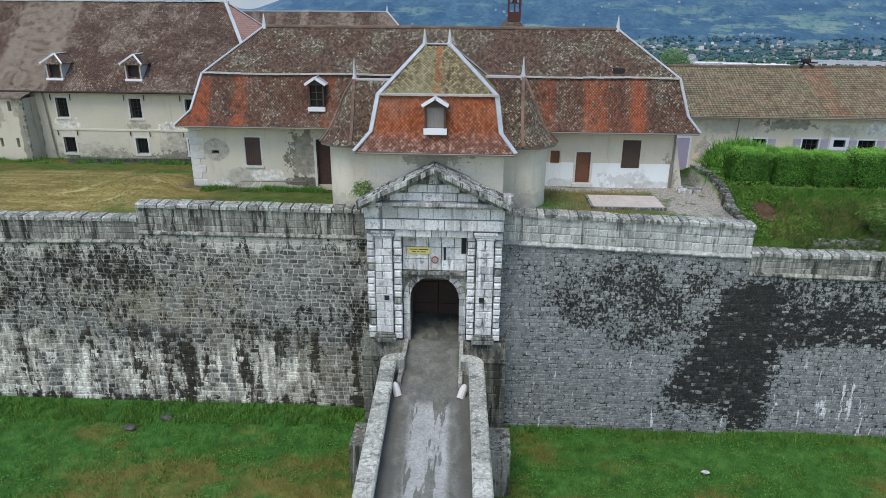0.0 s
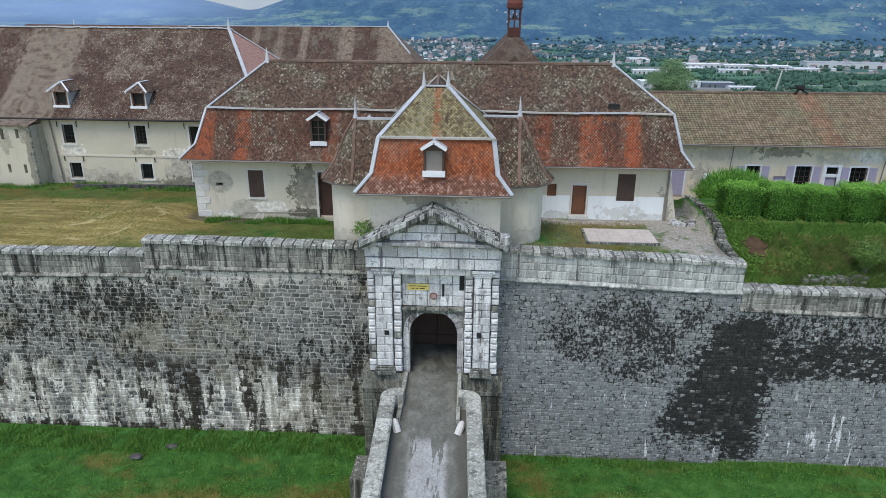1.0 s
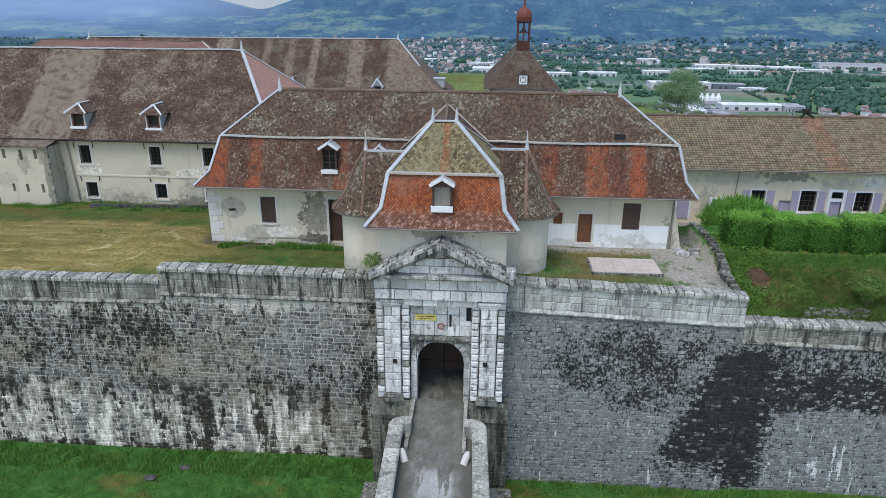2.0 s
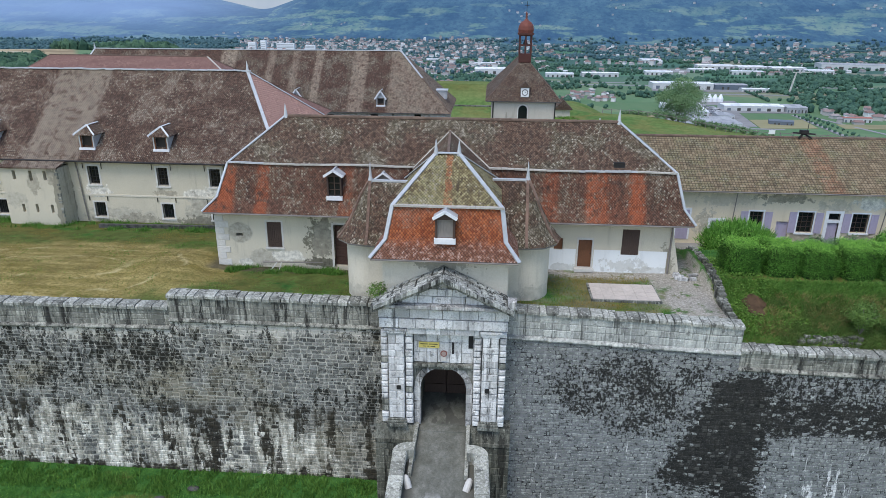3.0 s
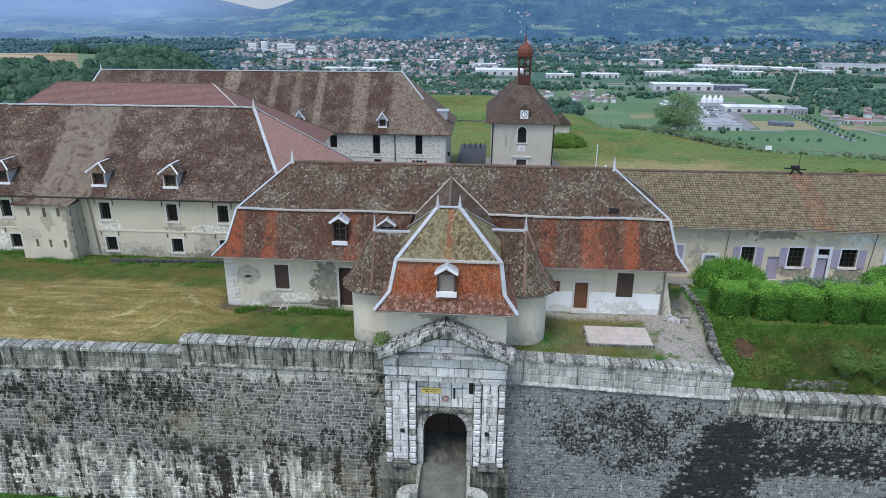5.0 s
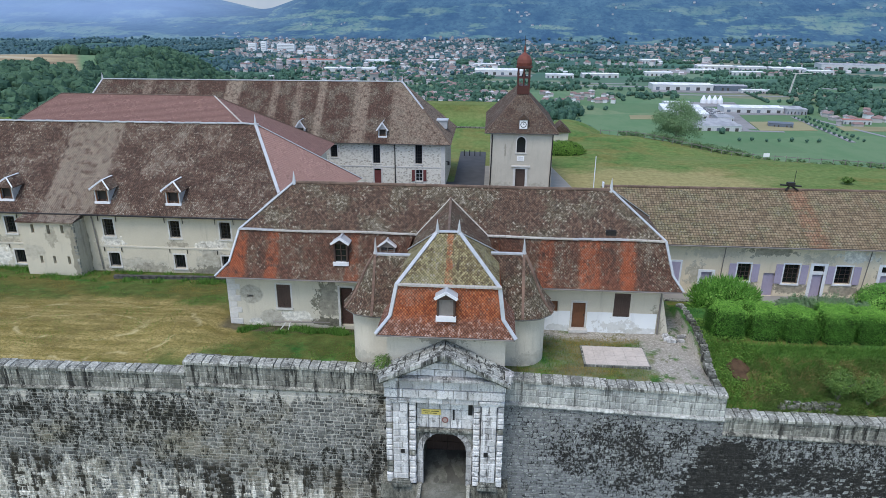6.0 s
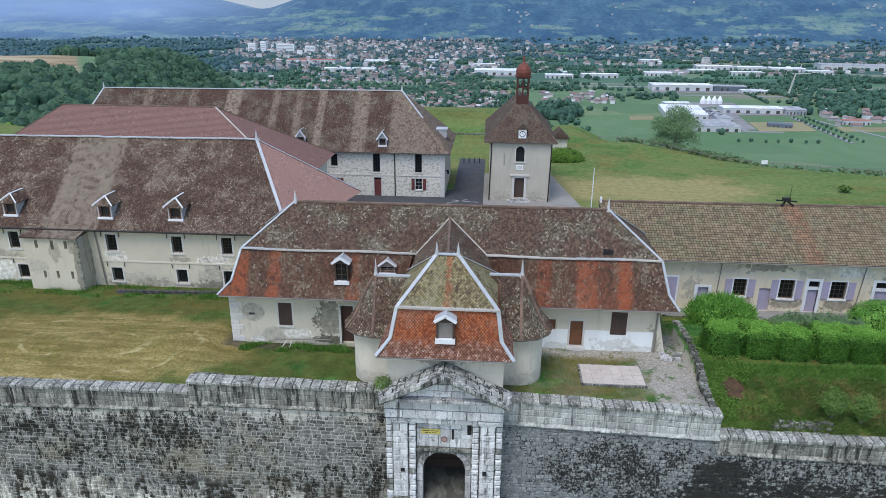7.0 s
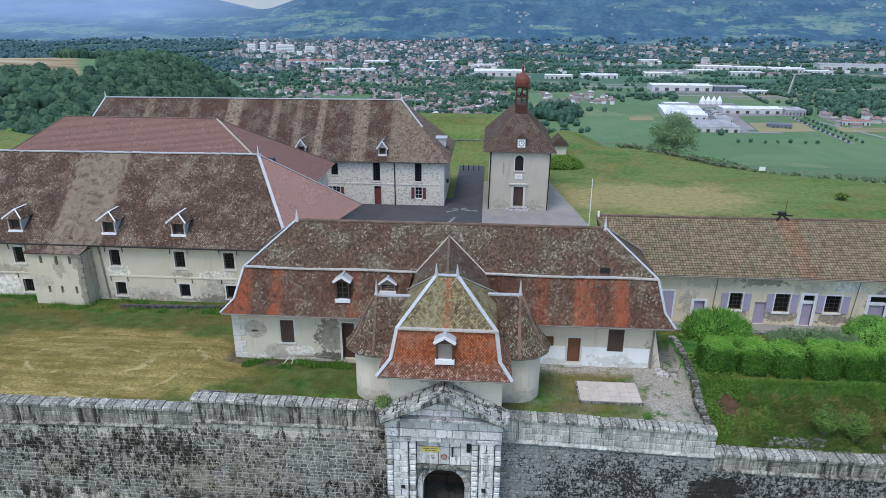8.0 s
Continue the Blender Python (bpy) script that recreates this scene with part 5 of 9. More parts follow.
for s in (-1, 1):
    prism(bm, [(0, -9.84, 3.68), (s * 3.9, -9.84, 1.83), (s * 3.9, -9.84, 2.03), (0, -9.84, 3.88)], (0, 1.42, 0))
part("roof_bed", bm, joint_dark, portal, "dark mossy bed under the slabs")
# plinth under the portal
for s in (-1, 1):
    a, b = (1.62, 4.0) if s > 0 else (-4.0, -1.62)
    part("plinth", boxes((a, b, -9.3, -7.0, -12.3, -7.15)), stone_plinth, portal, "dark stained plinth of large stones")
    part("plinth_moulding", boxes((a - 0.0, b + 0.0, -9.42, -7.0, -7.15, -6.92)), stone_plinth, portal)
    bm = bmesh.new()
    prism(bm, [(a, -9.36, -6.92), (a, -7.0, -6.92), (a, -7.0, -6.05), (a, -9.12, -6.05)], (b - a, 0, 0))
    part("plinth_slope", bm, stone_plinth, portal)
    for k in range(9):
        z0 = -11.6 + k * 0.49
        x = a
        while x < b - 0.1:
            w = random.uniform(0.5, 0.9)
            if x + w > b - 0.3:
                w = b - x
            bm = bmesh.new()
            chamfer_box(bm, x + 0.01, x + w - 0.01, -9.36, -9.2, z0 + 0.01, z0 + 0.48, 0.03, 0.012)
            part("plinth_stone", bm, stone_plinth, portal)
            x += w
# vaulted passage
# the dark plinth stone also puts the shade of the passage into its colour
part("passage_wall", boxes((-1.75, -1.45, -8.3, 9.0, -6.4, -1.9), (1.45, 1.75, -8.3, 9.0, -6.4, -1.9), (-1.75, 1.75, -8.3, 9.0, -2.2, -1.9)), stone_plinth, portal, "passage walls and vault in stone darkened for the shade inside")
for xa, xb in ((-1.44, -0.02), (0.02, 1.44)):
    plank_gate = boxes((xa, xb, -5.3, -5.22, -6.15, -2.25))
    for k in range(6):
        w = (xb - xa) / 6
        box(plank_gate, xa + k * w + 0.012, xa + (k + 1) * w - 0.012, -5.35, -5.3, -6.12, -2.3)
    gate_leaf = part("inner_gate", plank_gate, wood_dark, portal, "closed dark plank gate leaf in the passage")
    for z in (-5.6, -4.2, -2.9):
        part("gate_rail", boxes((xa + 0.05, xb - 0.05, -5.42, -5.352, z, z + 0.16)), wood_dark, gate_leaf)
part("passage_floor", boxes((-1.45, 1.45, -8.7, 9.0, -6.6, -6.19)), asphalt_road, portal, "damp worn passage floor")
part("gate_beam", boxes((-1.44, 1.44, -5.75, -5.45, -3.75, -3.45)), wood_grey, portal, "dark timber beam across the passage")
# signs
sg = thing("gate_sign", "small yellow sign board with unreadable dark lettering", "sign", (-0.82, -8.82, -0.8))
part("board", boxes((-1.42, -0.24, -8.84, -8.79, -0.98, -0.62)), yellow_paint, sg)
part("lettering", boxes(*[(x, x + w, -8.844, -8.839, z, z + 0.045) for z, row in ((-0.76, ((-1.33, 0.42), (-0.84, 0.5))), (-0.90, ((-1.2, 0.2), (-0.93, 0.12), (-0.75, 0.28)))) for x, w in row]), black_paint, sg, "dark bars of lettering")
ts = thing("traffic_sign", "small faded red round sign over the arch with white plate", "sign", (0.02, -8.85, -1.5))
bm = bmesh.new()
prism(bm, [(0.02 + 0.2 * math.cos(a), -8.86, -1.31 + 0.2 * math.sin(a)) for a in [2 * math.pi * k / 12 for k in range(12)]], (0, 0.03, 0))
part("rim", bm, sign_red, ts, "red round rim")
bm = bmesh.new()
prism(bm, [(0.02 + 0.14 * math.cos(a), -8.868, -1.31 + 0.14 * math.sin(a)) for a in [2 * math.pi * k / 12 for k in range(12)]], (0, 0.005, 0))
part("plate", bm, faded_sign, ts)
part("lower_plate", boxes((-0.12, 0.16, -8.86, -8.83, -1.78, -1.53)), white_stone_trim, ts)
part("bracket", boxes((-0.01, 0.05, -8.83, -8.75, -1.8, -1.2)), dark_metal, ts)

# ---------------------------------------------------------------- bridge
bridge = thing("bridge", "stone bridge over the ditch with a worn asphalt deck", "bridge", (0.2, -20, -11.75), kind="structure")


def bx(x, y):
    """A place x off the bridge's axis."""
    return x + 0.033 * (-9 - y)


bm = bmesh.new()
for x0, x1, ya, long in ((-1.9, 1.9, -12.0, 57.4), (-1.64, 1.64, -9.4, 2.6)):
    pts = [(bx(x0, ya), ya, -6.9), (bx(x1, ya), ya, -6.9), (bx(x1, ya), ya, -6.25), (bx(x0, ya), ya, -6.25)]
    prism(bm, pts, (0.033 * long, -long, 0))
part("deck", bm, asphalt_road, bridge, "grey worn asphalt with pale wheel tracks")
part("threshold", boxes((-1.6, 1.6, -9.4, -8.7, -6.9, -6.21)), asphalt_road, bridge)
bm = bmesh.new()
prism(bm, [(bx(-2.6, -12.2), -12.2, -12.5), (bx(2.6, -12.2), -12.2, -12.5), (bx(2.6, -12.2), -12.2, -6.9), (bx(-2.6, -12.2), -12.2, -6.9)], (0.033 * 58, -58, 0))
part("body", bm, stone_dirty, bridge)
part("abutment", boxes((-1.6, 1.6, -12.2, -9.3, -12.5, -6.9)), stone_dirty, bridge)
for s in (-1, 1):
    bm = bmesh.new()
    xa, xb = sorted((s * 2.6, s * 4.0))
    prism(bm, [(bx(xa, -13), -12.6, -12.5), (bx(xb, -13), -12.6, -12.5), (bx(xb, -13) , -14.6, -12.5), (bx(xa, -13), -14.6, -12.5)], (0, 0, 3.4))
    part("pier", bm, stone_dirty, bridge, "square stained bridge pier")
    # parapet: a stone wall with a coping of long blocks
    xa, xb = sorted((s * 1.9, s * 2.55))
    bm = bmesh.new()
    prism(bm, [(bx(xa, -12.4), -12.4, -6.9), (bx(xb, -12.4), -12.4, -6.9), (bx(xb, -12.4), -12.4, -5.75), (bx(xa, -12.4), -12.4, -5.75)], (0.033 * 56, -56, 0))
    part("parapet_wall", bm, stone_dirty, bridge)
    y = -12.35
    while y > -46:
        w = random.uniform(0.75, 1.25)
        a, b = sorted((s * 1.84, s * 2.62))
        c = 0.07
        za = -5.5 + random.uniform(-0.015, 0.015)
        o, d = bx(0, y), bx(0, y - w)
        bm = bmesh.new()
        prof = [(a, -5.76), (b, -5.76), (b, za - c), (b - c, za), (a + c, za), (a, za - c)]
        va = [bm.verts.new((px + o, y - 0.01, pz)) for px, pz in prof]
        vb = [bm.verts.new((px + d, y - w + 0.01, pz)) for px, pz in prof]
        bm.faces.new(va)
        bm.faces.new(vb[::-1])
        for k in range(6):
            j = (k + 1) % 6
            bm.faces.new((va[k], vb[k], vb[j], va[j]))
        part("coping_block", bm, stone_bridge, bridge)
        y -= w
    # the rounded end that turns in to the gate
    bm = bmesh.new()
    ri, ro, cx0, cy0 = 0.12, 0.86, s * 1.76, -12.36
    pin, pout = [], []
    for k in range(7):
        a = math.pi / 2 * k / 6
        pin.append((bx(cx0, -12) + s * ri * math.cos(a), cy0 + ri * math.sin(a)))
        pout.append((bx(cx0, -12) + s * ro * math.cos(a), cy0 + ro * math.sin(a)))
    pin.append((bx(s * 1.45, -12), cy0 + ri))
    pout.append((bx(s * 1.45, -12), cy0 + ro))
    prism(bm, [(p[0], p[1], -6.9) for p in pin + pout[::-1]], (0, 0, 1.4))
    part("parapet_end", bm, stone_bridge, bridge, "rounded end block of the parapet")
    # kerb rails of the old drawbridge
    bm = bmesh.new()
    a, b = sorted((s * 1.42, s * 1.62))
    prism(bm, [(a, -8.9, -6.3), (b, -8.9, -6.3), (b, -8.9, -6.0), (a, -8.9, -6.0)], (0.05, -4.6, 0))
    part("kerb", bm, stone_bridge, bridge, "long narrow stone kerb")
    # leaning guard stone
    gs = thing("guard_stone", "short rounded white guard stone leaning against the parapet", "guard stone", (s * 1.75 + 0.1, -14.2, -6.25), group="guard stones at the gate")
    bm = bmesh.new()
    base, tip = Vector((s * 1.50 + 0.1, -14.35, -6.3)), Vector((s * 1.72 + 0.1, -14.0, -5.72))
    for k, (f0, r0, f1, r1) in enumerate(((0, 0.20, 0.6, 0.19), (0.6, 0.19, 0.88, 0.14), (0.88, 0.14, 1.0, 0.05))):
        rod(bm, base.lerp(tip, f0), base.lerp(tip, f1), r0, r1, 10)
    part("shaft", bm, white_stone_trim, gs)


# ---------------------------------------------------------------- building tools
def flashing(parent, pts, w=0.3, t=0.06, material=None, name="flashing", lift=0.03):
    """A folded strip along a hip or a break of the roof."""
    for p, q in zip(pts, pts[1:]):
        bm = bmesh.new()
        p2, q2 = Vector(p) + Vector((0, 0, lift)), Vector(q) + Vector((0, 0, lift))
        bar(bm, p2, q2, w, t)
        part(name, bm, material or zinc, parent)


def finial(parent, at, h=0.95, r=0.13):
    bm = bmesh.new()
    x, y, z = at
    rod(bm, (x, y, z - 0.15), (x, y, z + h * 0.18), r * 1.5, r, 8)
    rod(bm, (x, y, z + h * 0.18), (x, y, z + h), r, 0.012, 8)
    part("finial", bm, zinc, parent, "pointed pale zinc finial")


def window_unit(parent, x0, x1, z0, z1, y, depth=0.22, bars=(2, 4), frm=None, bar_mat=None, surround=None, name="window", label="", sw=0.14, grille=False):
    """A glazed opening: dark pane, wooden bars, and a stone surround proud of the wall."""
    w = part(name, boxes((x0, x1, y + depth, y + depth + 0.02, z0, z1)), glass_dark, parent, label or "dark glazed window")
    frm = frm or wood_grey
    f = 0.06
    part("window_frame", boxes((x0, x0 + f, y + depth - 0.05, y + depth - 0.003, z0, z1), (x1 - f, x1, y + depth - 0.05, y + depth - 0.003, z0, z1),
                               (x0 + f, x1 - f, y + depth - 0.05, y + depth - 0.003, z0, z0 + f), (x0 + f, x1 - f, y + depth - 0.05, y + depth - 0.003, z1 - f, z1)), frm, w)
    b = 0.035
    yb = y + (0.05 if grille else depth - 0.04)
    for k in range(1, bars[0]):
        xm = x0 + (x1 - x0) * k / bars[0]
        part("glazing_bar", boxes((xm - b / 2, xm + b / 2, yb, yb + 0.03, z0 + f, z1 - f)), bar_mat or frm, w)
    for k in range(1, bars[1]):
        zm = z0 + (z1 - z0) * k / bars[1]
        part("glazing_bar", boxes((x0 + f, x1 - f, yb + 0.032, yb + 0.05, zm - b / 2, zm + b / 2)), bar_mat or frm, w)
    if surround:
        part("surround", boxes((x0 - sw, x0, y - 0.02, y + 0.1, z0 - 0.02, z1 + sw), (x1, x1 + sw, y - 0.02, y + 0.1, z0 - 0.02, z1 + sw), (x0, x1, y - 0.02, y + 0.1, z1, z1 + sw)), surround, w, "pale stone surround")
        part("window_sill", boxes((x0 - sw - 0.04, x1 + sw + 0.04, y - 0.08, y + 0.12, z0 - 0.16, z0 - 0.022)), surround, w)
    return w


def plank_leaf(parent, x0, x1, z0, z1, y, material, name="shutter", n=4, t=0.05, label="", battens=True):
    """A leaf of upright boards with cross battens."""
    root = part(name, boxes((x0, x1, y + t * 0.6, y + t, z0, z1)), material, parent, label)
    w = (x1 - x0) / n
    for k in range(n):
        part("board", boxes((x0 + k * w + 0.006, x0 + (k + 1) * w - 0.006, y, y + t * 0.6 - 0.002, z0 + 0.004, z1 - 0.004)), material, root)
    if battens:
        for z in (z0 + (z1 - z0) * 0.14, z0 + (z1 - z0) * 0.84):
            part("batten", boxes((x0 + 0.03, x1 - 0.03, y - 0.03, y - 0.003, z - 0.05, z + 0.05)), material, root)
    return root


def dormer(parent, x, y, z, w, h, depth, roof_mat, front="glass", over=0.12, pitch=0.36, verge=0.10, cheek=None, sill_h=0.2, hip=0.0, bars=None):
    """A small gabled roof dormer facing -y. (x, y, z) is the middle of its sill, w and h its front without the roof."""
    cheek = cheek or wood_grey
    p = 0.11
    x0, x1 = x - w / 2, x + w / 2
    d = part("dormer", boxes((x0, x0 + p, y, y + depth, z, z + h), (x1 - p, x1, y, y + depth, z, z + h), (x0 + p, x1 - p, y, y + 0.12, z + h - 0.1, z + h)), cheek, parent, "small gabled roof dormer")
    if front == "glass":
        part("pane", boxes((x0 + p, x1 - p, y + 0.14, y + 0.16, z, z + h - 0.1)), glass_dark, d, "dark dormer window")
        part("glazing_bar", boxes((x - 0.03, x + 0.03, y + 0.09, y + 0.135, z, z + h - 0.1)), bars or wood_grey, d)
        for k in (1, 2):
            zz = z + (h - 0.1) * k / 3
            part("glazing_bar", boxes((x0 + p, x1 - p, y + 0.1, y + 0.135, zz - 0.02, zz + 0.02)), bars or wood_grey, d)
    elif front == "boards":
        plank_leaf(d, x0 + p, x1 - p, z + 0.02, z + h - 0.1, y + 0.12, wood_grey, "shutter", 5, battens=False)
    else:
        part("pane", boxes((x0 + p, x1 - p, y + 0.35, y + 0.37, z, z + h - 0.1)), interior_shade, d, "dark sheet painted as the shade inside the open dormer")
        part("window_frame", boxes((x0 + p, x0 + p + 0.1, y + 0.02, y + 0.1, z, z + h - 0.1), (x1 - p - 0.1, x1 - p, y + 0.02, y + 0.1, z, z + h - 0.1), (x0 + p + 0.1, x1 - p - 0.1, y + 0.02, y + 0.1, z + h - 0.22, z + h - 0.1)), bars or wood_grey, d, "brown weathered wooden window frame")
    part("sill", boxes((x0 - 0.05, x1 + 0.05, y - 0.1, y + 0.12, z - sill_h, z - 0.003)), white_paint, d, "white painted sill")
    zr, ap = z + h, z + h + w * pitch
    y0, y1 = y - over, y + depth + 0.7
    for s in (-1, 1):
        bm = bmesh.new()
        e = (x + s * (w / 2 + over), y0, zr - over * pitch * 2)
        q = [(x, y0 + hip, ap), e, (e[0], y + depth, e[2]), (x, y1, ap)]
        prism(bm, q, (0, 0, 0.06))
        part("dormer_roof", bm, roof_mat, d)
        bm = bmesh.new()
        bar(bm, Vector(e) + Vector((0, -0.02, 0.05)), Vector((x, y0 + hip - 0.02, ap + 0.05)), 0.08, verge)
        part("verge", bm, white_paint, d, "white painted verge board")
    bm = bmesh.new()
    if hip:
        lo = zr - over * pitch * 2
        prism(bm, [(x - w / 2 - over, y0, lo), (x + w / 2 + over, y0, lo), (x, y0 + hip, ap)], (0, 0, 0.06))
        part("dormer_hip", bm, roof_mat, d)
    else:
        prism(bm, [(x0, y + 0.01, zr - 0.01), (x1, y + 0.01, zr - 0.01), (x, y + 0.01, ap - 0.03)], (0, 0.08, 0))
        part("gable", bm, cheek, d)
    bm = bmesh.new()
    bar(bm, (x, y0 + hip, ap + 0.07), (x, y1 - 0.1, ap + 0.07), 0.14, 0.05)
    part("ridge_strip", bm, white_paint if hip else zinc, d)
    return d


def gutter(parent, p, q, r=0.07, material=None):
    bm = bmesh.new()
    rod(bm, p, q, r, r, 8)
    part("gutter", bm, material or dark_metal, parent, "thin dark gutter")


def pipe(parent, p, q, r=0.055, material=None):
    bm = bmesh.new()
    rod(bm, p, q, r, r, 8)
    part("downpipe", bm, material or wood_grey, parent)


# ---------------------------------------------------------------- main building
main = thing("gatehouse", "long beige rendered gatehouse with a patched red mansard roof", "building", (-1, 3.6, 0))
holes = [(-12.84, -11.84, 1.56, 3.38), (-15.05, -14.6, 2.28, 2.5), (-8.2, -7.3, 0.3, 3.32), (6.78, 7.36, 2.05, 2.86), (8.36, 9.35, 0.8, 2.85), (11.24, 12.36, 1.83, 3.6)]
bm = bmesh.new()
pierced(bm, -16.45, 14.5, -0.8, 4.35, 0.0, 0.5, holes)
part("wall", bm, stucco, main, "stained beige render on the front")
part("wall", boxes((-16.45, -16.0, 0.5, 7.2, -6.0, 4.35), (14.05, 14.5, 0.5, 7.2, -6.0, 4.35), (-16.0, 14.05, 6.75, 7.2, -6.0, 4.35)), stucco, main)
for row in ((-13.4, -11.3, 1.2, 3.7), (-15.3, -14.3, 2.1, 2.7), (6.5, 7.7, 1.8, 3.2), (8.0, 9.7, 0.5, 3.2), (10.9, 12.7, 1.5, 3.9)):
    part("backing", boxes((row[0], row[1], 0.52, 0.6, row[2], row[3])), interior_shade, main)
# white limewash on the lower right wall
for xa, xb, zb in ((6.2, 6.78, 2.12), (6.78, 7.36, 2.05), (7.36, 8.26, 2.12), (9.45, 11.2, 2.12), (11.2, 12.4, 1.83), (12.4, 14.28, 2.12)):
    part("limewash", boxes((xa, xb, -0.012, -0.003, 0.5, zb)), stucco_white, main, "white limewash band")
# quoins at the corner
for k in range(10):
    w = 0.95 if k % 2 else 0.62
    z = -0.35 + k * 0.46
    bm = bmesh.new()
    chamfer_box(bm, -16.49, -16.49 + w, -0.035, 0.3, z + 0.012, z + 0.45, 0.02, 0.006)
    part("quoin", bm, white_stone_trim, main)
# shutters, doors
plank_leaf(main, -12.84, -12.345, 1.58, 3.38, 0.02, wood_dark, label="closed dark brown board shutter")
plank_leaf(main, -12.335, -11.84, 1.58, 3.38, 0.02, wood_dark, label="closed dark brown board shutter")
part("window_sill", boxes((-13.0, -11.68, -0.1, 0.15, 1.42, 1.56)), white_stone_trim, main)
part("surround", boxes((-12.97, -12.845, -0.015, 0.1, 1.56, 3.5), (-11.835, -11.71, -0.015, 0.1, 1.56, 3.5), (-12.845, -11.835, -0.015, 0.1, 3.385, 3.5)), white_stone_trim, main)
plank_leaf(main, 11.24, 11.795, 1.83, 3.6, -0.03, wood_dark, label="closed dark brown board shutter")
plank_leaf(main, 11.805, 12.36, 1.83, 3.6, -0.03, wood_dark, label="closed dark brown board shutter")
door = part("door", boxes((8.4, 9.31, 0.14, 0.18, 0.82, 2.8)), wood_door, main, "brown wooden panelled door")
for k, (za, zb) in enumerate(((0.95, 1.5), (1.58, 2.05), (2.13, 2.66))):
    for xa, xb in ((8.5, 8.82), (8.89, 9.21)):
        part("panel", boxes((xa, xb, 0.115, 0.139, za, zb)), wood_door, door)
part("handle", boxes((9.2, 9.26, 0.07, 0.139, 1.78, 1.84)), dark_metal, door, "small dark iron handle")
part("door_frame", boxes((8.3, 8.4, -0.03, 0.2, 0.8, 2.95), (9.31, 9.41, -0.03, 0.2, 0.8, 2.95), (8.4, 9.31, -0.03, 0.2, 2.8, 2.95)), white_stone_trim, main)
part("door_step", boxes((8.2, 9.5, -0.35, 0.14, 0.6, 0.815)), white_stone_trim, main)
part("board_shutter", boxes((6.8, 7.34, 0.1, 0.16, 2.07, 2.84)), wood_door, main, "small brown boarded window")
# walled-up side doorway
du = part("doorway", boxes((-8.2, -7.3, 0.32, 0.4, 0.3, 3.32)), joint_dark, main, "narrow doorway walled up with dull red blocks")
for r in range(14):
    z = 0.32 + r * 0.2
    x = -8.18 - (0.15 if r % 2 else 0)
    while x < -7.34:
        a, b = max(x, -8.18), min(x + 0.29, -7.32)
        if b - a > 0.05:
            part("brick", boxes((a, b, 0.27, 0.318, z, z + 0.185)), dull_brick, du)
        x += 0.3
part("surround", boxes((-8.36, -8.205, -0.03, 0.2, 0.1, 3.45), (-7.295, -7.16, -0.03, 0.2, 0.1, 3.45), (-8.205, -7.295, -0.03, 0.2, 3.325, 3.45)), white_stone_trim, main)
# roof
EV, FL, BK, RG = (-16.9, 15.6, -0.96, 8.1, 4.25), (-16.02, 14.95, -0.28, 7.45, 5.12), (-15.4, 14.44, 0.65, 6.55, 7.29), (-12.06, 10.96, 3.6, 3.6, 10.05)
bm = bmesh.new()
ring_roof(bm, EV, FL)
ring_roof(bm, FL, BK)
part("roof_lower", bm, tile_lower, main, "steep lower roof of brown and bright red tiles", recalc=False)
part("eaves_board", boxes((-16.85, 15.55, -0.94, 8.05, 4.12, 4.235)), wood_grey, main, "weathered eaves boarding")
bm = bmesh.new()
ring_roof(bm, BK, RG)
part("roof_upper", bm, tile_brown, main, "dark brown lichen-spotted upper roof", recalc=False)
for k in (0, 1):
    flashing(main, [(EV[k], EV[2], EV[4]), (FL[k], FL[2], FL[4]), (BK[k], BK[2], BK[4]), (RG[k], 3.6, RG[4])], 0.19)
    flashing(main, [(EV[k], EV[3], EV[4]), (FL[k], FL[3], FL[4]), (BK[k], BK[3], BK[4]), (RG[k], 3.6, RG[4])], 0.28)
    finial(main, (RG[k], 3.6, RG[4]), 0.85, 0.12)
x = BK[0]
while x < BK[1] - 0.1:
    w = min(0.42, BK[1] - x)
    if not -2.2 < x < 2.0:
        bm = bmesh.new()
        zz = BK[4] + 0.03 + 0.03 * math.sin(x * 0.7) + random.uniform(-0.01, 0.01)
        bar(bm, (x + 0.008, BK[2] - 0.03, zz), (x + w - 0.008, BK[2] - 0.03, zz), 0.26, 0.09)
        part("break_tile", bm, zinc if 8.0 < x < 11.5 or x < -13 else white_ridge, main)
    x += w
x = RG[0] + 0.2
while x < RG[1] - 0.2:
    bm = bmesh.new()
    rod(bm, (x, 3.6, RG[4]), (x + 0.39, 3.6, RG[4] + random.uniform(-0.015, 0.015)), 0.12, 0.13, 7)
    part("ridge_tile", bm, ridge_clay, main)
    x += 0.4
gutter(main, (-16.8, -0.98, 4.18), (-6.5, -0.98, 4.16), 0.04, wood_grey)
gutter(main, (6.2, -0.98, 4.16), (15.5, -0.98, 4.18), 0.04, wood_grey)
dormer(main, -7.92, -0.36, 5.42, 0.98, 1.42, 1.0, zinc, "glass", 0.16, 0.32, 0.16, wood_dark, 0.26, 0.0, wood_dark)
dormer(main, -4.7, 0.05, 6.0, 1.1, 0.55, 0.8, zinc, "glass", 0.1, 0.36)
# sloping buttress at the right-hand corner, downpipe
bm = bmesh.new()
prism(bm, [(14.5, -0.05, 0.3), (15.25, -0.05, 0.3), (14.5, -0.05, 3.6)], (0, 0.7, 0))
part("buttress", bm, stucco, main, "sloping rendered corner buttress")
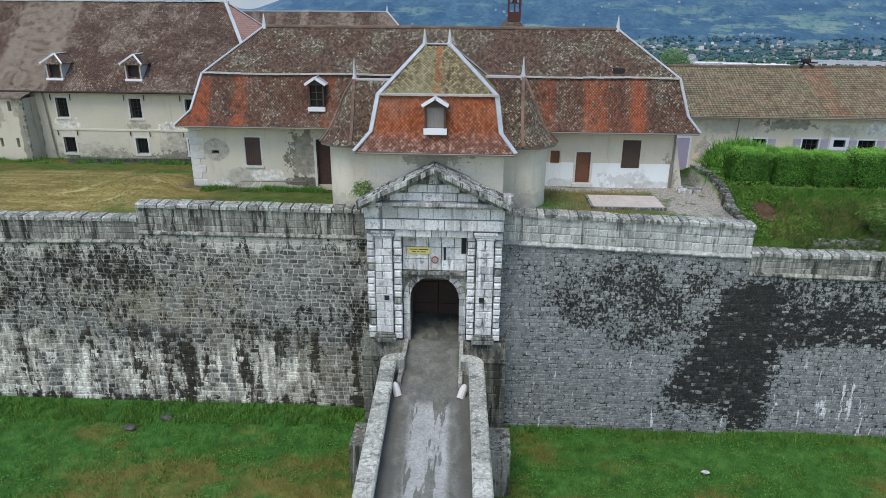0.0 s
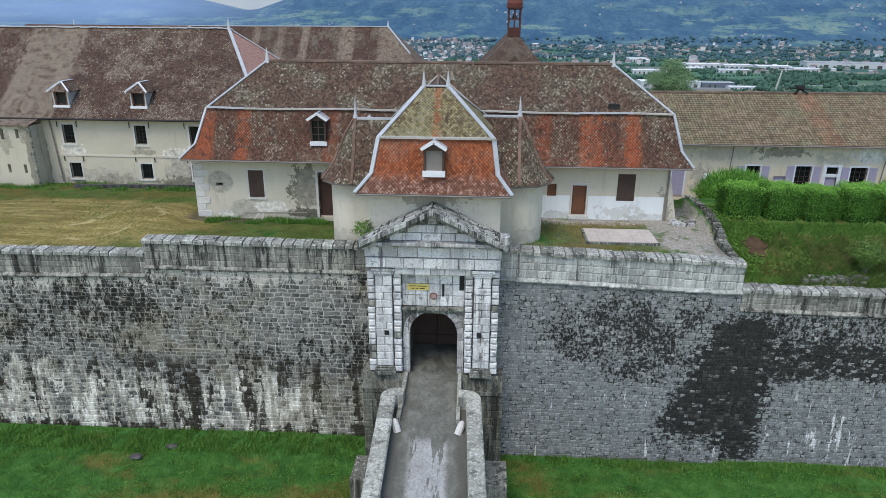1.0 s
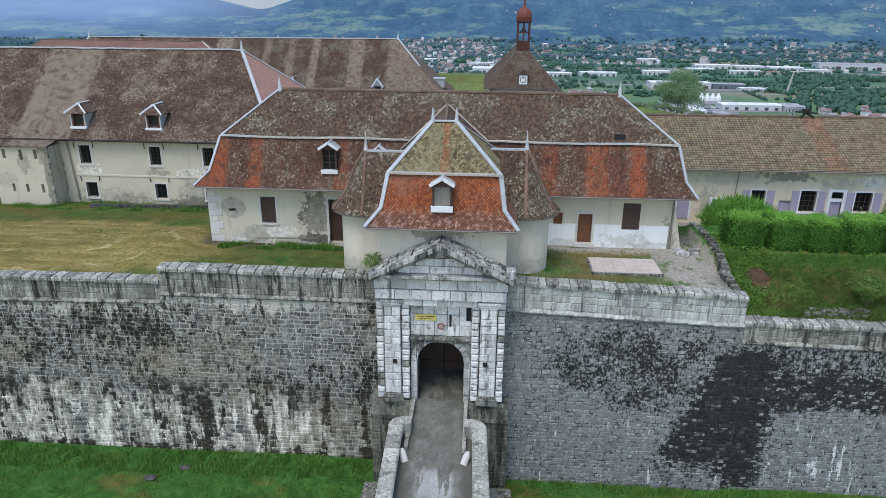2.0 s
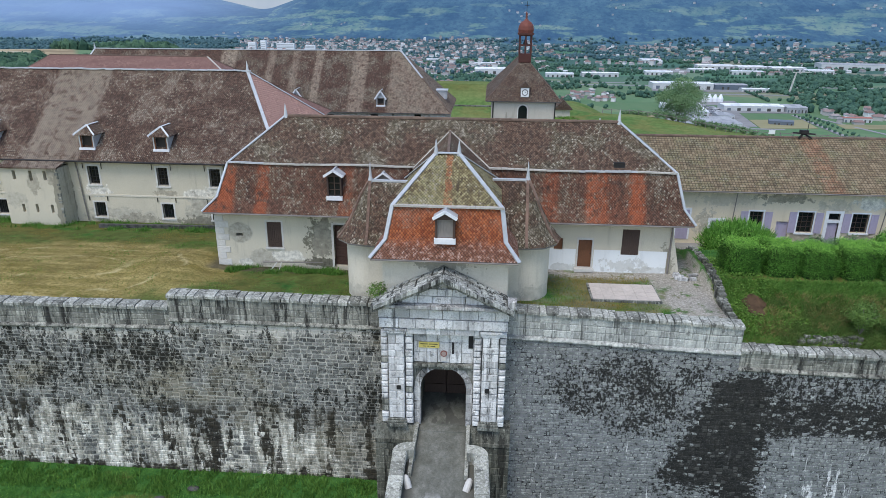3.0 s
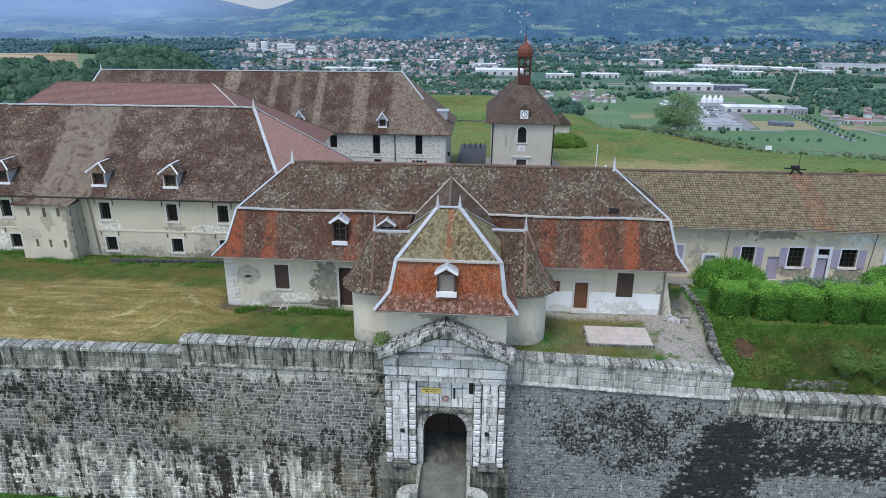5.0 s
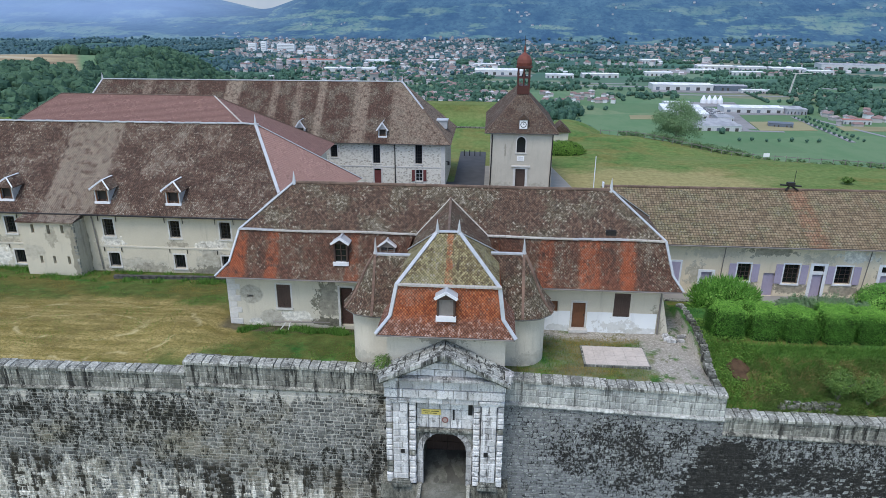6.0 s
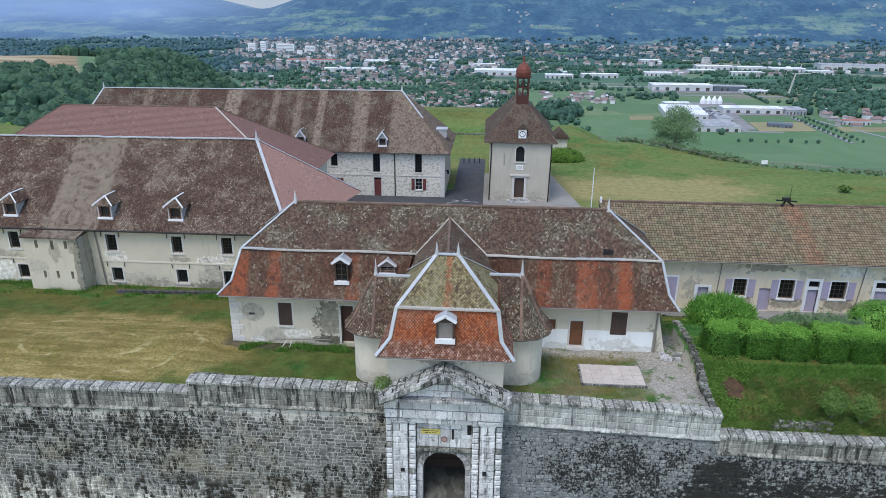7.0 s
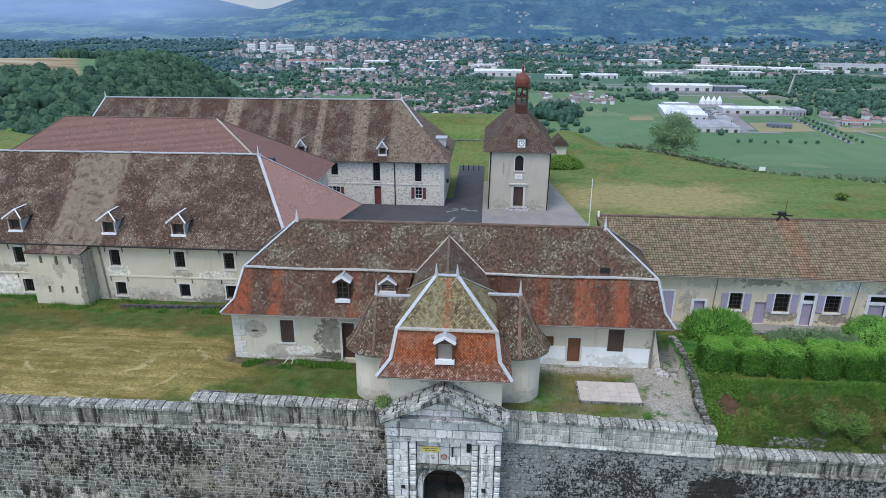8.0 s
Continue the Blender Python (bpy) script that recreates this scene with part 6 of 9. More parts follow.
pipe(main, (14.4, -0.1, 0.6), (14.4, -0.1, 4.1))
part("roof_vent", boxes((10.4, 11.1, 0.9, 1.3, 7.45, 7.85)), dark_metal, main, "small dark roof vent")
# loose pipe propped against the wall
hc = thing("hatch_cover", "dark square hatch cover set in the terrace grass", "hatch", (-16.0, -5.6, 0.4))
zh = height(-16.0, -5.6)
part("frame", boxes((-16.8, -15.2, -6.0, -5.2, zh - 0.2, zh + 0.08)), stone_dirty, hc)
part("plate", boxes((-16.65, -15.35, -5.9, -5.3, zh + 0.08, zh + 0.11)), joint_dark, hc, "dark iron plate")
lp = thing("propped_pipe", "long thin white pipe lying on short props against the wall", "pipe", (-11, -0.35, 0.2))
bm = bmesh.new()
rod(bm, (-13.2, -0.35, 0.55), (-9.0, -0.25, 0.62), 0.045, 0.045, 7)
part("pipe", bm, wood_grey, lp)
for xa, xb in ((-12.2, -12.9), (-11.9, -12.3)):
    bm = bmesh.new()
    rod(bm, (xa, -0.32, 0.57), (xb + 0.3, -0.65, 0.06), 0.04, 0.04, 7)
    part("prop", bm, white_stone_trim, lp)

# ---------------------------------------------------------------- gate pavilion with its two turrets
pav = thing("gate_pavilion", "rendered gate pavilion with an orange-red tiled mansard roof", "building", (0, -6, 0))
part("wall", boxes((-3.5, 3.5, -8.4, -0.02, 1.0, 4.66)), stucco_pale, pav, "pale smooth render")
E1, F1, B1, R1 = (-4.05, 4.05, -9.25, 0.6, 4.54), (-3.26, 3.30, -8.56, 0.6, 5.42), (-2.92, 3.05, -8.08, -2.5, 7.2), (-0.78, 0.54, -5.12, -5.12, 9.50)
bm = bmesh.new()
ring_roof(bm, E1, F1)
ring_roof(bm, F1, (B1[0], B1[1], B1[2], 0.6, B1[4]))
part("roof_lower", bm, tile_pav, pav, "steep orange-red tiled lower roof", recalc=False)
part("eaves_board", boxes((-4.0, 4.0, -9.2, -0.99, 4.40, 4.53)), wood_grey, pav)
bm = bmesh.new()
ring_roof(bm, B1, R1)
part("roof_upper", bm, tile_moss, pav, "mossy yellowish upper roof with one orange strip", recalc=False)
LA = (-0.45, 2.85, 9.32)
bm = bmesh.new()
face(bm, (-2.9, -4.2, 7.18), (-0.12, -4.9, 9.22), LA, (-2.68, 0.62, 7.27))
part("roof_link", bm, tile_brown, pav, "brown roof linking the pavilion to the house")
bm = bmesh.new()
face(bm, (-0.12, -4.9, 9.22), (2.95, -4.2, 7.18), (2.35, 0.62, 7.27), LA)
part("roof_link", bm, tile_brown, pav, "brown roof linking the pavilion to the house")
flashing(pav, [LA, (-2.68, 0.62, 7.27)], 0.09, 0.05, white_ridge, "valley_strip", 0.05)
flashing(pav, [LA, (2.35, 0.62, 7.27)], 0.09, 0.05, white_ridge, "valley_strip", 0.05)
flashing(pav, [(-0.12, -4.9, 9.22), LA], 0.16, 0.06, ridge_clay, "ridge_strip")
for k in (0, 1):
    flashing(pav, [(E1[k], E1[2], E1[4]), (F1[k], F1[2], F1[4]), (B1[k], B1[2], B1[4]), (R1[k], R1[2], R1[4])], 0.25)
    flashing(pav, [(R1[k], R1[2], R1[4]), (B1[k], B1[3], B1[4] + 0.1)], 0.14)
    finial(pav, (R1[k], R1[2], R1[4]), 0.8, 0.11)
flashing(pav, [(R1[0], R1[2], R1[4]), (R1[1], R1[2], R1[4])], 0.3)
x = B1[0] + 0.1
while x < B1[1] - 0.1:
    bm = bmesh.new()
    bar(bm, (x + 0.006, B1[2] - 0.03, B1[4] + 0.04), (x + 0.255, B1[2] - 0.03, B1[4] + 0.04 + random.uniform(-0.012, 0.012)), 0.26, 0.1)
    part("break_tile", bm, white_ridge, pav)
    x += 0.26
dormer(pav, 0.02, -8.92, 5.70, 1.06, 1.14, 0.9, zinc, "boards", 0.12, 0.3, 0.16, wood_dark, 0.3)
gutter(pav, (-4.0, -9.27, 4.47), (4.0, -9.27, 4.47), 0.035, wood_grey)


def stadium(cx, cy, r, xin, s, n=8):
    """Half a circle on the outer side, running straight in to the pavilion."""
    pts = [(xin, cy - r)]
    for k in range(n + 1):
        a = -math.pi / 2 + math.pi * k / n
        pts.append((cx + s * r * math.cos(a), cy + r * math.sin(a)))
    pts.append((xin, cy + r))
    return pts if s > 0 else pts[::-1]


for s, cx, cy, zr in ((-1, -4.8, -4.05, 7.5), (1, 4.58, -3.75, 7.7)):
    xin = s * 2.6
    bm = bmesh.new()
    body = stadium(cx, cy, 1.55, xin, s, 16)
    prism(bm, [(x, y, -0.5) for x, y in body], (0, 0, 4.9))
    tw = part("turret", bm, stucco_pale, pav, "round pale rendered turret with a flared roof")
    prof = ((2.2, 4.18), (1.78, 4.62), (1.42, 5.15), (1.0, 5.95), (0.62, 6.75), (0.10, zr))
    rings = [[(x, y, z) for x, y in stadium(cx, cy, r, s * 2.2 if z > 5 else xin, s, 6)] for r, z in prof]
    bm = bmesh.new()
    for a, b in zip(rings, rings[1:]):
        for k in range(len(a) - 1):
            face(bm, a[k], a[k + 1], b[k + 1], b[k])
    part("turret_roof", bm, tile_brown, tw, "flared dark brown tile roof", recalc=False)
    bm = bmesh.new()
    prism(bm, [(x, y, 4.06) for x, y in stadium(cx, cy, 2.14, xin, s, 6)], (0, 0, 0.1))
    part("turret_eave", bm, wood_grey, tw)
    bm = bmesh.new()
    bar(bm, (cx, cy, zr + 0.03), (s * 2.5, cy, zr + 0.03), 0.28, 0.1)
    part("turret_ridge", bm, zinc, tw, "pale zinc ridge strip")
    idx = (1, 3, 5, 7)
    for k in idx:
        for a, b in zip(rings, rings[1:]):
            bm = bmesh.new()
            bar(bm, Vector(a[k]) + Vector((0, 0, 0.03)), Vector(b[k]) + Vector((0, 0, 0.03)), 0.17, 0.10)
            part("hip_tile", bm, hip_clay, tw)
    bm = bmesh.new()
    rod(bm, (cx, cy, zr - 0.1), (cx, cy, zr + 0.25), 0.2, 0.1, 8)
    rod(bm, (cx, cy, zr + 0.25), (cx, cy, zr + 1.15), 0.1, 0.012, 8)
    part("finial", bm, zinc, tw, "pointed pale zinc finial")

# ---------------------------------------------------------------- barracks with the long brown roof
bar_b = thing("barracks", "long two-storey beige barracks with a brown tiled roof", "building", (-34, 15, -0.8))
up = [(x0, x0 + 0.95, 2.62, 4.2) for x0 in (-41.3, -32.1, -26.0, -21.4)]
lowr = [(x0, x0 + 0.98, -0.3, 1.0) for x0 in (-41.0, -32.0, -25.9, -21.5)]
bm = bmesh.new()
pierced(bm, -75, -16.5, -1.6, 4.85, 11.2, 11.7, up + lowr)
part("wall", bm, stucco_barracks, bar_b, "cracked beige render")
part("wall", boxes((-75, -16.5, 26.0, 26.5, -6, 4.85), (-75, -74.5, 11.7, 26, -6, 4.85), (-17.0, -16.5, 11.7, 26, -6, 4.85)), stucco_barracks, bar_b)
part("string_course", boxes((-75, -33.9, 11.15, 11.197, 1.58, 1.72), (-33.0, -16.5, 11.15, 11.197, 1.58, 1.72)), stucco_pale, bar_b)
for h in up:
    window_unit(bar_b, *h, 11.2, bars=(3, 5), frm=wood_grey, bar_mat=dark_metal, surround=white_stone_trim, grille=True, label="tall dark window behind an iron grille")
for h in lowr:
    window_unit(bar_b, *h, 11.2, bars=(3, 1), frm=wood_grey, bar_mat=dark_metal, surround=white_stone_trim, label="low dark window in a pale surround")
    for e in (-0.32, 1.3):
        bm = bmesh.new()
        bar(bm, (h[0] + e, 11.12, 1.15), (h[0] + e, 11.12, 1.55), 0.05, 0.05, (0, 1, 0))
        part("shutter_hook", bm, dark_metal, bar_b)
for h in up:
    for e in (-0.35, 1.3):
        bm = bmesh.new()
        bar(bm, (h[0] + e, 11.12, 4.0), (h[0] + e, 11.12, 4.5), 0.05, 0.05, (0, 1, 0))
        part("shutter_hook", bm, dark_metal, bar_b)
YE, ZE = 10.65, 4.8
RZ, RY = 11.55, 19.0
bm = bmesh.new()
face(bm, (-75.5, YE, ZE), (-15.0, YE, ZE), (-20.1, RY, RZ), (-75.5, RY - 1.4, RZ))
part("roof_front", bm, tile_barrack, bar_b, "brown lichened tiles with one paler strip", recalc=False)
bm = bmesh.new()
face(bm, (-15.0, YE, ZE), (-11.6, 27.0, ZE - 0.4), (-20.1, RY, RZ))
face(bm, (-11.6, 27.0, ZE - 0.4), (-75.5, 27.0, ZE), (-75.5, RY - 1.4, RZ), (-20.1, RY, RZ))
part("roof_back", bm, tile_pink, bar_b, "plain terracotta end and rear slopes", recalc=False)
part("eaves_board", boxes((-75.4, -16.0, 10.7, 11.25, 4.66, 4.78)), wood_grey, bar_b)
flashing(bar_b, [(-20.1, RY, RZ), (-15.0, YE, ZE)], 0.28)
flashing(bar_b, [(-20.1, RY, RZ), (-11.6, 27.0, ZE - 0.4)], 0.3, 0.08, white_paint)
finial(bar_b, (-20.1, RY, RZ), 0.9, 0.12)
x = -75.0
while x < -20.3:
    bm = bmesh.new()
    yr = RY - 1.4 * (-20.1 - x) / 55.4
    bar(bm, (x + 0.01, yr, RZ + random.uniform(0.0, 0.07)), (x + 0.79, yr, RZ + random.uniform(0.0, 0.07)), random.uniform(0.26, 0.32), 0.1)
    part("ridge_cap", bm, zinc, bar_b)
    x += 0.8
gutter(bar_b, (-75, 10.6, 4.72), (-16.2, 10.6, 4.72))
for x in (-40.9, -32.0, -25.5):
    dormer(bar_b, x, 11.6, 5.70, 1.30, 1.28, 1.5, tile_barrack, "open", 0.26, 0.40, 0.18, zinc, 0.18, 0.7, wood_door)
pipe(bar_b, (-33.0, 11.05, 4.6), (-32.7, 11.05, -0.6))
# latrine tower built against the front
slits = [(-37.7, -37.42, 3.3, 4.08), (-36.25, -35.97, 3.2, 4.08), (-35.0, -34.72, 3.3, 4.08), (-37.4, -37.15, 0.45, 1.17), (-36.2, -35.95, 0.45, 1.17), (-34.85, -34.6, 0.42, 1.17)]
bm = bmesh.new()
pierced(bm, -38.7, -33.8, -1.5, 4.3, 9.5, 9.9, slits)
bmesh.ops.remove_doubles(bm, verts=bm.verts[:], dist=0.0005)
lt = part("annex", bm, stucco_barracks, bar_b, "projecting stair tower with narrow slits", recalc=False)
part("annex_wall", boxes((-38.7, -38.3, 9.9, 11.2, -1.5, 4.3), (-34.2, -33.8, 9.9, 11.2, -1.5, 4.3)), stucco_barracks, lt)
part("annex_back", boxes((-38.3, -34.2, 9.95, 10.0, -1.5, 4.3)), interior_shade, lt)
part("annex_flank", boxes((-33.797, -33.75, 9.55, 11.2, -1.5, 4.3)), flank_render, lt, "dark stained render on the flank")
for k in range(19):
    if random.random() < 0.35:
        continue
    bm = bmesh.new()
    w = random.uniform(0.06, 0.3)
    chamfer_box(bm, -33.8 - w, -33.74, 9.48, 9.6, -1.4 + k * 0.3, -1.14 + k * 0.3 + random.uniform(-0.06, 0.03), 0.03, 0.012)
    part("corner_stone", bm, stone_dirty, lt, "bare stone where the render has fallen")
bm = bmesh.new()
prism(bm, [(-38.9, 9.25, 4.3), (-38.9, 11.2, 4.72), (-38.9, 11.2, 4.82), (-38.9, 9.25, 4.42)], (5.3, 0, 0))
part("annex_roof", bm, tile_barrack, lt)

# ---------------------------------------------------------------- terracotta-roofed wing behind
wing = thing("rear_wing", "rear barracks wing with a plain terracotta hipped roof", "building", (-44, 44, -5.4))
part("wall", boxes((-64.5, -21.5, 33.5, 51.5, -6, 3.0)), stucco_pale, wing)
bm = bmesh.new()
ring_roof(bm, (-65.5, -20.4, 32.3, 52.5, 3.0), (-54.2, -33.6, 42.3, 42.5, 10.95))
part("roof", bm, tile_plain, wing, "smooth terracotta tiled hipped roof", recalc=False)
flashing(wing, [(-54.2, 42.4, 10.95), (-33.6, 42.4, 10.95)], 0.3, 0.1, ridge_clay)
flashing(wing, [(-33.6, 42.4, 10.95), (-20.4, 32.3, 3.0)], 0.2, 0.08, white_ridge)
flashing(wing, [(-33.6, 42.4, 10.95), (-20.4, 52.5, 3.0)], 0.24, 0.08, ridge_clay)
flashing(wing, [(-54.2, 42.4, 10.95), (-65.5, 32.3, 3.0)], 0.24, 0.08, ridge_clay)
part("roof_window", boxes((-26.6, -25.0, 37.3, 38.9, 6.2, 6.7)), dark_metal, wing, "low dark roof window")

# ---------------------------------------------------------------- rubble-stone barracks across the yard
b3 = thing("stone_barracks", "two-storey pale rubble barracks with a striped brown roof", "building", (-33, 67, -5.6))
ups = [(-22.85, -21.75, -0.6, 1.35), (-16.1, -14.95, -1.45, 1.5), (-9.4, -8.3, -1.4, 1.6)]
lows = [(-22.8, -21.55, -3.95, -2.5), (-15.95, -14.85, -5.4, -2.3), (-9.35, -8.25, -4.2, -2.35)]
bm = bmesh.new()
pierced(bm, -61.5, -4.7, -6.2, 1.95, 59.5, 60.1, ups + lows)
part("wall", bm, rubble_wall, b3, "pale rubble masonry")
part("wall", boxes((-61.5, -61, 60.1, 75, -6.2, 1.95), (-5.2, -4.7, 60.1, 75, -6.2, 1.95), (-61, -5.2, 74.5, 75, -6.2, 1.95)), rubble_wall, b3)
part("string_course", boxes((-61.5, -4.7, 59.44, 59.497, -2.0, -1.85)), white_stone_trim, b3)
part("quoin_strip", boxes((-5.35, -4.68, 59.46, 59.497, -5.6, -2.0), (-5.35, -4.68, 59.46, 59.497, -1.85, 1.9)), white_stone_trim, b3)
for h in ups:
    window_unit(b3, *h, 59.5, bars=(3, 6), frm=wood_grey, bar_mat=dark_metal, surround=white_stone_trim, grille=True, label="tall window with iron grille")
for h in (lows[0], lows[2]):
    window_unit(b3, *h, 59.5, bars=(2, 3), frm=white_paint, surround=white_stone_trim, label="window between open dull red shutters")
    for xa in (h[0] - 0.62, h[1] + 0.12):
        plank_leaf(b3, xa, xa + 0.5, h[2], h[3], 59.42, red_paint, n=3, battens=False, label="open dull red shutter")
plank_leaf(b3, -15.95, -14.85, -5.4, -2.6, 59.6, red_paint, "door", 4, label="dull red arched door")
part("surround", boxes((-16.15, -15.95, 59.45, 59.6, -5.5, -2.1), (-14.85, -14.65, 59.45, 59.6, -5.5, -2.1), (-15.95, -14.85, 59.45, 59.6, -2.3, -2.1)), white_stone_trim, b3)
pipe(b3, (-12.6, 59.4, 1.7), (-12.6, 59.4, -5.3), 0.08, dark_metal)
bm = bmesh.new()
face(bm, (-66.0, 58.75, 1.85), (-3.75, 58.75, 1.85), (-12.3, 67.3, 10.35), (-62.9, 67.3, 10.1))
face(bm, (-3.75, 58.75, 1.85), (-3.75, 75.8, 1.85), (-12.3, 67.3, 10.35))
face(bm, (-3.75, 75.8, 1.85), (-66.0, 75.8, 1.85), (-62.9, 67.3, 10.1), (-12.3, 67.3, 10.35))
face(bm, (-66.0, 75.8, 1.85), (-66.0, 58.75, 1.85), (-62.9, 67.3, 10.1))
part("roof", bm, tile_b3, b3, "brown tiled roof with paler vertical strips", recalc=False)
part("eaves_board", boxes((-62, -3.9, 58.85, 75.5, 1.72, 1.83)), wood_grey, b3)
flashing(b3, [(-62.9, 67.3, 10.1), (-12.3, 67.3, 10.35)], 0.35, 0.12, zinc)
flashing(b3, [(-12.3, 67.3, 10.35), (-8.5, 63.5, 6.55)], 0.32)
flashing(b3, [(-8.5, 63.5, 6.55), (-3.75, 58.75, 1.85)], 0.2, 0.08, ridge_clay)
flashing(b3, [(-62.9, 67.3, 10.1), (-66.0, 58.75, 1.85)], 0.3)
finial(b3, (-12.3, 67.3, 10.35), 1.0, 0.15)
finial(b3, (-62.9, 67.3, 10.1), 1.0, 0.15)
for x in (-27.5, -14.5):
    dormer(b3, x, 59.6, 2.85, 1.3, 1.2, 1.6, tile_b3, "open", 0.25, 0.7, 0.2, zinc)
sk = part("skylight_box", boxes((-6.4, -4.8, 65.0, 67.0, 3.2, 4.5)), zinc, b3, "grey sheet-metal roof dormer")
part("skylight_cap", boxes((-6.55, -4.65, 64.85, 67.1, 4.5, 4.62)), zinc, sk, "pale flat cap")

# ---------------------------------------------------------------- chapel
ch = thing("chapel", "square rendered chapel with a brown pyramid roof and red belfry", "chapel", (7, 66, -5.4))
bm = bmesh.new()
pierced(bm, 2.3, 11.8, -5.8, 4.1, 58.5, 59.0, [(6.35, 7.65, 1.0, 2.75), (6.3, 7.8, -4.75, -1.55)])
part("wall", bm, stucco_chapel, ch, "pale beige render")
part("wall", boxes((2.3, 2.8, 59, 78, -5.8, 4.1), (11.3, 11.8, 59, 78, -5.8, 4.1), (2.8, 11.3, 77.5, 78, -5.8, 4.1), (6.0, 8.2, 59.02, 59.1, 0.6, 3.6), (6.0, 8.2, 59.02, 59.1, -5, -1.2)), stucco_chapel, ch)
bm = bmesh.new()
prism(bm, [(6.35, 58.49, 1.0), (7.65, 58.49, 1.0)] + [(7.0 + 0.65 * math.cos(a), 58.49, 2.72 + 0.65 * math.sin(a)) for a in [math.pi * k / 10 for k in range(11)]], (0, 0.06, 0))
part("window", bm, glass_dark, ch, "tall round-headed dark window")
bm = bmesh.new()
for k in range(12):
    a0, a1 = math.pi * k / 12, math.pi * (k + 1) / 12
    prism(bm, [(7 + r * math.cos(a), 58.46, 2.72 + r * math.sin(a)) for r, a in ((0.66, a0), (0.82, a0), (0.82, a1), (0.66, a1))], (0, 0.04, 0))
box(bm, 6.18, 6.34, 58.46, 58.5, 0.95, 2.72)
box(bm, 7.66, 7.82, 58.46, 58.5, 0.95, 2.72)
part("surround", bm, white_stone_trim, ch)
part("window_sill", boxes((6.1, 7.9, 58.38, 58.55, 0.8, 0.95)), white_stone_trim, ch)
part("plaque", boxes((6.45, 7.55, 58.44, 58.49, -0.35, 0.45)), white_sign, ch, "white stone plaque")
part("plaque_lettering", boxes(*[(6.6, 7.4, 58.434, 58.438, z, z + 0.05) for z in (-0.2, -0.05, 0.1, 0.25)]), wood_grey, ch, "faint bars of lettering")
plank_leaf(ch, 6.3, 7.8, -4.75, -1.6, 58.7, wood_dark, "door", 6, label="tall brown plank door")
part("door_surround", boxes((5.95, 6.3, 58.42, 58.7, -5.3, -1.45), (7.8, 8.15, 58.42, 58.7, -5.3, -1.45), (6.3, 7.8, 58.42, 58.7, -1.6, -1.3)), white_stone_trim, ch)
part("door_cornice", boxes((5.6, 8.5, 58.25, 58.6, -1.28, -1.05)), white_stone_trim, ch)
part("door_step", boxes((5.2, 8.9, 57.4, 58.5, -5.5, -5.05), (5.6, 8.5, 57.7, 58.5, -5.05, -4.8)), stone_mid, ch)
pipe(ch, (2.6, 58.4, 4.0), (2.4, 58.4, -5.3), 0.09, dark_metal)
pipe(ch, (11.75, 58.4, 4.0), (11.6, 58.4, -5.3), 0.09, dark_metal)
bm = bmesh.new()
AP = (7.15, 63.6, 10.0)
face(bm, (1.4, 57.9, 4.0), (12.6, 57.9, 4.0), AP)
face(bm, (12.6, 57.9, 4.0), (12.6, 78.6, 4.0), (7.1, 73.0, 10.0), AP)
face(bm, (1.4, 78.6, 4.0), (1.4, 57.9, 4.0), AP, (7.1, 73.0, 10.0))
face(bm, (12.6, 78.6, 4.0), (1.4, 78.6, 4.0), (7.1, 73.0, 10.0))
part("roof", bm, tile_chapel, ch, "brown tiled hipped roof", recalc=False)
part("eaves_board", boxes((1.5, 12.5, 58.0, 78.5, 3.86, 3.98)), wood_grey, ch)
for s in (1.4, 12.6):
    flashing(ch, [(s, 57.9, 4.0), AP], 0.16, 0.06, ridge_clay)
ck = part("clock_dormer", boxes((6.55, 7.85, 58.4, 61.2, 4.55, 6.1)), wood_grey, ch, "small dormer holding a white clock")
part("clock_face", boxes((6.62, 7.78, 58.34, 58.397, 4.65, 5.9)), white_sign, ck, "square white clock face")
bm = bmesh.new()
for k in range(24):
    a0, a1 = 2 * math.pi * k / 24, 2 * math.pi * (k + 1) / 24
    prism(bm, [(7.2 + r * math.cos(a), 58.32, 5.27 + r * math.sin(a)) for r, a in ((0.36, a0), (0.46, a0), (0.46, a1), (0.36, a1))], (0, 0.02, 0))
part("clock_ring", bm, black_paint, ck)
part("clock_hand", boxes((7.18, 7.22, 58.322, 58.337, 5.27, 5.58), (7.2, 7.42, 58.322, 58.337, 5.25, 5.29)), black_paint, ck)
bm = bmesh.new()
prism(bm, [(6.4, 58.2, 6.0), (8.0, 58.2, 6.0), (7.2, 58.2, 6.75)], (0, 2.6, 0))
part("clock_roof", bm, tile_chapel, ck)
bf = part("belfry", boxes((6.2, 8.1, 62.7, 64.5, 9.2, 10.5)), red_lead, ch, "rust-red metal belfry with a domed cap")
for x in (6.3, 7.15, 8.0):
    for y in (62.8, 64.4):
        if x != 7.15 or y < 63:
            part("belfry_post", boxes((x - 0.12, x + 0.12, y - 0.12, y + 0.12, 10.5, 13.2)), red_lead, bf)
for z in (11.6, 13.0):
    part("belfry_rail", boxes((6.15, 8.15, 62.66, 62.9, z, z + 0.18), (6.15, 8.15, 64.3, 64.54, z, z + 0.18), (6.15, 6.4, 62.9, 64.3, z, z + 0.18), (7.9, 8.15, 62.9, 64.3, z, z + 0.18)), red_lead, bf)
bm = bmesh.new()
rod(bm, (7.15, 63.6, 11.7), (7.15, 63.6, 12.1), 0.42, 0.3, 12)
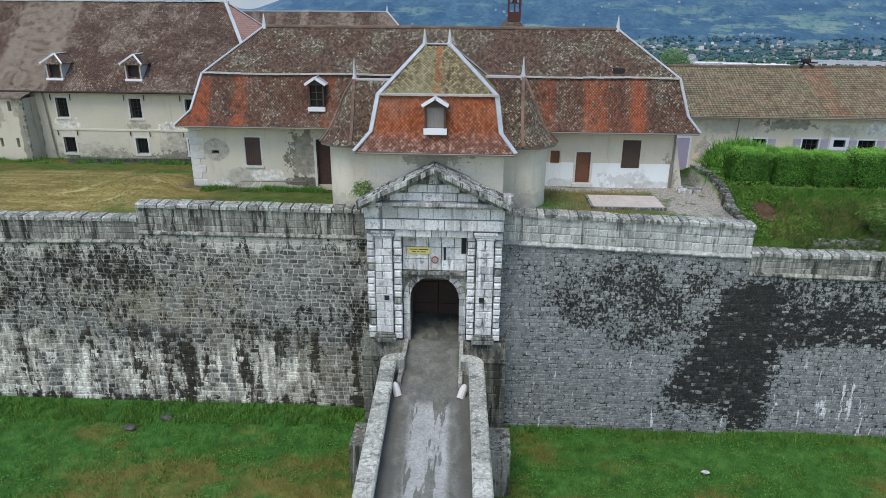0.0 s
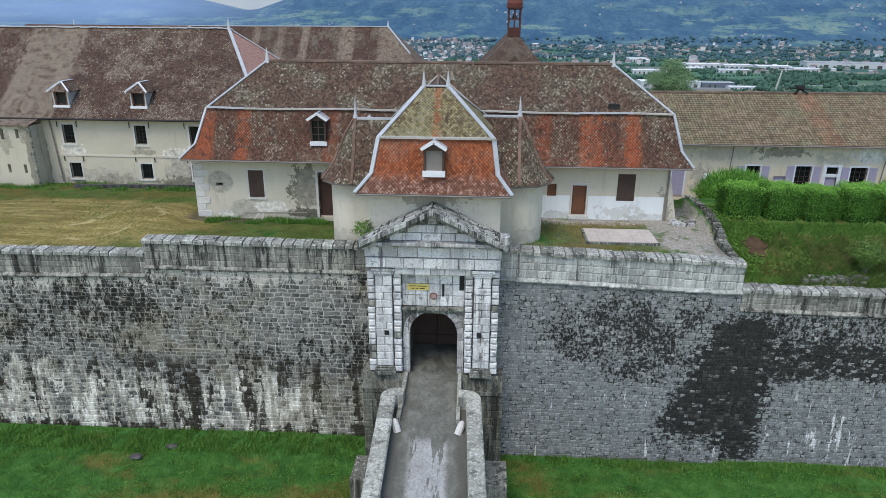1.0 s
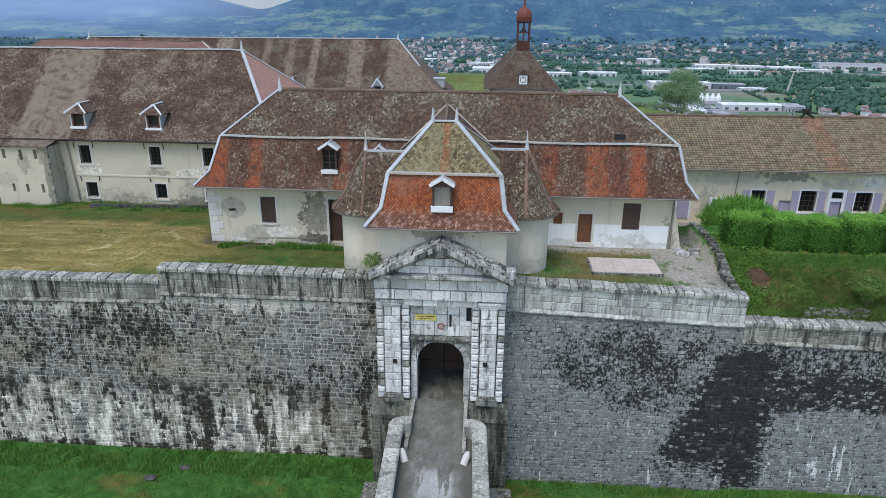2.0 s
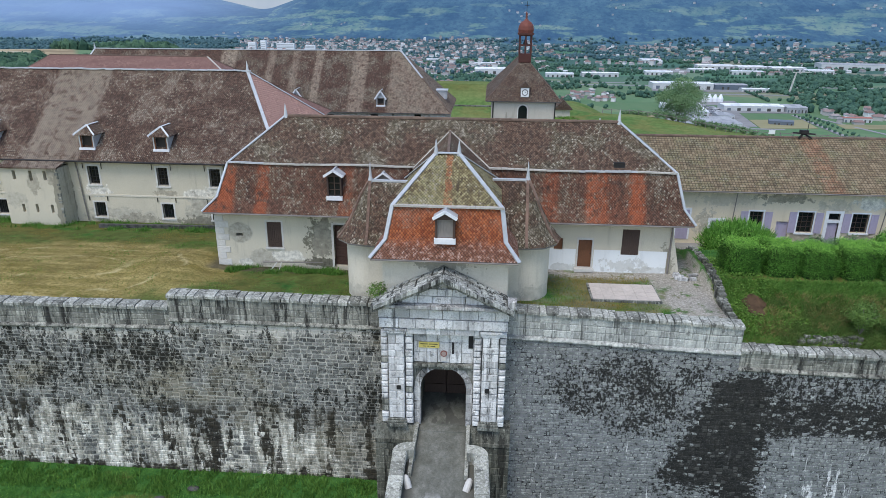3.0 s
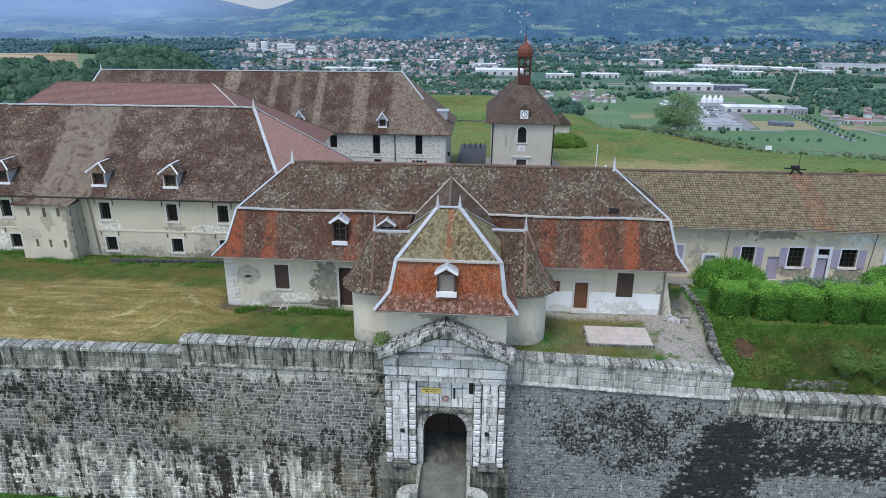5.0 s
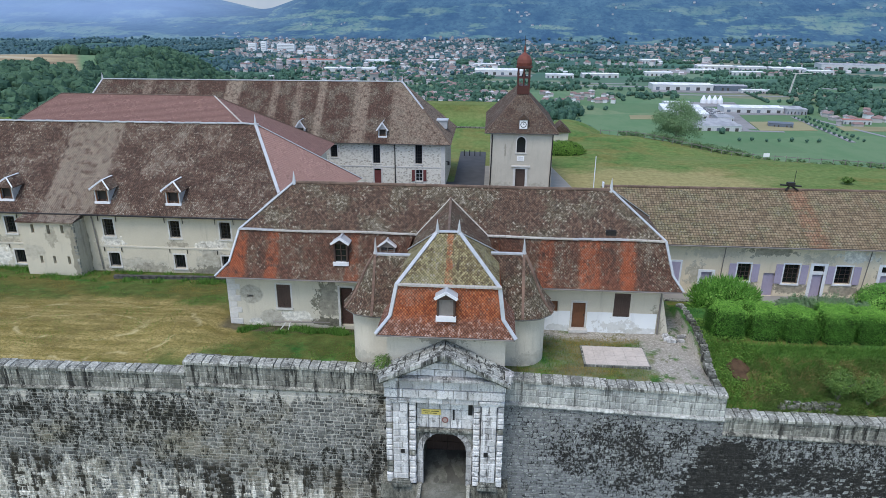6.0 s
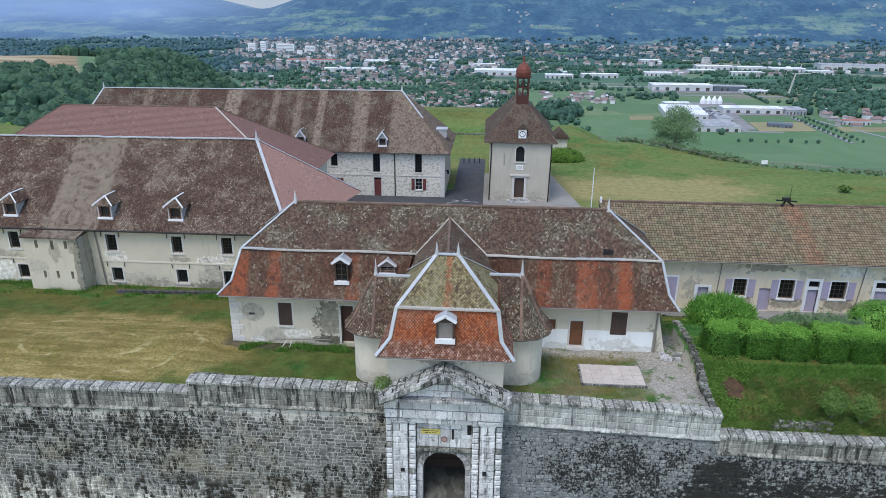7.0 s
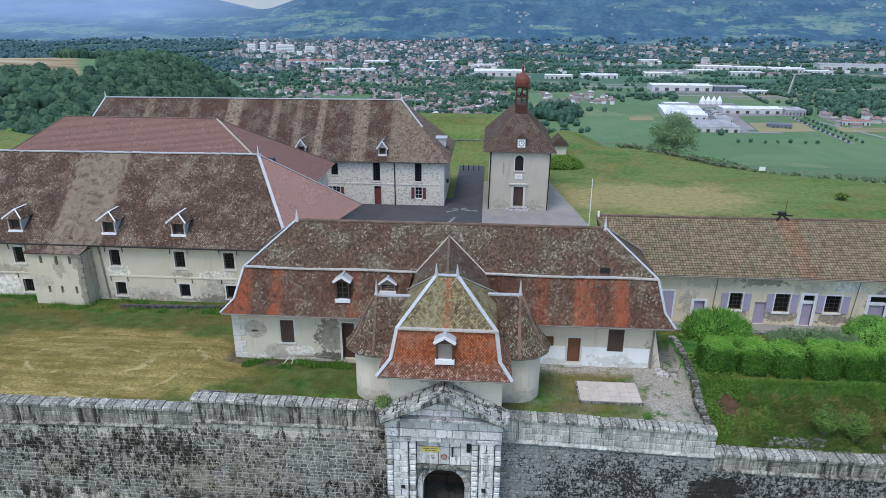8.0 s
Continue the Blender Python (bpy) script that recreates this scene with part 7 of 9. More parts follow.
rod(bm, (7.15, 63.6, 12.1), (7.15, 63.6, 12.6), 0.3, 0.1, 12)
part("bell", bm, dark_metal, bf, "dark bronze bell")
part("belfry_cornice", boxes((5.95, 8.35, 62.4, 64.8, 13.2, 13.45)), red_lead, bf)
bm = bmesh.new()
prof = ((1.12, 13.45), (1.2, 13.9), (1.12, 14.4), (0.85, 14.9), (0.4, 15.2), (0.16, 15.45), (0.14, 16.2), (0.02, 16.5))
for (r0, z0), (r1, z1) in zip(prof, prof[1:]):
    rod(bm, (7.15, 63.6, z0), (7.15, 63.6, z1), r0, r1, 12)
part("dome", bm, red_dome, bf, "rounded rust-red dome")
bm = bmesh.new()
bar(bm, (7.15, 63.6, 16.4), (7.15, 63.6, 17.9), 0.07, 0.07, (0, 1, 0))
bar(bm, (6.8, 63.6, 17.3), (7.5, 63.6, 17.3), 0.06, 0.06)
part("cross", bm, dark_metal, bf)

# ---------------------------------------------------------------- long low house at the garden
rb = thing("garden_house", "long low rendered house with a tan tiled roof", "house", (28, 15, -1.3))
HW = [(23.85, 24.95, 0.05, 1.65), (27.75, 29.0, -0.05, 1.7), (32.05, 33.35, 0.05, 1.66), (38.8, 40.0, 0.05, 1.66)]
HD = [(20.85, 21.75, -1.3, 0.78), (26.1, 27.1, -1.3, 0.84), (30.15, 31.05, -1.3, 1.66), (35.75, 37.1, -1.3, 1.72)]
bm = bmesh.new()
pierced(bm, 14.6, 62, -2.2, 3.7, 11.8, 12.3, HW + HD)
part("wall", bm, stucco_garden, rb, "stained peeling beige render")
part("wall", boxes((14.6, 62, 23, 23.5, -6, 3.7), (14.6, 15.1, 12.3, 23, -6, 3.7), (61.5, 62, 12.3, 23, -6, 3.7)), stucco_garden, rb)
part("backing", boxes((20, 41, 12.32, 12.4, -1.5, 2.2)), interior_shade, rb)
for x0, x1, z0, z1 in HW:
    window_unit(rb, x0, x1, z0, z1, 11.8, bars=(3, 4), frm=wood_dark, surround=white_paint, label="window between open lilac shutters", sw=0.12)
    for xa in (x0 - 0.72, x1 + 0.14):
        plank_leaf(rb, xa, xa + 0.58, z0 - 0.03, z1, 11.71, lilac_paint, n=3, battens=False, label="open faded lilac shutter")
for k, (x0, x1, z0, z1) in enumerate(HD):
    top = z1 if k < 2 else z1 - 0.82
    plank_leaf(rb, x0, x1, z0, top, 11.95, lilac_paint, "door", 4, battens=False, label="faded lilac plank door")
    if k != 1:
        part("surround", boxes((x0 - 0.26, x0, 11.75, 11.95, z0, z1 + 0.2), (x1, x1 + 0.26, 11.75, 11.95, z0, z1 + 0.2), (x0, x1, 11.75, 11.95, z1, z1 + 0.2)), white_paint, rb, "white painted surround")
    if k > 1:
        part("fanlight", boxes((x0, x1, 11.98, 12.0, top + 0.24, z1)), glass_dark, rb, "small dark fanlight")
        part("transom", boxes((x0, x1, 11.8, 12.05, top, top + 0.24)), white_paint, rb)
plank_leaf(rb, 18.0, 19.0, -0.9, 1.65, 11.74, lilac_paint, "door", 4, battens=False, label="faded lilac door in a white surround")
part("surround", boxes((17.86, 18.0, 11.74, 11.795, -0.9, 1.8), (19.0, 19.14, 11.74, 11.795, -0.9, 1.8), (18.0, 19.0, 11.74, 11.795, 1.655, 1.8)), white_paint, rb)
bm = bmesh.new()
face(bm, (13.9, 10.95, 3.5), (62.5, 10.95, 3.6), (62.5, 17.8, 6.85), (12.6, 17.8, 6.62))
face(bm, (62.5, 24.2, 3.5), (13.9, 24.2, 3.5), (12.6, 17.8, 6.62), (62.5, 17.8, 6.85))
face(bm, (13.9, 24.2, 3.5), (13.9, 10.95, 3.5), (12.6, 17.8, 6.62))
part("roof", bm, tile_grid, rb, "tan interlocking tiles grown with moss", recalc=False)
part("eaves_board", boxes((14.2, 62, 11.0, 11.85, 3.38, 3.47)), wood_grey, rb)
x = 12.8
while x < 62:
    bm = bmesh.new()
    zz = 6.62 + 0.23 * (x - 12.6) / 50 + 0.02
    rod(bm, (x, 17.8, zz), (x + 0.42, 17.8, zz), 0.12, 0.14, 7)
    part("ridge_tile", bm, ridge_clay, rb)
    x += 0.43
gutter(rb, (14.2, 10.9, 3.42), (62, 10.9, 3.5), 0.05, wood_grey)
pipe(rb, (22.6, 11.7, 3.3), (22.4, 11.7, -1.2), 0.04)
pipe(rb, (34.6, 11.7, 3.3), (34.3, 11.7, -1.2), 0.04)
part("gable_board", boxes((12.75, 12.9, 17.6, 18.0, 6.3, 7.0)), white_paint, rb, "small white gable board")
# dark timber frame standing on the ridge
rf = thing("ridge_frame", "dark timber siren frame standing on the roof ridge", "roof frame", (29.6, 17.8, 6.8))
bm = bmesh.new()
bar(bm, (28.7, 17.8, 7.15), (30.6, 17.8, 7.05), 0.12, 0.12)
bar(bm, (29.1, 17.4, 6.75), (29.9, 18.2, 7.2), 0.12, 0.12)
bar(bm, (30.2, 17.4, 6.75), (29.5, 18.2, 7.2), 0.12, 0.12)
part("beam", bm, dark_metal, rf)
part("block", boxes((29.3, 29.95, 17.6, 18.0, 7.1, 7.4)), dark_metal, rf)
bm = bmesh.new()
rod(bm, (29.9, 17.8, 7.3), (29.9, 17.8, 8.5), 0.03, 0.02, 6)
part("mast", bm, dark_metal, rf)
# terrace path with its low wall before the house
pw = thing("path_wall", "low rubble wall edging a paved path", "wall", (28, 10.4, -1.3), kind="structure")
part("path", boxes((17.5, 60, 10.35, 11.8, -1.8, -1.28)), paving_yard, pw)
part("low_wall", boxes((17.5, 60, 9.9, 10.347, -2.0, -1.2)), stone_dirty, pw)

# retaining wall between terrace and garden
rw = thing("retaining_wall", "crumbling low stone wall between terrace and garden", "wall", (16.4, -2, 0.6), kind="structure")
y0 = -7.0
while y0 < 4.2:
    dy = random.uniform(0.22, 0.42)
    x0 = 16.36 + 0.045 * (y0 + 7.0) + random.uniform(-0.03, 0.03)
    top = lerp_table(y0, (-7, 0.7), (-5, 0.92), (-2.5, 1.6), (1, 1.55), (4.2, 1.15)) + random.uniform(-0.12, 0.06)
    z0 = 0.2
    while z0 < top - 0.08:
        z1 = min(top, z0 + random.uniform(0.2, 0.36))
        bm = bmesh.new()
        e = random.uniform(-0.05, 0.05)
        v = box(bm, x0 + e, x0 + 0.42 + e, y0 + 0.008, y0 + dy, z0 + 0.008, z1)
        for q in v:
            q.co += Vector((random.uniform(-0.05, 0.05), random.uniform(-0.02, 0.02), random.uniform(-0.03, 0.03)))
        part("stone", bm, stone_plinth if random.random() < 0.6 else stone_dirty, rw)
        z0 = z1
    y0 += dy
rs = thing("rubble_heap", "pale broken stones lying at the house corner", "stones", (15.6, -0.6, 0.6))
for k in range(9):
    bm = bmesh.new()
    o = Vector((15.5 + random.uniform(-0.7, 0.7), -0.7 + random.uniform(-0.6, 0.6), 0.68))
    v = box(bm, -0.22, 0.22, -0.14, 0.14, -0.1, 0.1)
    for q in v:
        q.co = Vector((q.co.x * random.uniform(0.5, 1.2), q.co.y * random.uniform(0.6, 1.2), q.co.z * random.uniform(0.6, 1.3))) + o
    part("stone", bm, stone_mid, rs)
# flagpole in the field
fp = thing("flagpole", "slender white flagpole standing in the field", "flagpole", (15.2, 40.0, -5.4))
bm = bmesh.new()
rod(bm, (15.5, 40.0, -5.6), (15.5, 40.0, 4.6), 0.07, 0.05, 8)
part("pole", bm, white_paint, fp)


# ---------------------------------------------------------------- plants
def mesh_stuff(name, verts, faces, material, parent=None, label="", kind="stuff", category=""):
    me = bpy.data.meshes.new(name)
    o = ORIGIN[parent] if parent is not None else Vector((0, 0, 0))
    v = np.asarray(verts, dtype=np.float64) - np.array(o)
    me.from_pydata(v.tolist(), [], faces)
    me.materials.append(material)
    ob = new(name, me)
    ob.parent = parent
    return tagged(ob, label, category, kind=kind)


def leaf_cards(centres, normals, size, rng, spread=0.9):
    """Small leaf quads at the given places, tilted about the given normals."""
    n = len(centres)
    nrm = normals + rng.normal(0, spread, (n, 3))
    nrm /= np.linalg.norm(nrm, axis=1)[:, None] + 1e-9
    t = np.cross(nrm, rng.normal(0, 1, (n, 3)))
    t /= np.linalg.norm(t, axis=1)[:, None] + 1e-9
    b = np.cross(nrm, t)
    s = (size * rng.uniform(0.6, 1.3, n))[:, None]
    v = np.stack([centres - t * s * 0.9, centres - b * s * 0.42, centres + t * s * 0.9, centres + b * s * 0.42], 1).reshape(-1, 3)
    f = [(4 * k, 4 * k + 1, 4 * k + 2, 4 * k + 3) for k in range(n)]
    return v, f


def shrub_points(rng, n, centre, radii, power=2.6, rough=0.10):
    """Points on a lumpy, slightly boxy mound."""
    d = rng.normal(0, 1, (n, 3))
    d[:, 2] = np.where(d[:, 2] < -0.2, -d[:, 2], d[:, 2])
    d /= np.linalg.norm(d, axis=1)[:, None]
    k = (np.abs(d) ** power).sum(1) ** (-1 / power)
    lump = 1 + rough * np.sin(d[:, 0] * 7 + centre[0]) * np.sin(d[:, 1] * 6 + centre[1]) * np.sin(d[:, 2] * 7)
    r = k * lump * rng.uniform(0.86, 1.03, n)
    p = d * r[:, None] * np.array(radii) + np.array(centre)
    return p, np.sign(d) * np.abs(d) ** (power - 1) / np.array(radii)


rng = np.random.default_rng(4)


def hedge_shrub(at, radii, count, size, material, name, label, category, group="", power=2.6):
    root = thing(name, label, category, at, group)
    c = (at[0], at[1], at[2] + radii[2] * 0.1)
    p, n = shrub_points(rng, count, c, radii, power)
    if power > 4:
        stay = (p[:, 2] - c[2]) / radii[2] > rng.uniform(-0.9, 0.62, count) ** 3
        p, n = p[stay], n[stay]
        up = p[(p[:, 2] - c[2]) / radii[2] > rng.uniform(0.78, 1.15, len(p))] + np.array([0, 0, 0.05])
        v, f = leaf_cards(up + rng.normal(0, 0.03, up.shape), np.tile((0.0, -0.35, 1.0), (len(up), 1)), 0.05, rng, 0.5)
        mesh_stuff("foliage", v, f, top_light_leaf, root)
    v, f = leaf_cards(p, n * 1.6 / np.linalg.norm(n, axis=1)[:, None], size, rng, 0.4)
    mesh_stuff("leaves", v, f, material, root)
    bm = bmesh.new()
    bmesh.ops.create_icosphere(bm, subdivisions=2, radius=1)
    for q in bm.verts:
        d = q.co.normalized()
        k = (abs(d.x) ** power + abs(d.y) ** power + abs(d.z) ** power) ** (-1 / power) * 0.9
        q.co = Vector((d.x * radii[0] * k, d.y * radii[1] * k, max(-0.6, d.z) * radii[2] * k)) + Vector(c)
    part("twig_core", bm, leaf_shade, root, "dark solid core painted as the shade between the leaves")
    return root


x = 18.75
k = 0
while x < 46:
    w = random.uniform(1.15, 1.35)
    hedge_shrub((x, -0.75 - 0.012 * (x - 18), 1.25), (w * 0.99, 1.28 + random.uniform(-0.1, 0.1), 1.80 + random.uniform(-0.08, 0.08)), 20000 if x < 33 else 8000, 0.048, hedge_leaf,
                "hedge_shrub", "clipped bright green shrub in a dense hedge", "hedge", "clipped hedge shrubs", 6.5)
    x += w * 1.93
    k += 1
tuft = hedge_shrub((20.9, 5.7, 0.3), (2.6, 2.0, 1.9), 8000, 0.10, bright_leaf, "round_bush", "large rounded bright green bush with feathery shoots", "bush", "garden bushes", 2.2)
p, n = shrub_points(rng, 2600, (20.9, 5.7, 0.5), (2.65, 2.05, 1.95), 2.2, 0.1)
d = n / np.linalg.norm(n, axis=1)[:, None] + np.array([0, 0, 0.7]) + rng.normal(0, 0.25, n.shape)
d /= np.linalg.norm(d, axis=1)[:, None]
q = np.cross(d, rng.normal(0, 1, d.shape))
q /= np.linalg.norm(q, axis=1)[:, None]
long = rng.uniform(0.25, 0.6, len(p))[:, None]
v = np.stack([p - q * 0.03, p + q * 0.03, p + d * long], 1).reshape(-1, 3)
mesh_stuff("foliage", v, [(3 * k, 3 * k + 1, 3 * k + 2) for k in range(len(p))], bright_leaf, tuft)
hedge_shrub((33.2, 6.0, 0.3), (2.3, 1.9, 1.9), 7000, 0.10, bright_leaf, "round_bush", "rounded clipped green bush behind the hedge", "bush", "garden bushes", 2.2)
hedge_shrub((36.8, 7.4, 0.2), (2.0, 1.7, 2.3), 5000, 0.10, bright_leaf, "round_bush", "rounded clipped green bush behind the hedge", "bush", "garden bushes", 2.2)


def spray_shrub(at, r, h, stems, name, label, group="wild shrubs on the bank", size=0.10, leaf=None):
    """A loose shrub: arching stems from one foot, with narrow leaves along them."""
    root = thing(name, label, "shrub", at, group)
    bm = bmesh.new()
    cs, ns = [], []
    foot = Vector(at)
    for k in range(stems):
        a, q = rng.uniform(0, 2 * math.pi), rng.uniform(0.1, 1.0) ** 0.6
        tip = foot + Vector((math.cos(a) * r * q, math.sin(a) * r * q * 0.8, h * (1.15 - 0.5 * q) * rng.uniform(0.75, 1.1)))
        mid = foot.lerp(tip, 0.5) + Vector((0, 0, h * 0.16))
        if k < 14:
            rod(bm, foot - Vector((0, 0, 0.1)), mid, 0.02, 0.012, 5)
            rod(bm, mid, tip, 0.012, 0.004, 5)
        for f in np.linspace(0.25, 1.0, 26):
            p = foot * (1 - f) ** 2 + mid * 2 * f * (1 - f) + tip * f * f
            cs.append((p.x + rng.normal(0, 0.07), p.y + rng.normal(0, 0.07), p.z + rng.normal(0, 0.07)))
            ns.append((math.cos(a) * 0.6, math.sin(a) * 0.6, 0.8))
    part("stem", bm, wood_grey, root)
    v, f = leaf_cards(np.array(cs), np.array(ns), size, rng, 0.7)
    mesh_stuff("leaves", v, f, leaf or spray_leaf, root)


for x, y, r, h in ((24.2, -6.0, 1.1, 2.1), (25.9, -6.3, 0.9, 2.2), (28.6, -6.1, 0.9, 1.3), (33.5, -5.8, 1.2, 1.3)):
    spray_shrub((x, y, height(x, y)), r, h, int(200 * r), "wild_shrub", "loose grey-green willow shrub on the bank", size=0.065)
for x, r in ((25.0, 0.8), (26.1, 1.0), (27.3, 0.9), (28.4, 1.1), (29.6, 0.9), (30.6, 0.7)):
    y = 4.7 + 0.3 * math.sin(x * 3)
    spray_shrub((x, y, height(x, y)), r, r * 1.5, 90, "flower_shrub", "loose olive-green feathery shrub behind the hedge", "loose shrubs", 0.075, scrub_leaf)
# low ivy spreading beside the retaining wall
n = 9000
px, py = rng.uniform(16.9, 24.0, n), rng.uniform(-6.3, 0.8, n)
ok = np.array([noise.noise(Vector((a * 0.8, b * 0.8, 6))) - 0.22 * max(0, a - 18.2) > -0.35 and ((a - 18.7) / 0.62) ** 2 + ((b + 4.3) / 0.75) ** 2 > rng.uniform(0.5, 1.1) for a, b in zip(px, py)])
p = np.array([(a, b, height(a, b) + rng.uniform(0.05, 0.3)) for a, b in zip(px[ok], py[ok])])
v, f = leaf_cards(p, np.tile([0.0, 0.0, 1.0], (len(p), 1)), 0.09, rng, 0.6)
mesh_stuff("ground_ivy", v, f, bush_leaf, None, "low bright green ivy along the wall", category="ivy")
# rubble showing in the bank above the parapet
for x, y in ((22.3, -6.75), (29.5, -6.7)):
    st = thing("rubble_heap", "grey rubble stones showing in the grassy bank", "stones", (x, y, -0.9))
    for k in range(34):
        bm = bmesh.new()
        o = Vector((x + random.uniform(-1.8, 1.8), y + random.uniform(-0.1, 0.4), 0))
        o.z = height(o.x, o.y) + random.uniform(0.0, 0.12)
        box(bm, -0.2, 0.2, -0.12, 0.12, -0.12, 0.12)
        for q in bm.verts:
            q.co = Vector((q.co.x * random.uniform(0.4, 1.1), q.co.y * random.uniform(0.6, 1.2), q.co.z * random.uniform(0.6, 1.2))) + o
        part("stone", bm, stone_dirty if k % 4 == 0 else stone_plinth, st)
er = thing("bare_earth", "rusty brown patch of bare earth in the garden", "earth", (18.7, -4.2, 0.4))
bm = bmesh.new()
prism(bm, [(18.7 + 0.62 * math.cos(a) * (1 + 0.2 * math.sin(3 * a) + 0.14 * math.sin(7 * a + 1)), -4.3 + 0.75 * math.sin(a) * (1 + 0.12 * math.sin(5 * a)), height(18.7, -4.3 + 0.75 * math.sin(a)) - 0.19) for a in [2 * math.pi * k / 40 for k in range(40)]], (0, 0, 0.27))
part("soil", bm, simple("rusty_soil", (0.085, 0.05, 0.027), 0.95, vary=0.9, scale=3.5, bump=0.8), er)
# one pale stone, and two dark lumps added for dark hollows in the ditch
for x, y, lab in ((-17.6, -10.2, "dark"), (-15.9, -9.1, "dark"), (14.6, -12.2, "pale")):
    hb = thing("ditch_lump", "small flat lump lying in the ditch grass", "stone", (x, y, -11.75))
    bm = bmesh.new()
    bmesh.ops.create_icosphere(bm, subdivisions=2, radius=0.35 if lab == "dark" else 0.2)
    for q in bm.verts:
        q.co = Vector((q.co.x * 1.2, q.co.y * 0.7, q.co.z * 0.35)) * (1 + 0.2 * noise.noise(q.co * 4)) + Vector((x, y, -11.68))
    part("stone", bm, joint_dark if lab == "dark" else stone_mid, hb)


def blades(name, n, area, zfun, h, w, material, label, mask=None, lean=0.4):
    """A sward of single grass blades."""
    pts = []
    while len(pts) < n:
        x, y = rng.uniform(area[0], area[1]), rng.uniform(area[2], area[3])
        if mask is None or mask(x, y):
            pts.append((x, y, zfun(x, y)))
    p = np.array(pts)
    a = rng.uniform(0, 2 * math.pi, n)
    hh = h * rng.uniform(0.5, 1.4, n)
    side = np.stack([np.cos(a), np.sin(a), 0 * a], 1) * (w * rng.uniform(0.6, 1.4, n))[:, None]
    tip = p + np.stack([rng.normal(0, lean, n) * hh, rng.normal(0, lean, n) * hh, hh], 1)
    base = p - np.array([0, 0, 0.04])
    v = np.stack([base - side, base + side, tip], 1).reshape(-1, 3)
    mesh_stuff(name, v, [(3 * k, 3 * k + 1, 3 * k + 2) for k in range(n)], material, None, label, category="grass")


bare = lambda x, y: ((x - 18.7) / 0.7) ** 2 + ((y + 4.3) / 0.9) ** 2 < 1
clump = lambda s: (lambda x, y: noise.noise(Vector((x * 0.35, y * 0.35, s))) + 0.6 * noise.noise(Vector((x * 1.3, y * 1.3, s))) > -0.05 + 0.25 * random.random())
blades("ditch_grass", 110000, (-32, 30, -19, -7.2), height, 0.13, 0.018, grass_leaf, "lush green ditch grass", lambda x, y: random.random() < 0.55 + 0.5 * noise.noise(Vector((x * 0.3, y * 0.3, 1))))
n = 60000
px, py = rng.uniform(-32, 30, n), rng.uniform(-19, -7.4, n)
ok = np.array([noise.noise(Vector((a * 0.5, b * 0.5, 12))) + 0.5 * noise.noise(Vector((a * 1.7, b * 1.7, 12))) > 0.12 - 0.22 * (a > 0) and (b < -8.7 or a < 0) and abs(a) > 3.0 for a, b in zip(px, py)])
p = np.array([(a, b, height(a, b) + rng.uniform(0.03, 0.14)) for a, b in zip(px[ok], py[ok])])
v, f = leaf_cards(p, np.tile([0.0, 0.0, 1.0], (len(p), 1)), 0.06, rng, 0.45)
mesh_stuff("ditch_clover", v, f, clover_leaf, None, "low leafy clover in the ditch grass", category="clover")
blades("ditch_tufts", 9000, (-32, 30, -19, -8.0), height, 0.22, 0.03, bush_leaf, "dark weedy tufts in the ditch grass", lambda x, y: noise.noise(Vector((x * 0.9, y * 0.9, 8))) > 0.25)
blades("wall_foot_grass", 9000, (-32, 30, -9.6, -7.3), height, 0.30, 0.03, bank_leaf, "tall green grass along the wall foot", lambda x, y: (y < -7.4 if x < 0 else -9.3 < y < -8.5) and abs(x) > 4.2 and noise.noise(Vector((x * 0.9, y * 0.6, 2))) + 0.6 * noise.noise(Vector((x * 2.7, y * 1.5, 2))) > 0.12 * random.random() - 0.15)
blades("terrace_grass", 14000, (-45, -4, -6.0, 9.0), height, 0.08, 0.02, grass_leaf, "green terrace grass", lambda x, y: clump(2)(x, y) and (y < -0.6 or x < -17))
blades("dry_grass", 12000, (-45, -18, -5.8, 4.0), height, 0.05, 0.025, dry_leaf, "dry straw-coloured mown grass", lambda x, y: ((x + 27) * 0.09) ** 2 + ((y + 1.5) * 0.19) ** 2 < 0.9, 2.2)
blades("house_weeds", 3600, (-15.6, -5.5, -1.5, -0.1), height, 0.26, 0.028, bank_leaf, "tall weeds along the gatehouse wall", lambda x, y: noise.noise(Vector((x * 0.55, y * 0.9, 7))) > -0.02 + 0.2 * random.random())
blades("yard_grass", 3800, (4.4, 13, -6.2, -0.9), height, 0.12, 0.02, grass_leaf, "short green grass", lambda x, y: not (8.7 < x < 13 and -5 < y < -2.2))
blades("bank_grass", 46000, (16.7, 45, -6.9, -2.2), height, 0.22, 0.026, bank_leaf, "long dark green bank grass", lambda x, y: y < -2.4 and not bare(x, y) and random.random() < 0.35 + 0.65 * (y > -4.2) + 0.3 * (x < 19.5), 0.8)
blades("mown_bank_grass", 26000, (16.9, 45, -2.6, 8.0), height, 0.10, 0.022, bank_leaf, "short green grass round the hedge", None, 0.6)
blades("bank_olive_grass", 36000, (18.6, 45, -7.0, -3.2), height, 0.26, 0.026, olive_leaf, "long half-dry olive bank grass", lambda x, y: not bare(x, y) and noise.noise(Vector((x * 0.4, y * 0.7, 5))) + 0.5 * noise.noise(Vector((x * 1.6, y * 1.6, 5))) > -0.15 + 0.5 * max(0, y + 4.2), 0.8)
blades("bank_dry_grass", 13000, (18.5, 45, -6.4, -3.4), height, 0.26, 0.022, dry_leaf, "long dry bank grass", lambda x, y: clump(5)(x, y) and not bare(x, y), 0.8)
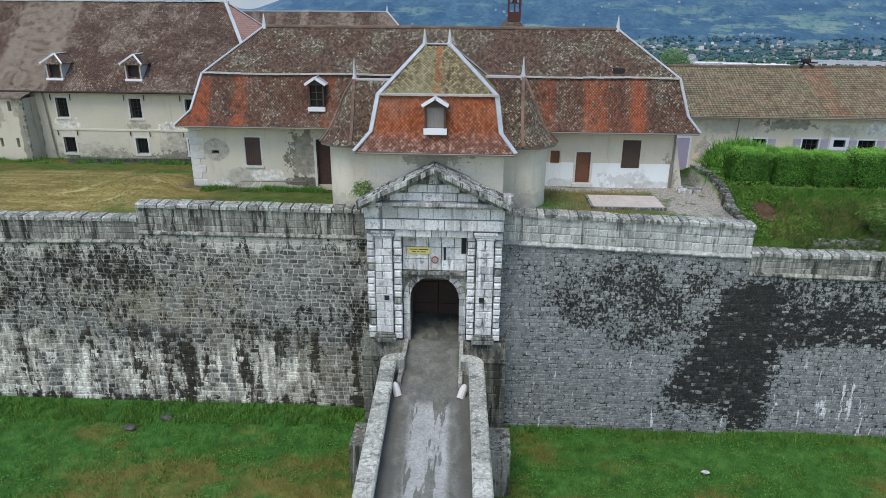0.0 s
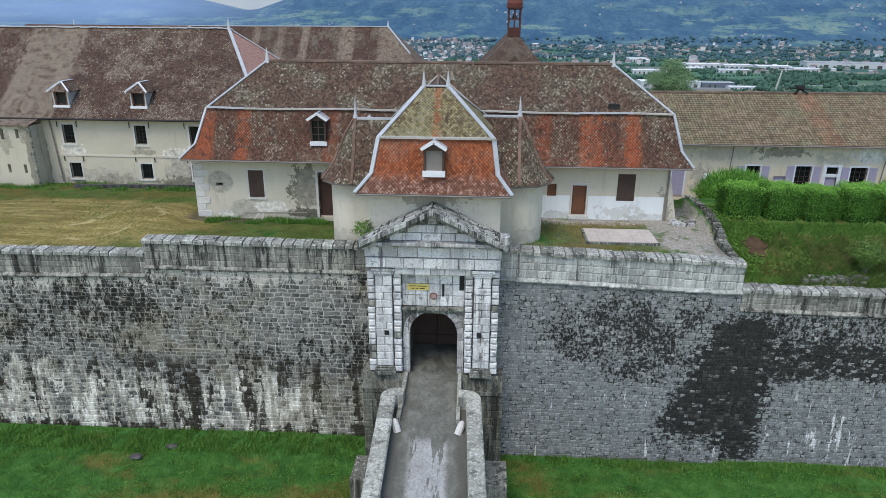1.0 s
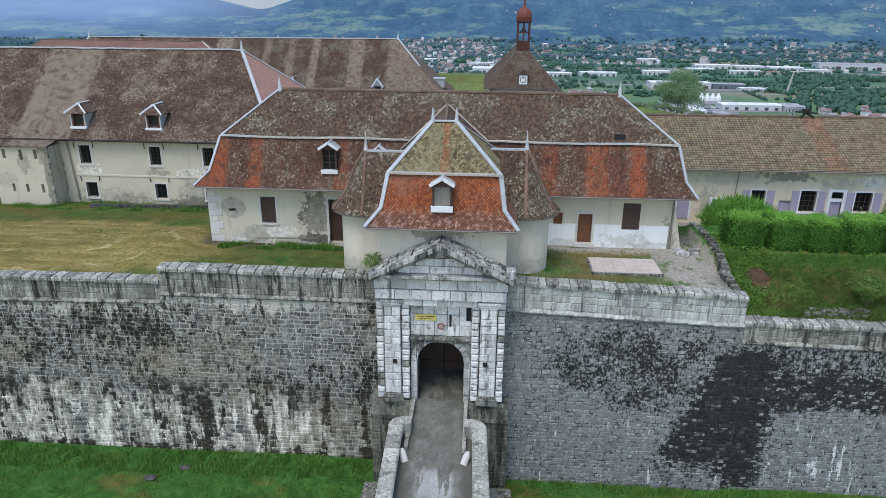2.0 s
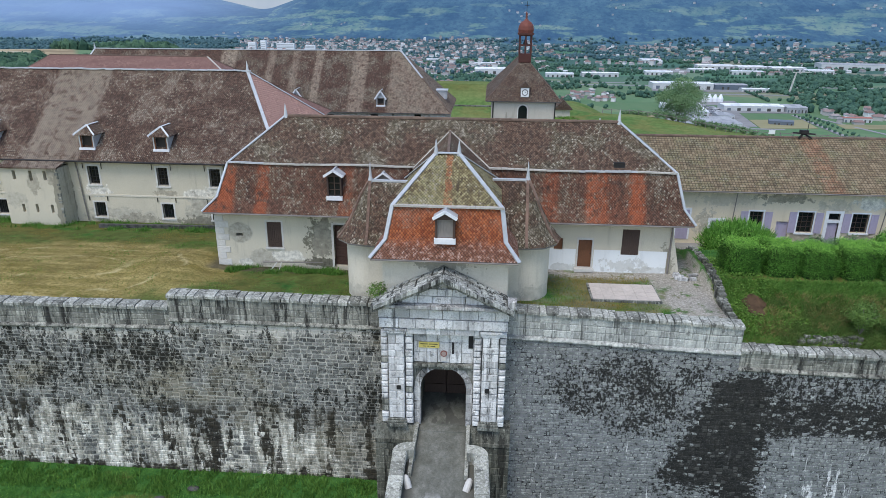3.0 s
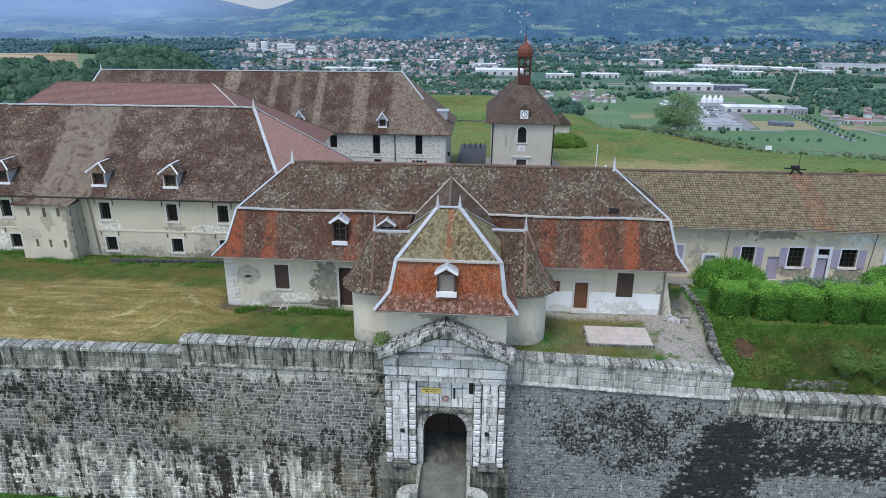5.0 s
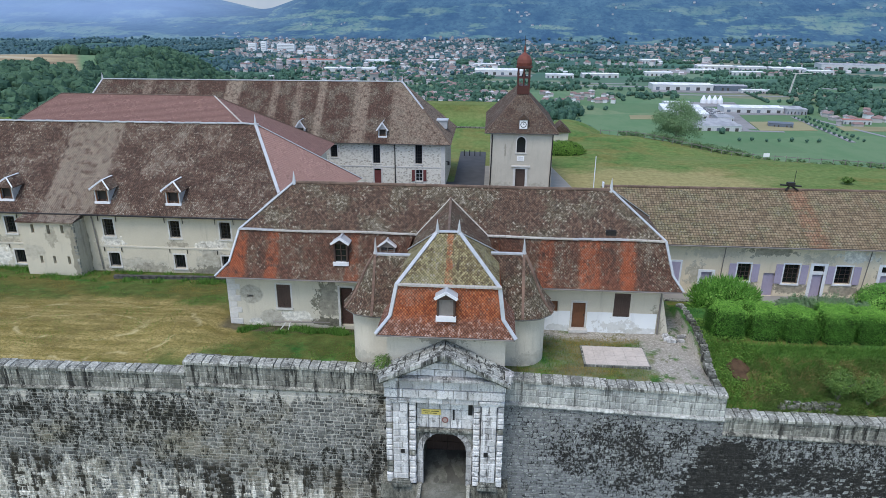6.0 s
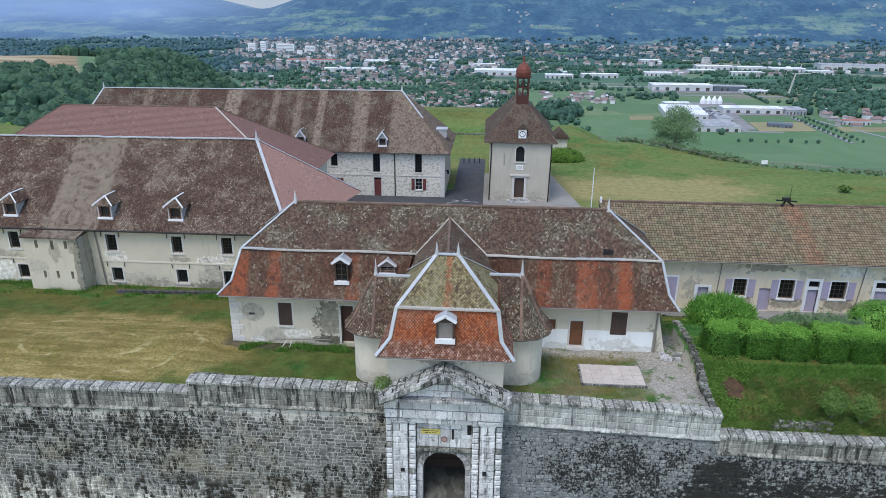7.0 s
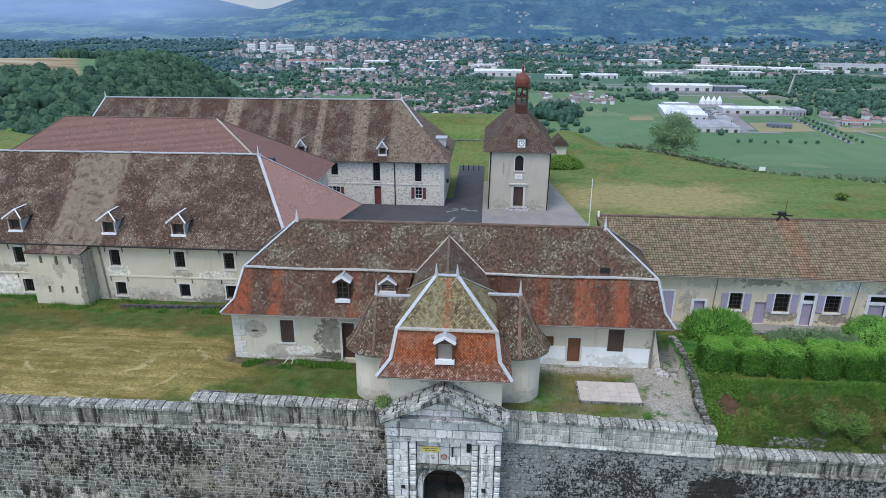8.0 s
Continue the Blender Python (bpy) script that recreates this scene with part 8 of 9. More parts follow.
blades("barracks_weeds", 7000, (-60, -17, 8.0, 11.1), height, 0.30, 0.025, bank_leaf, "tall weeds along the barracks wall", lambda x, y: noise.noise(Vector((x * 0.7, y * 0.5, 4))) + 0.5 * noise.noise(Vector((x * 2.1, y * 1.5, 4))) > 0.05 + 0.25 * random.random())
x, y, z = -3.75, -8.75, 2.0
pl = thing("ledge_plant", "pale green weedy plant rooted beside the pediment", "plant", (x, y, z))
p, n = shrub_points(rng, 900, (x, y, z + 0.2), (0.5, 0.4, 0.65), 2.0, 0.4)
v, f = leaf_cards(p + rng.normal(0, 0.06, p.shape), n, 0.06, rng, 1.2)
mesh_stuff("leaves", v, f, spray_leaf, pl)
bm = bmesh.new()
for k in range(9):
    rod(bm, (x, y, z - 0.15), (x + random.uniform(-0.4, 0.4), y + random.uniform(-0.3, 0.2), z + random.uniform(0.4, 0.8)), 0.014, 0.005, 5)
part("stem", bm, wood_grey, pl)
# low kerb along the barracks wall
kb = thing("kerb_wall", "low dark kerb wall in the grass before the barracks", "kerb", (-25, 8.6, -0.8), kind="structure")
bm = bmesh.new()
prism(bm, [(-30.6, 9.0, -1.2), (-18.0, 9.6, -1.2), (-18.0, 9.9, -1.2), (-30.6, 9.3, -1.2)], (0, 0, 0.9))
part("kerb", bm, joint_dark, kb)


# ---------------------------------------------------------------- field, rampart banks and the lone tree
def tree(at, h, r, leaves, size, material, label, bush=False):
    root = thing("tree", label, "tree", at, "trees at the field")
    x, y, z = at
    bm = bmesh.new()
    rod(bm, (x, y, z - 0.5), (x + 0.1, y, z + h * 0.45), h * 0.035, h * 0.02, 8)
    ends = []
    for k in range(7):
        a = k * 2.4
        e = Vector((x + math.cos(a) * r * 0.6, y + math.sin(a) * r * 0.6, z + h * random.uniform(0.18, 0.75)))
        rod(bm, (x, y, z + h * random.uniform(0.15, 0.4)), e, h * 0.014, h * 0.004, 6)
        ends.append(e)
    part("trunk", bm, wood_grey, root)
    vs, fs = [], []
    for e in ends + [Vector((x, y, z + h * 0.82)), Vector((x, y, z + h * 0.3))]:
        p, n = shrub_points(rng, leaves // 9, e, (r * 0.56, r * 0.56, h * 0.24), 2.0, 0.35)
        p += rng.normal(0, r * 0.08, p.shape)
        v, f = leaf_cards(p, n / np.linalg.norm(n, axis=1)[:, None], size, rng, 0.7)
        o = sum(len(q) for q in vs)
        vs.append(v)
        fs += [tuple(o + i for i in q) for q in f]
    mesh_stuff("crown", np.concatenate(vs), fs, material, root)
    return root


tree((43.5, 108.5, height(43.5, 108.5)), 8.8, 4.6, 20000, 0.17, scrub_leaf, "grey-green broad bushy tree at the field's edge")
for k in range(30):
    x = 33 + k * 1.7 + random.uniform(-0.6, 0.6)
    y = 110.5 - 0.57 * (x - 29.6) + random.uniform(-1.0, 1.5)
    r = random.uniform(0.7, 1.5) * (1.25 if x < 55 else 0.7)
    spray_shrub((x, y, height(x, y)), r * 1.3, r * random.uniform(0.9, 1.3), 46, "scrub_bush", "low grey-green scrub bush along the field fence", "scrub along the field", 0.16, scrub_leaf)
tree((20, 165, height(20, 165)), 7, 3.5, 1200, 0.35, wood_leaf, "dark round tree below the rampart")
tree((13, 160, height(13, 160)), 8, 4.0, 1200, 0.35, wood_leaf, "dark round tree below the rampart")
hedge_shrub((16.5, 88, -5.6), (4.5, 2.0, 2.6), 5000, 0.2, bush_leaf, "bramble_bank", "low dark bramble bank beside the chapel", "shrub", "", 2.2)
fe = thing("field_fence", "low weathered post and rail fence along the field", "fence", (50, 95, -5.4))
for k in range(34):
    x = 27 + k * 1.75
    y = 107.6 - (x - 29.6) * 0.57
    bm = bmesh.new()
    rod(bm, (x, y, height(x, y) - 0.3), (x, y, height(x, y) + 1.1), 0.07, 0.06, 6)
    part("post", bm, wood_grey, fe)
    x2, y2 = x + 1.75, y - 0.9975
    bm = bmesh.new()
    bar(bm, (x, y - 0.08, height(x, y) + 0.85), (x2, y2 - 0.08, height(x2, y2) + 0.85), 0.05, 0.1)
    part("rail", bm, wood_grey, fe)
spray_shrub((61.6, 69, height(61.6, 69)), 1.3, 1.2, 60, "scrub_bush", "small lone bush standing in the field", "scrub along the field", 0.16)
nb = thing("notice_board", "small white notice board on the field fence", "board", (56.9, 91.4, height(56.9, 91.4)))
part("plate", boxes((56.3, 57.5, 91.3, 91.36, height(56.9, 91.4) + 0.5, height(56.9, 91.4) + 1.3)), white_sign, nb)
part("post", boxes((56.85, 56.95, 91.362, 91.46, height(56.9, 91.4) - 0.3, height(56.9, 91.4) + 1.3)), wood_grey, nb)
sh = thing("field_shed", "small shed with a brown gable roof by the bank", "shed", (17.6, 99, -5))
part("wall", boxes((15.5, 18.5, 97, 101, -6, -2.6)), stucco_pale, sh)
bm = bmesh.new()
prism(bm, [(15.0, 96.5, -2.7), (19.0, 96.5, -2.7), (17.0, 96.5, -0.8)], (0, 5, 0))
part("roof", bm, tile_chapel, sh)
bw = thing("bank_wall", "grey dry-stone wall at the foot of the grassy rampart", "wall", (-3, 103, -4), kind="structure")
part("wall", boxes((-16, 8, 102.5, 103.3, -6.5, -3.0)), stone_plinth, bw)
bank = bmesh.new()
prism(bank, [(-16, 90, -5.6), (-16, 99, -3.6), (-16, 103, -3.2), (-16, 112, 0.4), (-16, 118, 0.4), (-16, 126, -8)], (24, 0, 0))
part("grass_bank", bank, grass_mat, None, "grassy earth rampart behind the yard", kind="structure", category="bank")
for x in (-2.6, -1.6, -0.6, 0.4):
    bo = thing("bollard", "thin dark bollard at the end of the yard", "bollard", (x, 84, -5.3), "yard bollards")
    bm = bmesh.new()
    rod(bm, (x, 84, -5.4), (x, 84, -4.2), 0.08, 0.07, 8)
    part("post", bm, dark_metal, bo)
m = Mat("worn_yard_paint", 0.9, 0, 0.1)
worn_mark = m.done(m.ramp(m.noise(2.5, detail=6, rough=0.75), (0.42, (0.085, 0.087, 0.092)), (0.56, (0.30, 0.30, 0.30))))
for xa, ya, xb, yb, w in ((-12.0, 50.5, -3.2, 49.2, 0.5), (-4.0, 49.0, -2.6, 53.5, 0.4), (-3.4, 58.0, 0.8, 57.0, 0.5), (-4.2, 56.0, -1.0, 58.6, 0.4)):
    mk = thing("yard_mark", "faded pale line worn into the asphalt", "marking", (xa, ya, -5.3), "faded yard marks")
    bm = bmesh.new()
    bar(bm, (xa, ya, -5.298), (xb, yb, -5.298), w, 0.006)
    part("line", bm, worn_mark, mk)
lamp = thing("wall_lantern", "small dark lantern fixed to the barracks corner", "lantern", (-4.3, 60.6, -1.4))
part("arm", boxes((-4.68, -4.2, 60.55, 60.65, -1.2, -1.1)), dark_metal, lamp)
part("head", boxes((-4.4, -4.05, 60.42, 60.78, -1.7, -1.2)), dark_metal, lamp)


# ---------------------------------------------------------------- woods and valley
def ico(level):
    bm = bmesh.new()
    bmesh.ops.create_icosphere(bm, subdivisions=level, radius=1)
    v, f = np.array([tuple(q.co) for q in bm.verts]), np.array([[q.index for q in g.verts] for g in bm.faces])
    bm.free()
    return v, f


COARSE, FINER = ico(1), ico(2)


def crowns(points, r0, r1, material, name, label, lobes=2, cards=0, shape=COARSE, tall=1.0, card=0.22, parent=None):
    """Tree crowns, each an uneven mass of lobes, the nearer ones with loose leaf clumps round them, in one mesh."""
    vs, tris, quads, o = [], [], [], 0
    sv, sf = shape
    for x, y, z in points:
        r = rng.uniform(r0, r1)
        for k in range(lobes):
            q = r if k == 0 else r * rng.uniform(0.5, 0.8)
            c = np.array([x, y, z + q * tall * 0.75]) if k == 0 else np.array([x + rng.normal(0, r * 0.6), y + rng.normal(0, r * 0.6), z + r * tall * rng.uniform(0.4, 1.15)])
            half = np.array([q, q, q * tall * rng.uniform(0.85, 1.2)])
            v = sv * rng.uniform(0.76, 1.16, (len(sv), 1)) * half + c
            vs.append(v)
            tris.append(sf + o)
            o += len(v)
            if cards:
                d = rng.normal(0, 1, (cards, 3))
                d[:, 2] = np.abs(d[:, 2]) * 0.9 - 0.15
                d /= np.linalg.norm(d, axis=1)[:, None]
                v, f = leaf_cards(c + d * half * rng.uniform(0.92, 1.12, (cards, 1)), d, q * card, rng, 0.45)
                vs.append(v)
                quads.append(np.array(f) + o)
                o += len(v)
    faces = np.concatenate(tris).tolist() + (np.concatenate(quads).tolist() if quads else [])
    if parent is not None:
        return mesh_stuff(name, np.concatenate(vs), faces, material, parent, kind="")
    return mesh_stuff(name, np.concatenate(vs), faces, material, None, label, category="trees")


def scatter(n, ok, area):
    out = []
    while len(out) < n:
        x, y = rng.uniform(area[0], area[1]), rng.uniform(area[2], area[3])
        if ok(x, y):
            out.append((x, y, height(x, y)))
    return out


def in_wood(x, y):
    return x < -55 - 0.27 * (y - 110) + 12 * noise.noise(Vector((x * 0.02, y * 0.02, 0))) and not (y > 385 + 25 * noise.noise(Vector((x * 0.03, y * 0.03, 4))) and x < -0.60 * (y + 43) + 45 * noise.noise(Vector((x * 0.025, y * 0.025, 2))) + 0.10 * (y - 290))


def dens(x, y, s, f=0.006):
    return noise.noise(Vector((x * f, y * f * 1.6, s)))


crowns(scatter(6500, in_wood, (-560, -60, 168, 760)), 2.2, 4.6, wood_leaf, "woodland", "dense dark green deciduous wood", 1, 40, FINER, 1.15, 0.2)
crowns(scatter(60, lambda x, y: y > 118, (-140, -70, 118, 170)), 1.4, 3.0, bush_leaf, "rampart_bushes", "scattered bushes on the old ramparts", 2, 40, FINER)
# edge trees by the tan field
crowns(scatter(45, lambda x, y: dens(x, y, 31, 0.02) > -0.2, (-440, -375, 590, 690)), 4, 7, wood_leaf, "field_edge_trees", "dark trees at the edge of the tan field", 2, 20, COARSE, 1.2)

patchy = lambda x, y, s=7: dens(x, y, s) + 0.55 * dens(x, y, s + 1, 0.021)
town_ok = lambda x, y: abs(x + 0.17 * y) < 0.2 * y * (0.5 + 0.5 * (y > 1500)) * (1 + 0.5 * dens(x, y, 21, 0.003)) and dens(x, y, 3, 0.009) > -0.12 - 0.12 * (y > 1900)
works = lambda x, y: 225 < x < 475 and 840 < y < 1120 or 290 < x < 460 and 1230 < y < 1330
near_ok = lambda x, y: patchy(x, y) > 0.12 + 0.25 * (x > 130 and y < 1000) and not works(x, y)
crowns(scatter(330, near_ok, (-420, 820, 800, 1150)), 2.2, 4.6, valley_leaf, "valley_groves", "small groves of trees at the valley's edge", 3, 14)
crowns(scatter(750, lambda x, y: patchy(x, y, 61) > -0.02, (-540, -20, 1000, 1420)), 2.4, 5, valley_leaf, "lower_town_trees", "trees between the lower town houses", 2, 0, COARSE, 1.2)
crowns(scatter(46, lambda x, y: dens(x, y, 41, 0.03) > -0.1, (50, 135, 890, 1040)), 4, 7.5, valley_leaf, "dark_grove", "dark grove of tall trees below the fort", 3, 16, COARSE, 1.3)
crowns(scatter(420, lambda x, y: patchy(x, y, 43) > -0.15, (-200, 60, 850, 1220)), 2.2, 5, valley_leaf, "village_trees", "garden trees between the village houses", 2, 12, COARSE, 1.2)
crowns(scatter(600, lambda x, y: patchy(x, y, 45) > 0.05 and x > 0.42 * y, (470, 900, 980, 1500)), 3, 6.5, valley_leaf, "riverside_wood", "dense riverside wood", 2, 0, COARSE, 1.2)
crowns(scatter(5200, lambda x, y: patchy(x, y) > 0.06 and not works(x, y), (-1100, 1500, 1150, 2000)), 2.6, 5.6, valley_leaf, "valley_woods", "small woods in the valley", 2)
crowns(scatter(5200, lambda x, y: patchy(x, y, 9) > -0.06, (-1700, 2000, 1900, 2760)), 3.5, 7.5, hazy_leaf, "far_woods", "dark woods before the hills, bluish from painted haze", 2, 0, COARSE, 0.9)
row = []
for k in range(90):
    a, b = rng.uniform(-500, 1100), rng.uniform(1120, 2300)
    d = rng.uniform(-0.25, 0.25) + (1.5 if rng.random() < 0.25 else 0)
    for q in range(int(rng.uniform(8, 26))):
        x, y = a + q * 9 * math.cos(d), b + q * 9 * math.sin(d)
        row.append((x, y, height(x, y)))
crowns(row, 2.4, 4.2, valley_leaf, "valley_hedgerows", "rows of trees between the fields", 1)

m = Mat("town_house_walls", 0.9)
house_wall = m.done(m.ramp(m.island(), (0.0, (0.30, 0.28, 0.27)), (0.5, (0.46, 0.44, 0.43)), (0.8, (0.60, 0.59, 0.58)), (1.0, (0.78, 0.78, 0.78))))
m = Mat("town_house_roofs", 0.9)
house_roof = m.done(m.ramp(m.island(), (0.0, (0.19, 0.125, 0.115)), (0.4, (0.26, 0.18, 0.165)), (0.65, (0.22, 0.215, 0.22)), (0.85, (0.33, 0.28, 0.275)), (1.0, (0.55, 0.56, 0.58))))
red_roof = simple("red_works_roof", (0.36, 0.15, 0.12), 0.85, scale=0.05, vary=0.3)
m = Mat("shed_roof_sheet", 0.6)
shed_roof = m.done(m.ramp(m.noise(0.05, m.pos((2, 0.6, 1)), detail=4), (0.35, (0.52, 0.54, 0.56)), (0.6, (0.74, 0.76, 0.78))))
m = Mat("grey_shed_roof_sheet", 0.7)
shed_grey = m.done(m.ramp(m.noise(0.06, m.pos((2, 0.6, 1)), detail=4), (0.35, (0.24, 0.25, 0.265)), (0.6, (0.36, 0.37, 0.385))))
shed_wall = simple("shed_cladding", (0.52, 0.53, 0.53), 0.7, vary=0.3)
slate_wall = simple("slate_blue_cladding", (0.13, 0.155, 0.19), 0.7, vary=0.2)
road_grey = simple("valley_road", (0.25, 0.25, 0.255), 0.9, vary=0.2)


def houses(points, name, label, size=1.0, tower=0.0, wall=None, roof=None):
    wv, wf, rv, rf2 = [], [], [], []
    for x, y, z in points:
        w, d, h = rng.uniform(3.5, 7) * size, rng.uniform(3, 5) * size, rng.uniform(3.5, 7.0)
        if rng.random() < tower:
            w, d, h = w * 1.6, d * 1.3, rng.uniform(9, 16)
        a = rng.uniform(-0.6, 0.6) + (1.57 if rng.random() < 0.4 else 0)
        ca, sa = math.cos(a), math.sin(a)
        P = lambda u, v, q: (x + u * ca - v * sa, y + u * sa + v * ca, z + q)
        o = len(wv)
        wv += [P(-w, -d, -1), P(w, -d, -1), P(w, d, -1), P(-w, d, -1), P(-w, -d, h), P(w, -d, h), P(w, d, h), P(-w, d, h)]
        wf += [(o, o + 1, o + 5, o + 4), (o + 1, o + 2, o + 6, o + 5), (o + 2, o + 3, o + 7, o + 6), (o + 3, o, o + 4, o + 7)]
        o = len(rv)
        e, t = 0.7, h + d * 0.5
        rv += [P(-w - e, -d - e, h - 0.3), P(w + e, -d - e, h - 0.3), P(w + e, d + e, h - 0.3), P(-w - e, d + e, h - 0.3), P(-w * 0.8, 0, t), P(w * 0.8, 0, t)]
        rf2 += [(o, o + 1, o + 5, o + 4), (o + 2, o + 3, o + 4, o + 5), (o + 3, o, o + 4), (o + 1, o + 2, o + 5)]
    root = tagged(new(name), label, "houses", kind="stuff")
    ORIGIN[root] = Vector((0, 0, 0))
    mesh_stuff("walls", wv, wf, wall or house_wall, root)
    mesh_stuff("roofs", rv, rf2, roof or house_roof, root)


houses(scatter(2300, town_ok, (-1400, 350, 1350, 2750)), "town_houses", "dense town of pale houses with reddish roofs", 0.72, 0.12)
houses(scatter(190, lambda x, y: dens(x, y, 11, 0.012) > -0.05, (-200, 30, 860, 1200)), "village_houses", "scattered pale houses with clay roofs", 0.85)
houses(scatter(170, lambda x, y: dens(x, y, 63, 0.011) > 0.0, (-480, -30, 1060, 1400)), "lower_town_houses", "scattered pale houses below the town", 0.8)
houses(scatter(34, lambda x, y: dens(x, y, 12, 0.02) > -0.1, (90, 215, 1080, 1200)), "hamlet_houses", "few pale houses behind the grove", 0.85)
houses(scatter(520, lambda x, y: dens(x, y, 13) > 0.0, (80, 1500, 1550, 2700)), "suburb_houses", "scattered houses among trees", 1.0, 0.1)
houses(scatter(30, lambda x, y: True, (480, 640, 900, 1040)), "farm_houses", "few houses beside the riverside wood")
# bluish walls and roofs: distance haze is part of these two colours
hazy_wall = simple("hillside_walls_painted_haze", (0.42, 0.45, 0.49), 0.9, vary=0.3)
hazy_roof = simple("hillside_roofs_painted_haze", (0.19, 0.20, 0.24), 0.9, vary=0.3)
houses(scatter(95, lambda x, y: patchy(x * 0.8, y * 0.8, 51) > 0.32 and x > -0.45 * y, (-1700, 2600, 2720, 3500)), "hillside_houses", "scattered hillside houses with haze in their colour", 0.85, 0.0, hazy_wall, hazy_roof)
crowns(scatter(3000, town_ok, (-1400, 350, 1350, 2750)), 2.6, 5.5, hazy_leaf, "town_trees", "garden trees between the town houses", 2)
crowns(scatter(2200, lambda x, y: x < -0.36 * y and dens(x, y, 23, 0.004) > 0.02, (-2300, -500, 1500, 2640)), 4, 8, hazy_leaf, "plain_woods", "dark woods on the plain below the hills", 2, 0, COARSE, 0.9)


def warehouse(x, y, w, d, h, turn, label="large pale industrial shed in the valley", n=3, roof=None, wall=None):
    z = height(x, y)
    root = thing("warehouse", label, "warehouse", (x, y, z), "industrial sheds in the valley")
    ca, sa = math.cos(turn), math.sin(turn)
    P = lambda u, v, q: (x + u * ca - v * sa, y + u * sa + v * ca, z + q)
    bm = bmesh.new()
    prism(bm, [P(-w / 2, -d / 2, -1), P(w / 2, -d / 2, -1), P(w / 2, d / 2, -1), P(-w / 2, d / 2, -1)], (0, 0, h + 1))
    part("wall", bm, wall or shed_wall, root)
    for k in range(n):
        bm = bmesh.new()
        v0, v1 = -d / 2 + d * k / n - 0.3, -d / 2 + d * (k + 1) / n - 0.3
        a, b = P(-w / 2 - 0.5, 0, 0), P(w / 2 + 0.5, 0, 0)
        prism(bm, [P(-w / 2 - 0.5, v0, h), P(-w / 2 - 0.5, v1, h), P(-w / 2 - 0.5, (v0 + v1) / 2, h + 1.1)], Vector(b) - Vector(a))
        part("roof", bm, roof or shed_roof, root)
    for k in range(6):
        u = -w / 2 + w * (k + 0.5) / 6
        bm = bmesh.new()
        prism(bm, [P(u - w * 0.03, -d / 2 - 0.3, 0), P(u + w * 0.03, -d / 2 - 0.3, 0), P(u + w * 0.03, -d / 2 - 0.3, h * 0.6), P(u - w * 0.03, -d / 2 - 0.3, h * 0.6)], (0, 0.2, 0))
        part("door", bm, joint_dark if k % 3 else slate_wall, root)


for row in ((363, 1295, 112, 40, 11, 0.0, 2), (398, 1022, 88, 32, 8, 0.0, 2), (287, 985, 58, 100, 8, -0.12, 4), (300, 1075, 40, 18, 6, 0.1, 1), (17, 1545, 108, 55, 11, 0.0, 3),
            (435, 1905, 52, 40, 9, 0.1, 2), (560, 1740, 90, 36, 9, -0.05, 2), (640, 1720, 70, 40, 9, 0.05, 2), (720, 1700, 80, 40, 9, 0.0, 2), (500, 1640, 60, 30, 8, 0.1, 2), (590, 1600, 70, 26, 8, 0.0, 1), (770, 1640, 60, 30, 9, 0.0, 2),
            (380, 1560, 60, 26, 8, 0.0, 2), (240, 1500, 80, 24, 8, 0.05, 2), (150, 1480, 60, 24, 8, 0.0, 2), (-302, 1778, 62, 38, 9, 0.0, 2), (-330, 1560, 120, 30, 8, 0.03, 2), (490, 1262, 52, 20, 6, 0.0, 1), (-20, 1720, 60, 30, 8, 0.2, 1), (-150, 1820, 50, 30, 8, 0.1, 1)):
    warehouse(*row[:6], n=row[6])
warehouse(290, 872, 70, 60, 7, 0.0, "low grey industrial hall in the valley", 3, shed_grey)
warehouse(330, 935, 22, 30, 6, 0.0, "small grey industrial hall in the valley", 1, shed_grey)
warehouse(458, 1018, 30, 40, 8, 0.0, "grey industrial hall at the end of the white sheds", 2, shed_grey, shed_grey)
warehouse(455, 1300, 60, 28, 9, 0.0, "dark open-sided storage hall", 2, shed_grey, slate_wall)
warehouse(925, 1775, 185, 60, 13, -0.15, "very long grey factory hall far down the valley", 3, shed_grey)
warehouse(392, 890, 30, 18, 5, -0.3, "small slate-blue hall standing in a field", 1, slate_wall, slate_wall)
warehouse(-475, 1770, 130, 40, 9, 0.0, "long red-roofed industrial building in the town", 2, red_roof)
warehouse(506, 925, 38, 14, 6, 0.0, "red-roofed farm building by the road", 1, red_roof)
warehouse(540, 850, 40, 12, 5, 0.1, "red-roofed farm building by the road", 1, red_roof)
for x, y, w, h in ((-758, 2120, 24, 28), (-721, 2120, 17, 34), (-650, 2120, 56, 27), (-560, 2080, 30, 24)):
    ab = thing("apartment_block", "white apartment block rising over the town", "building", (x, y, height(x, y)), "apartment blocks in the town")
    z = height(x, y)
    part("wall", boxes((x - w / 2, x + w / 2, y - 7, y + 7, z - 1, z + h)), white_paint, ab)
    for fl in range(5):
        part("window_band", boxes((x - w / 2 + 2, x + w / 2 - 2, y - 7.3, y - 7.02, z + 4 + fl * h / 6, z + 5.4 + fl * h / 6)), shed_grey, ab)
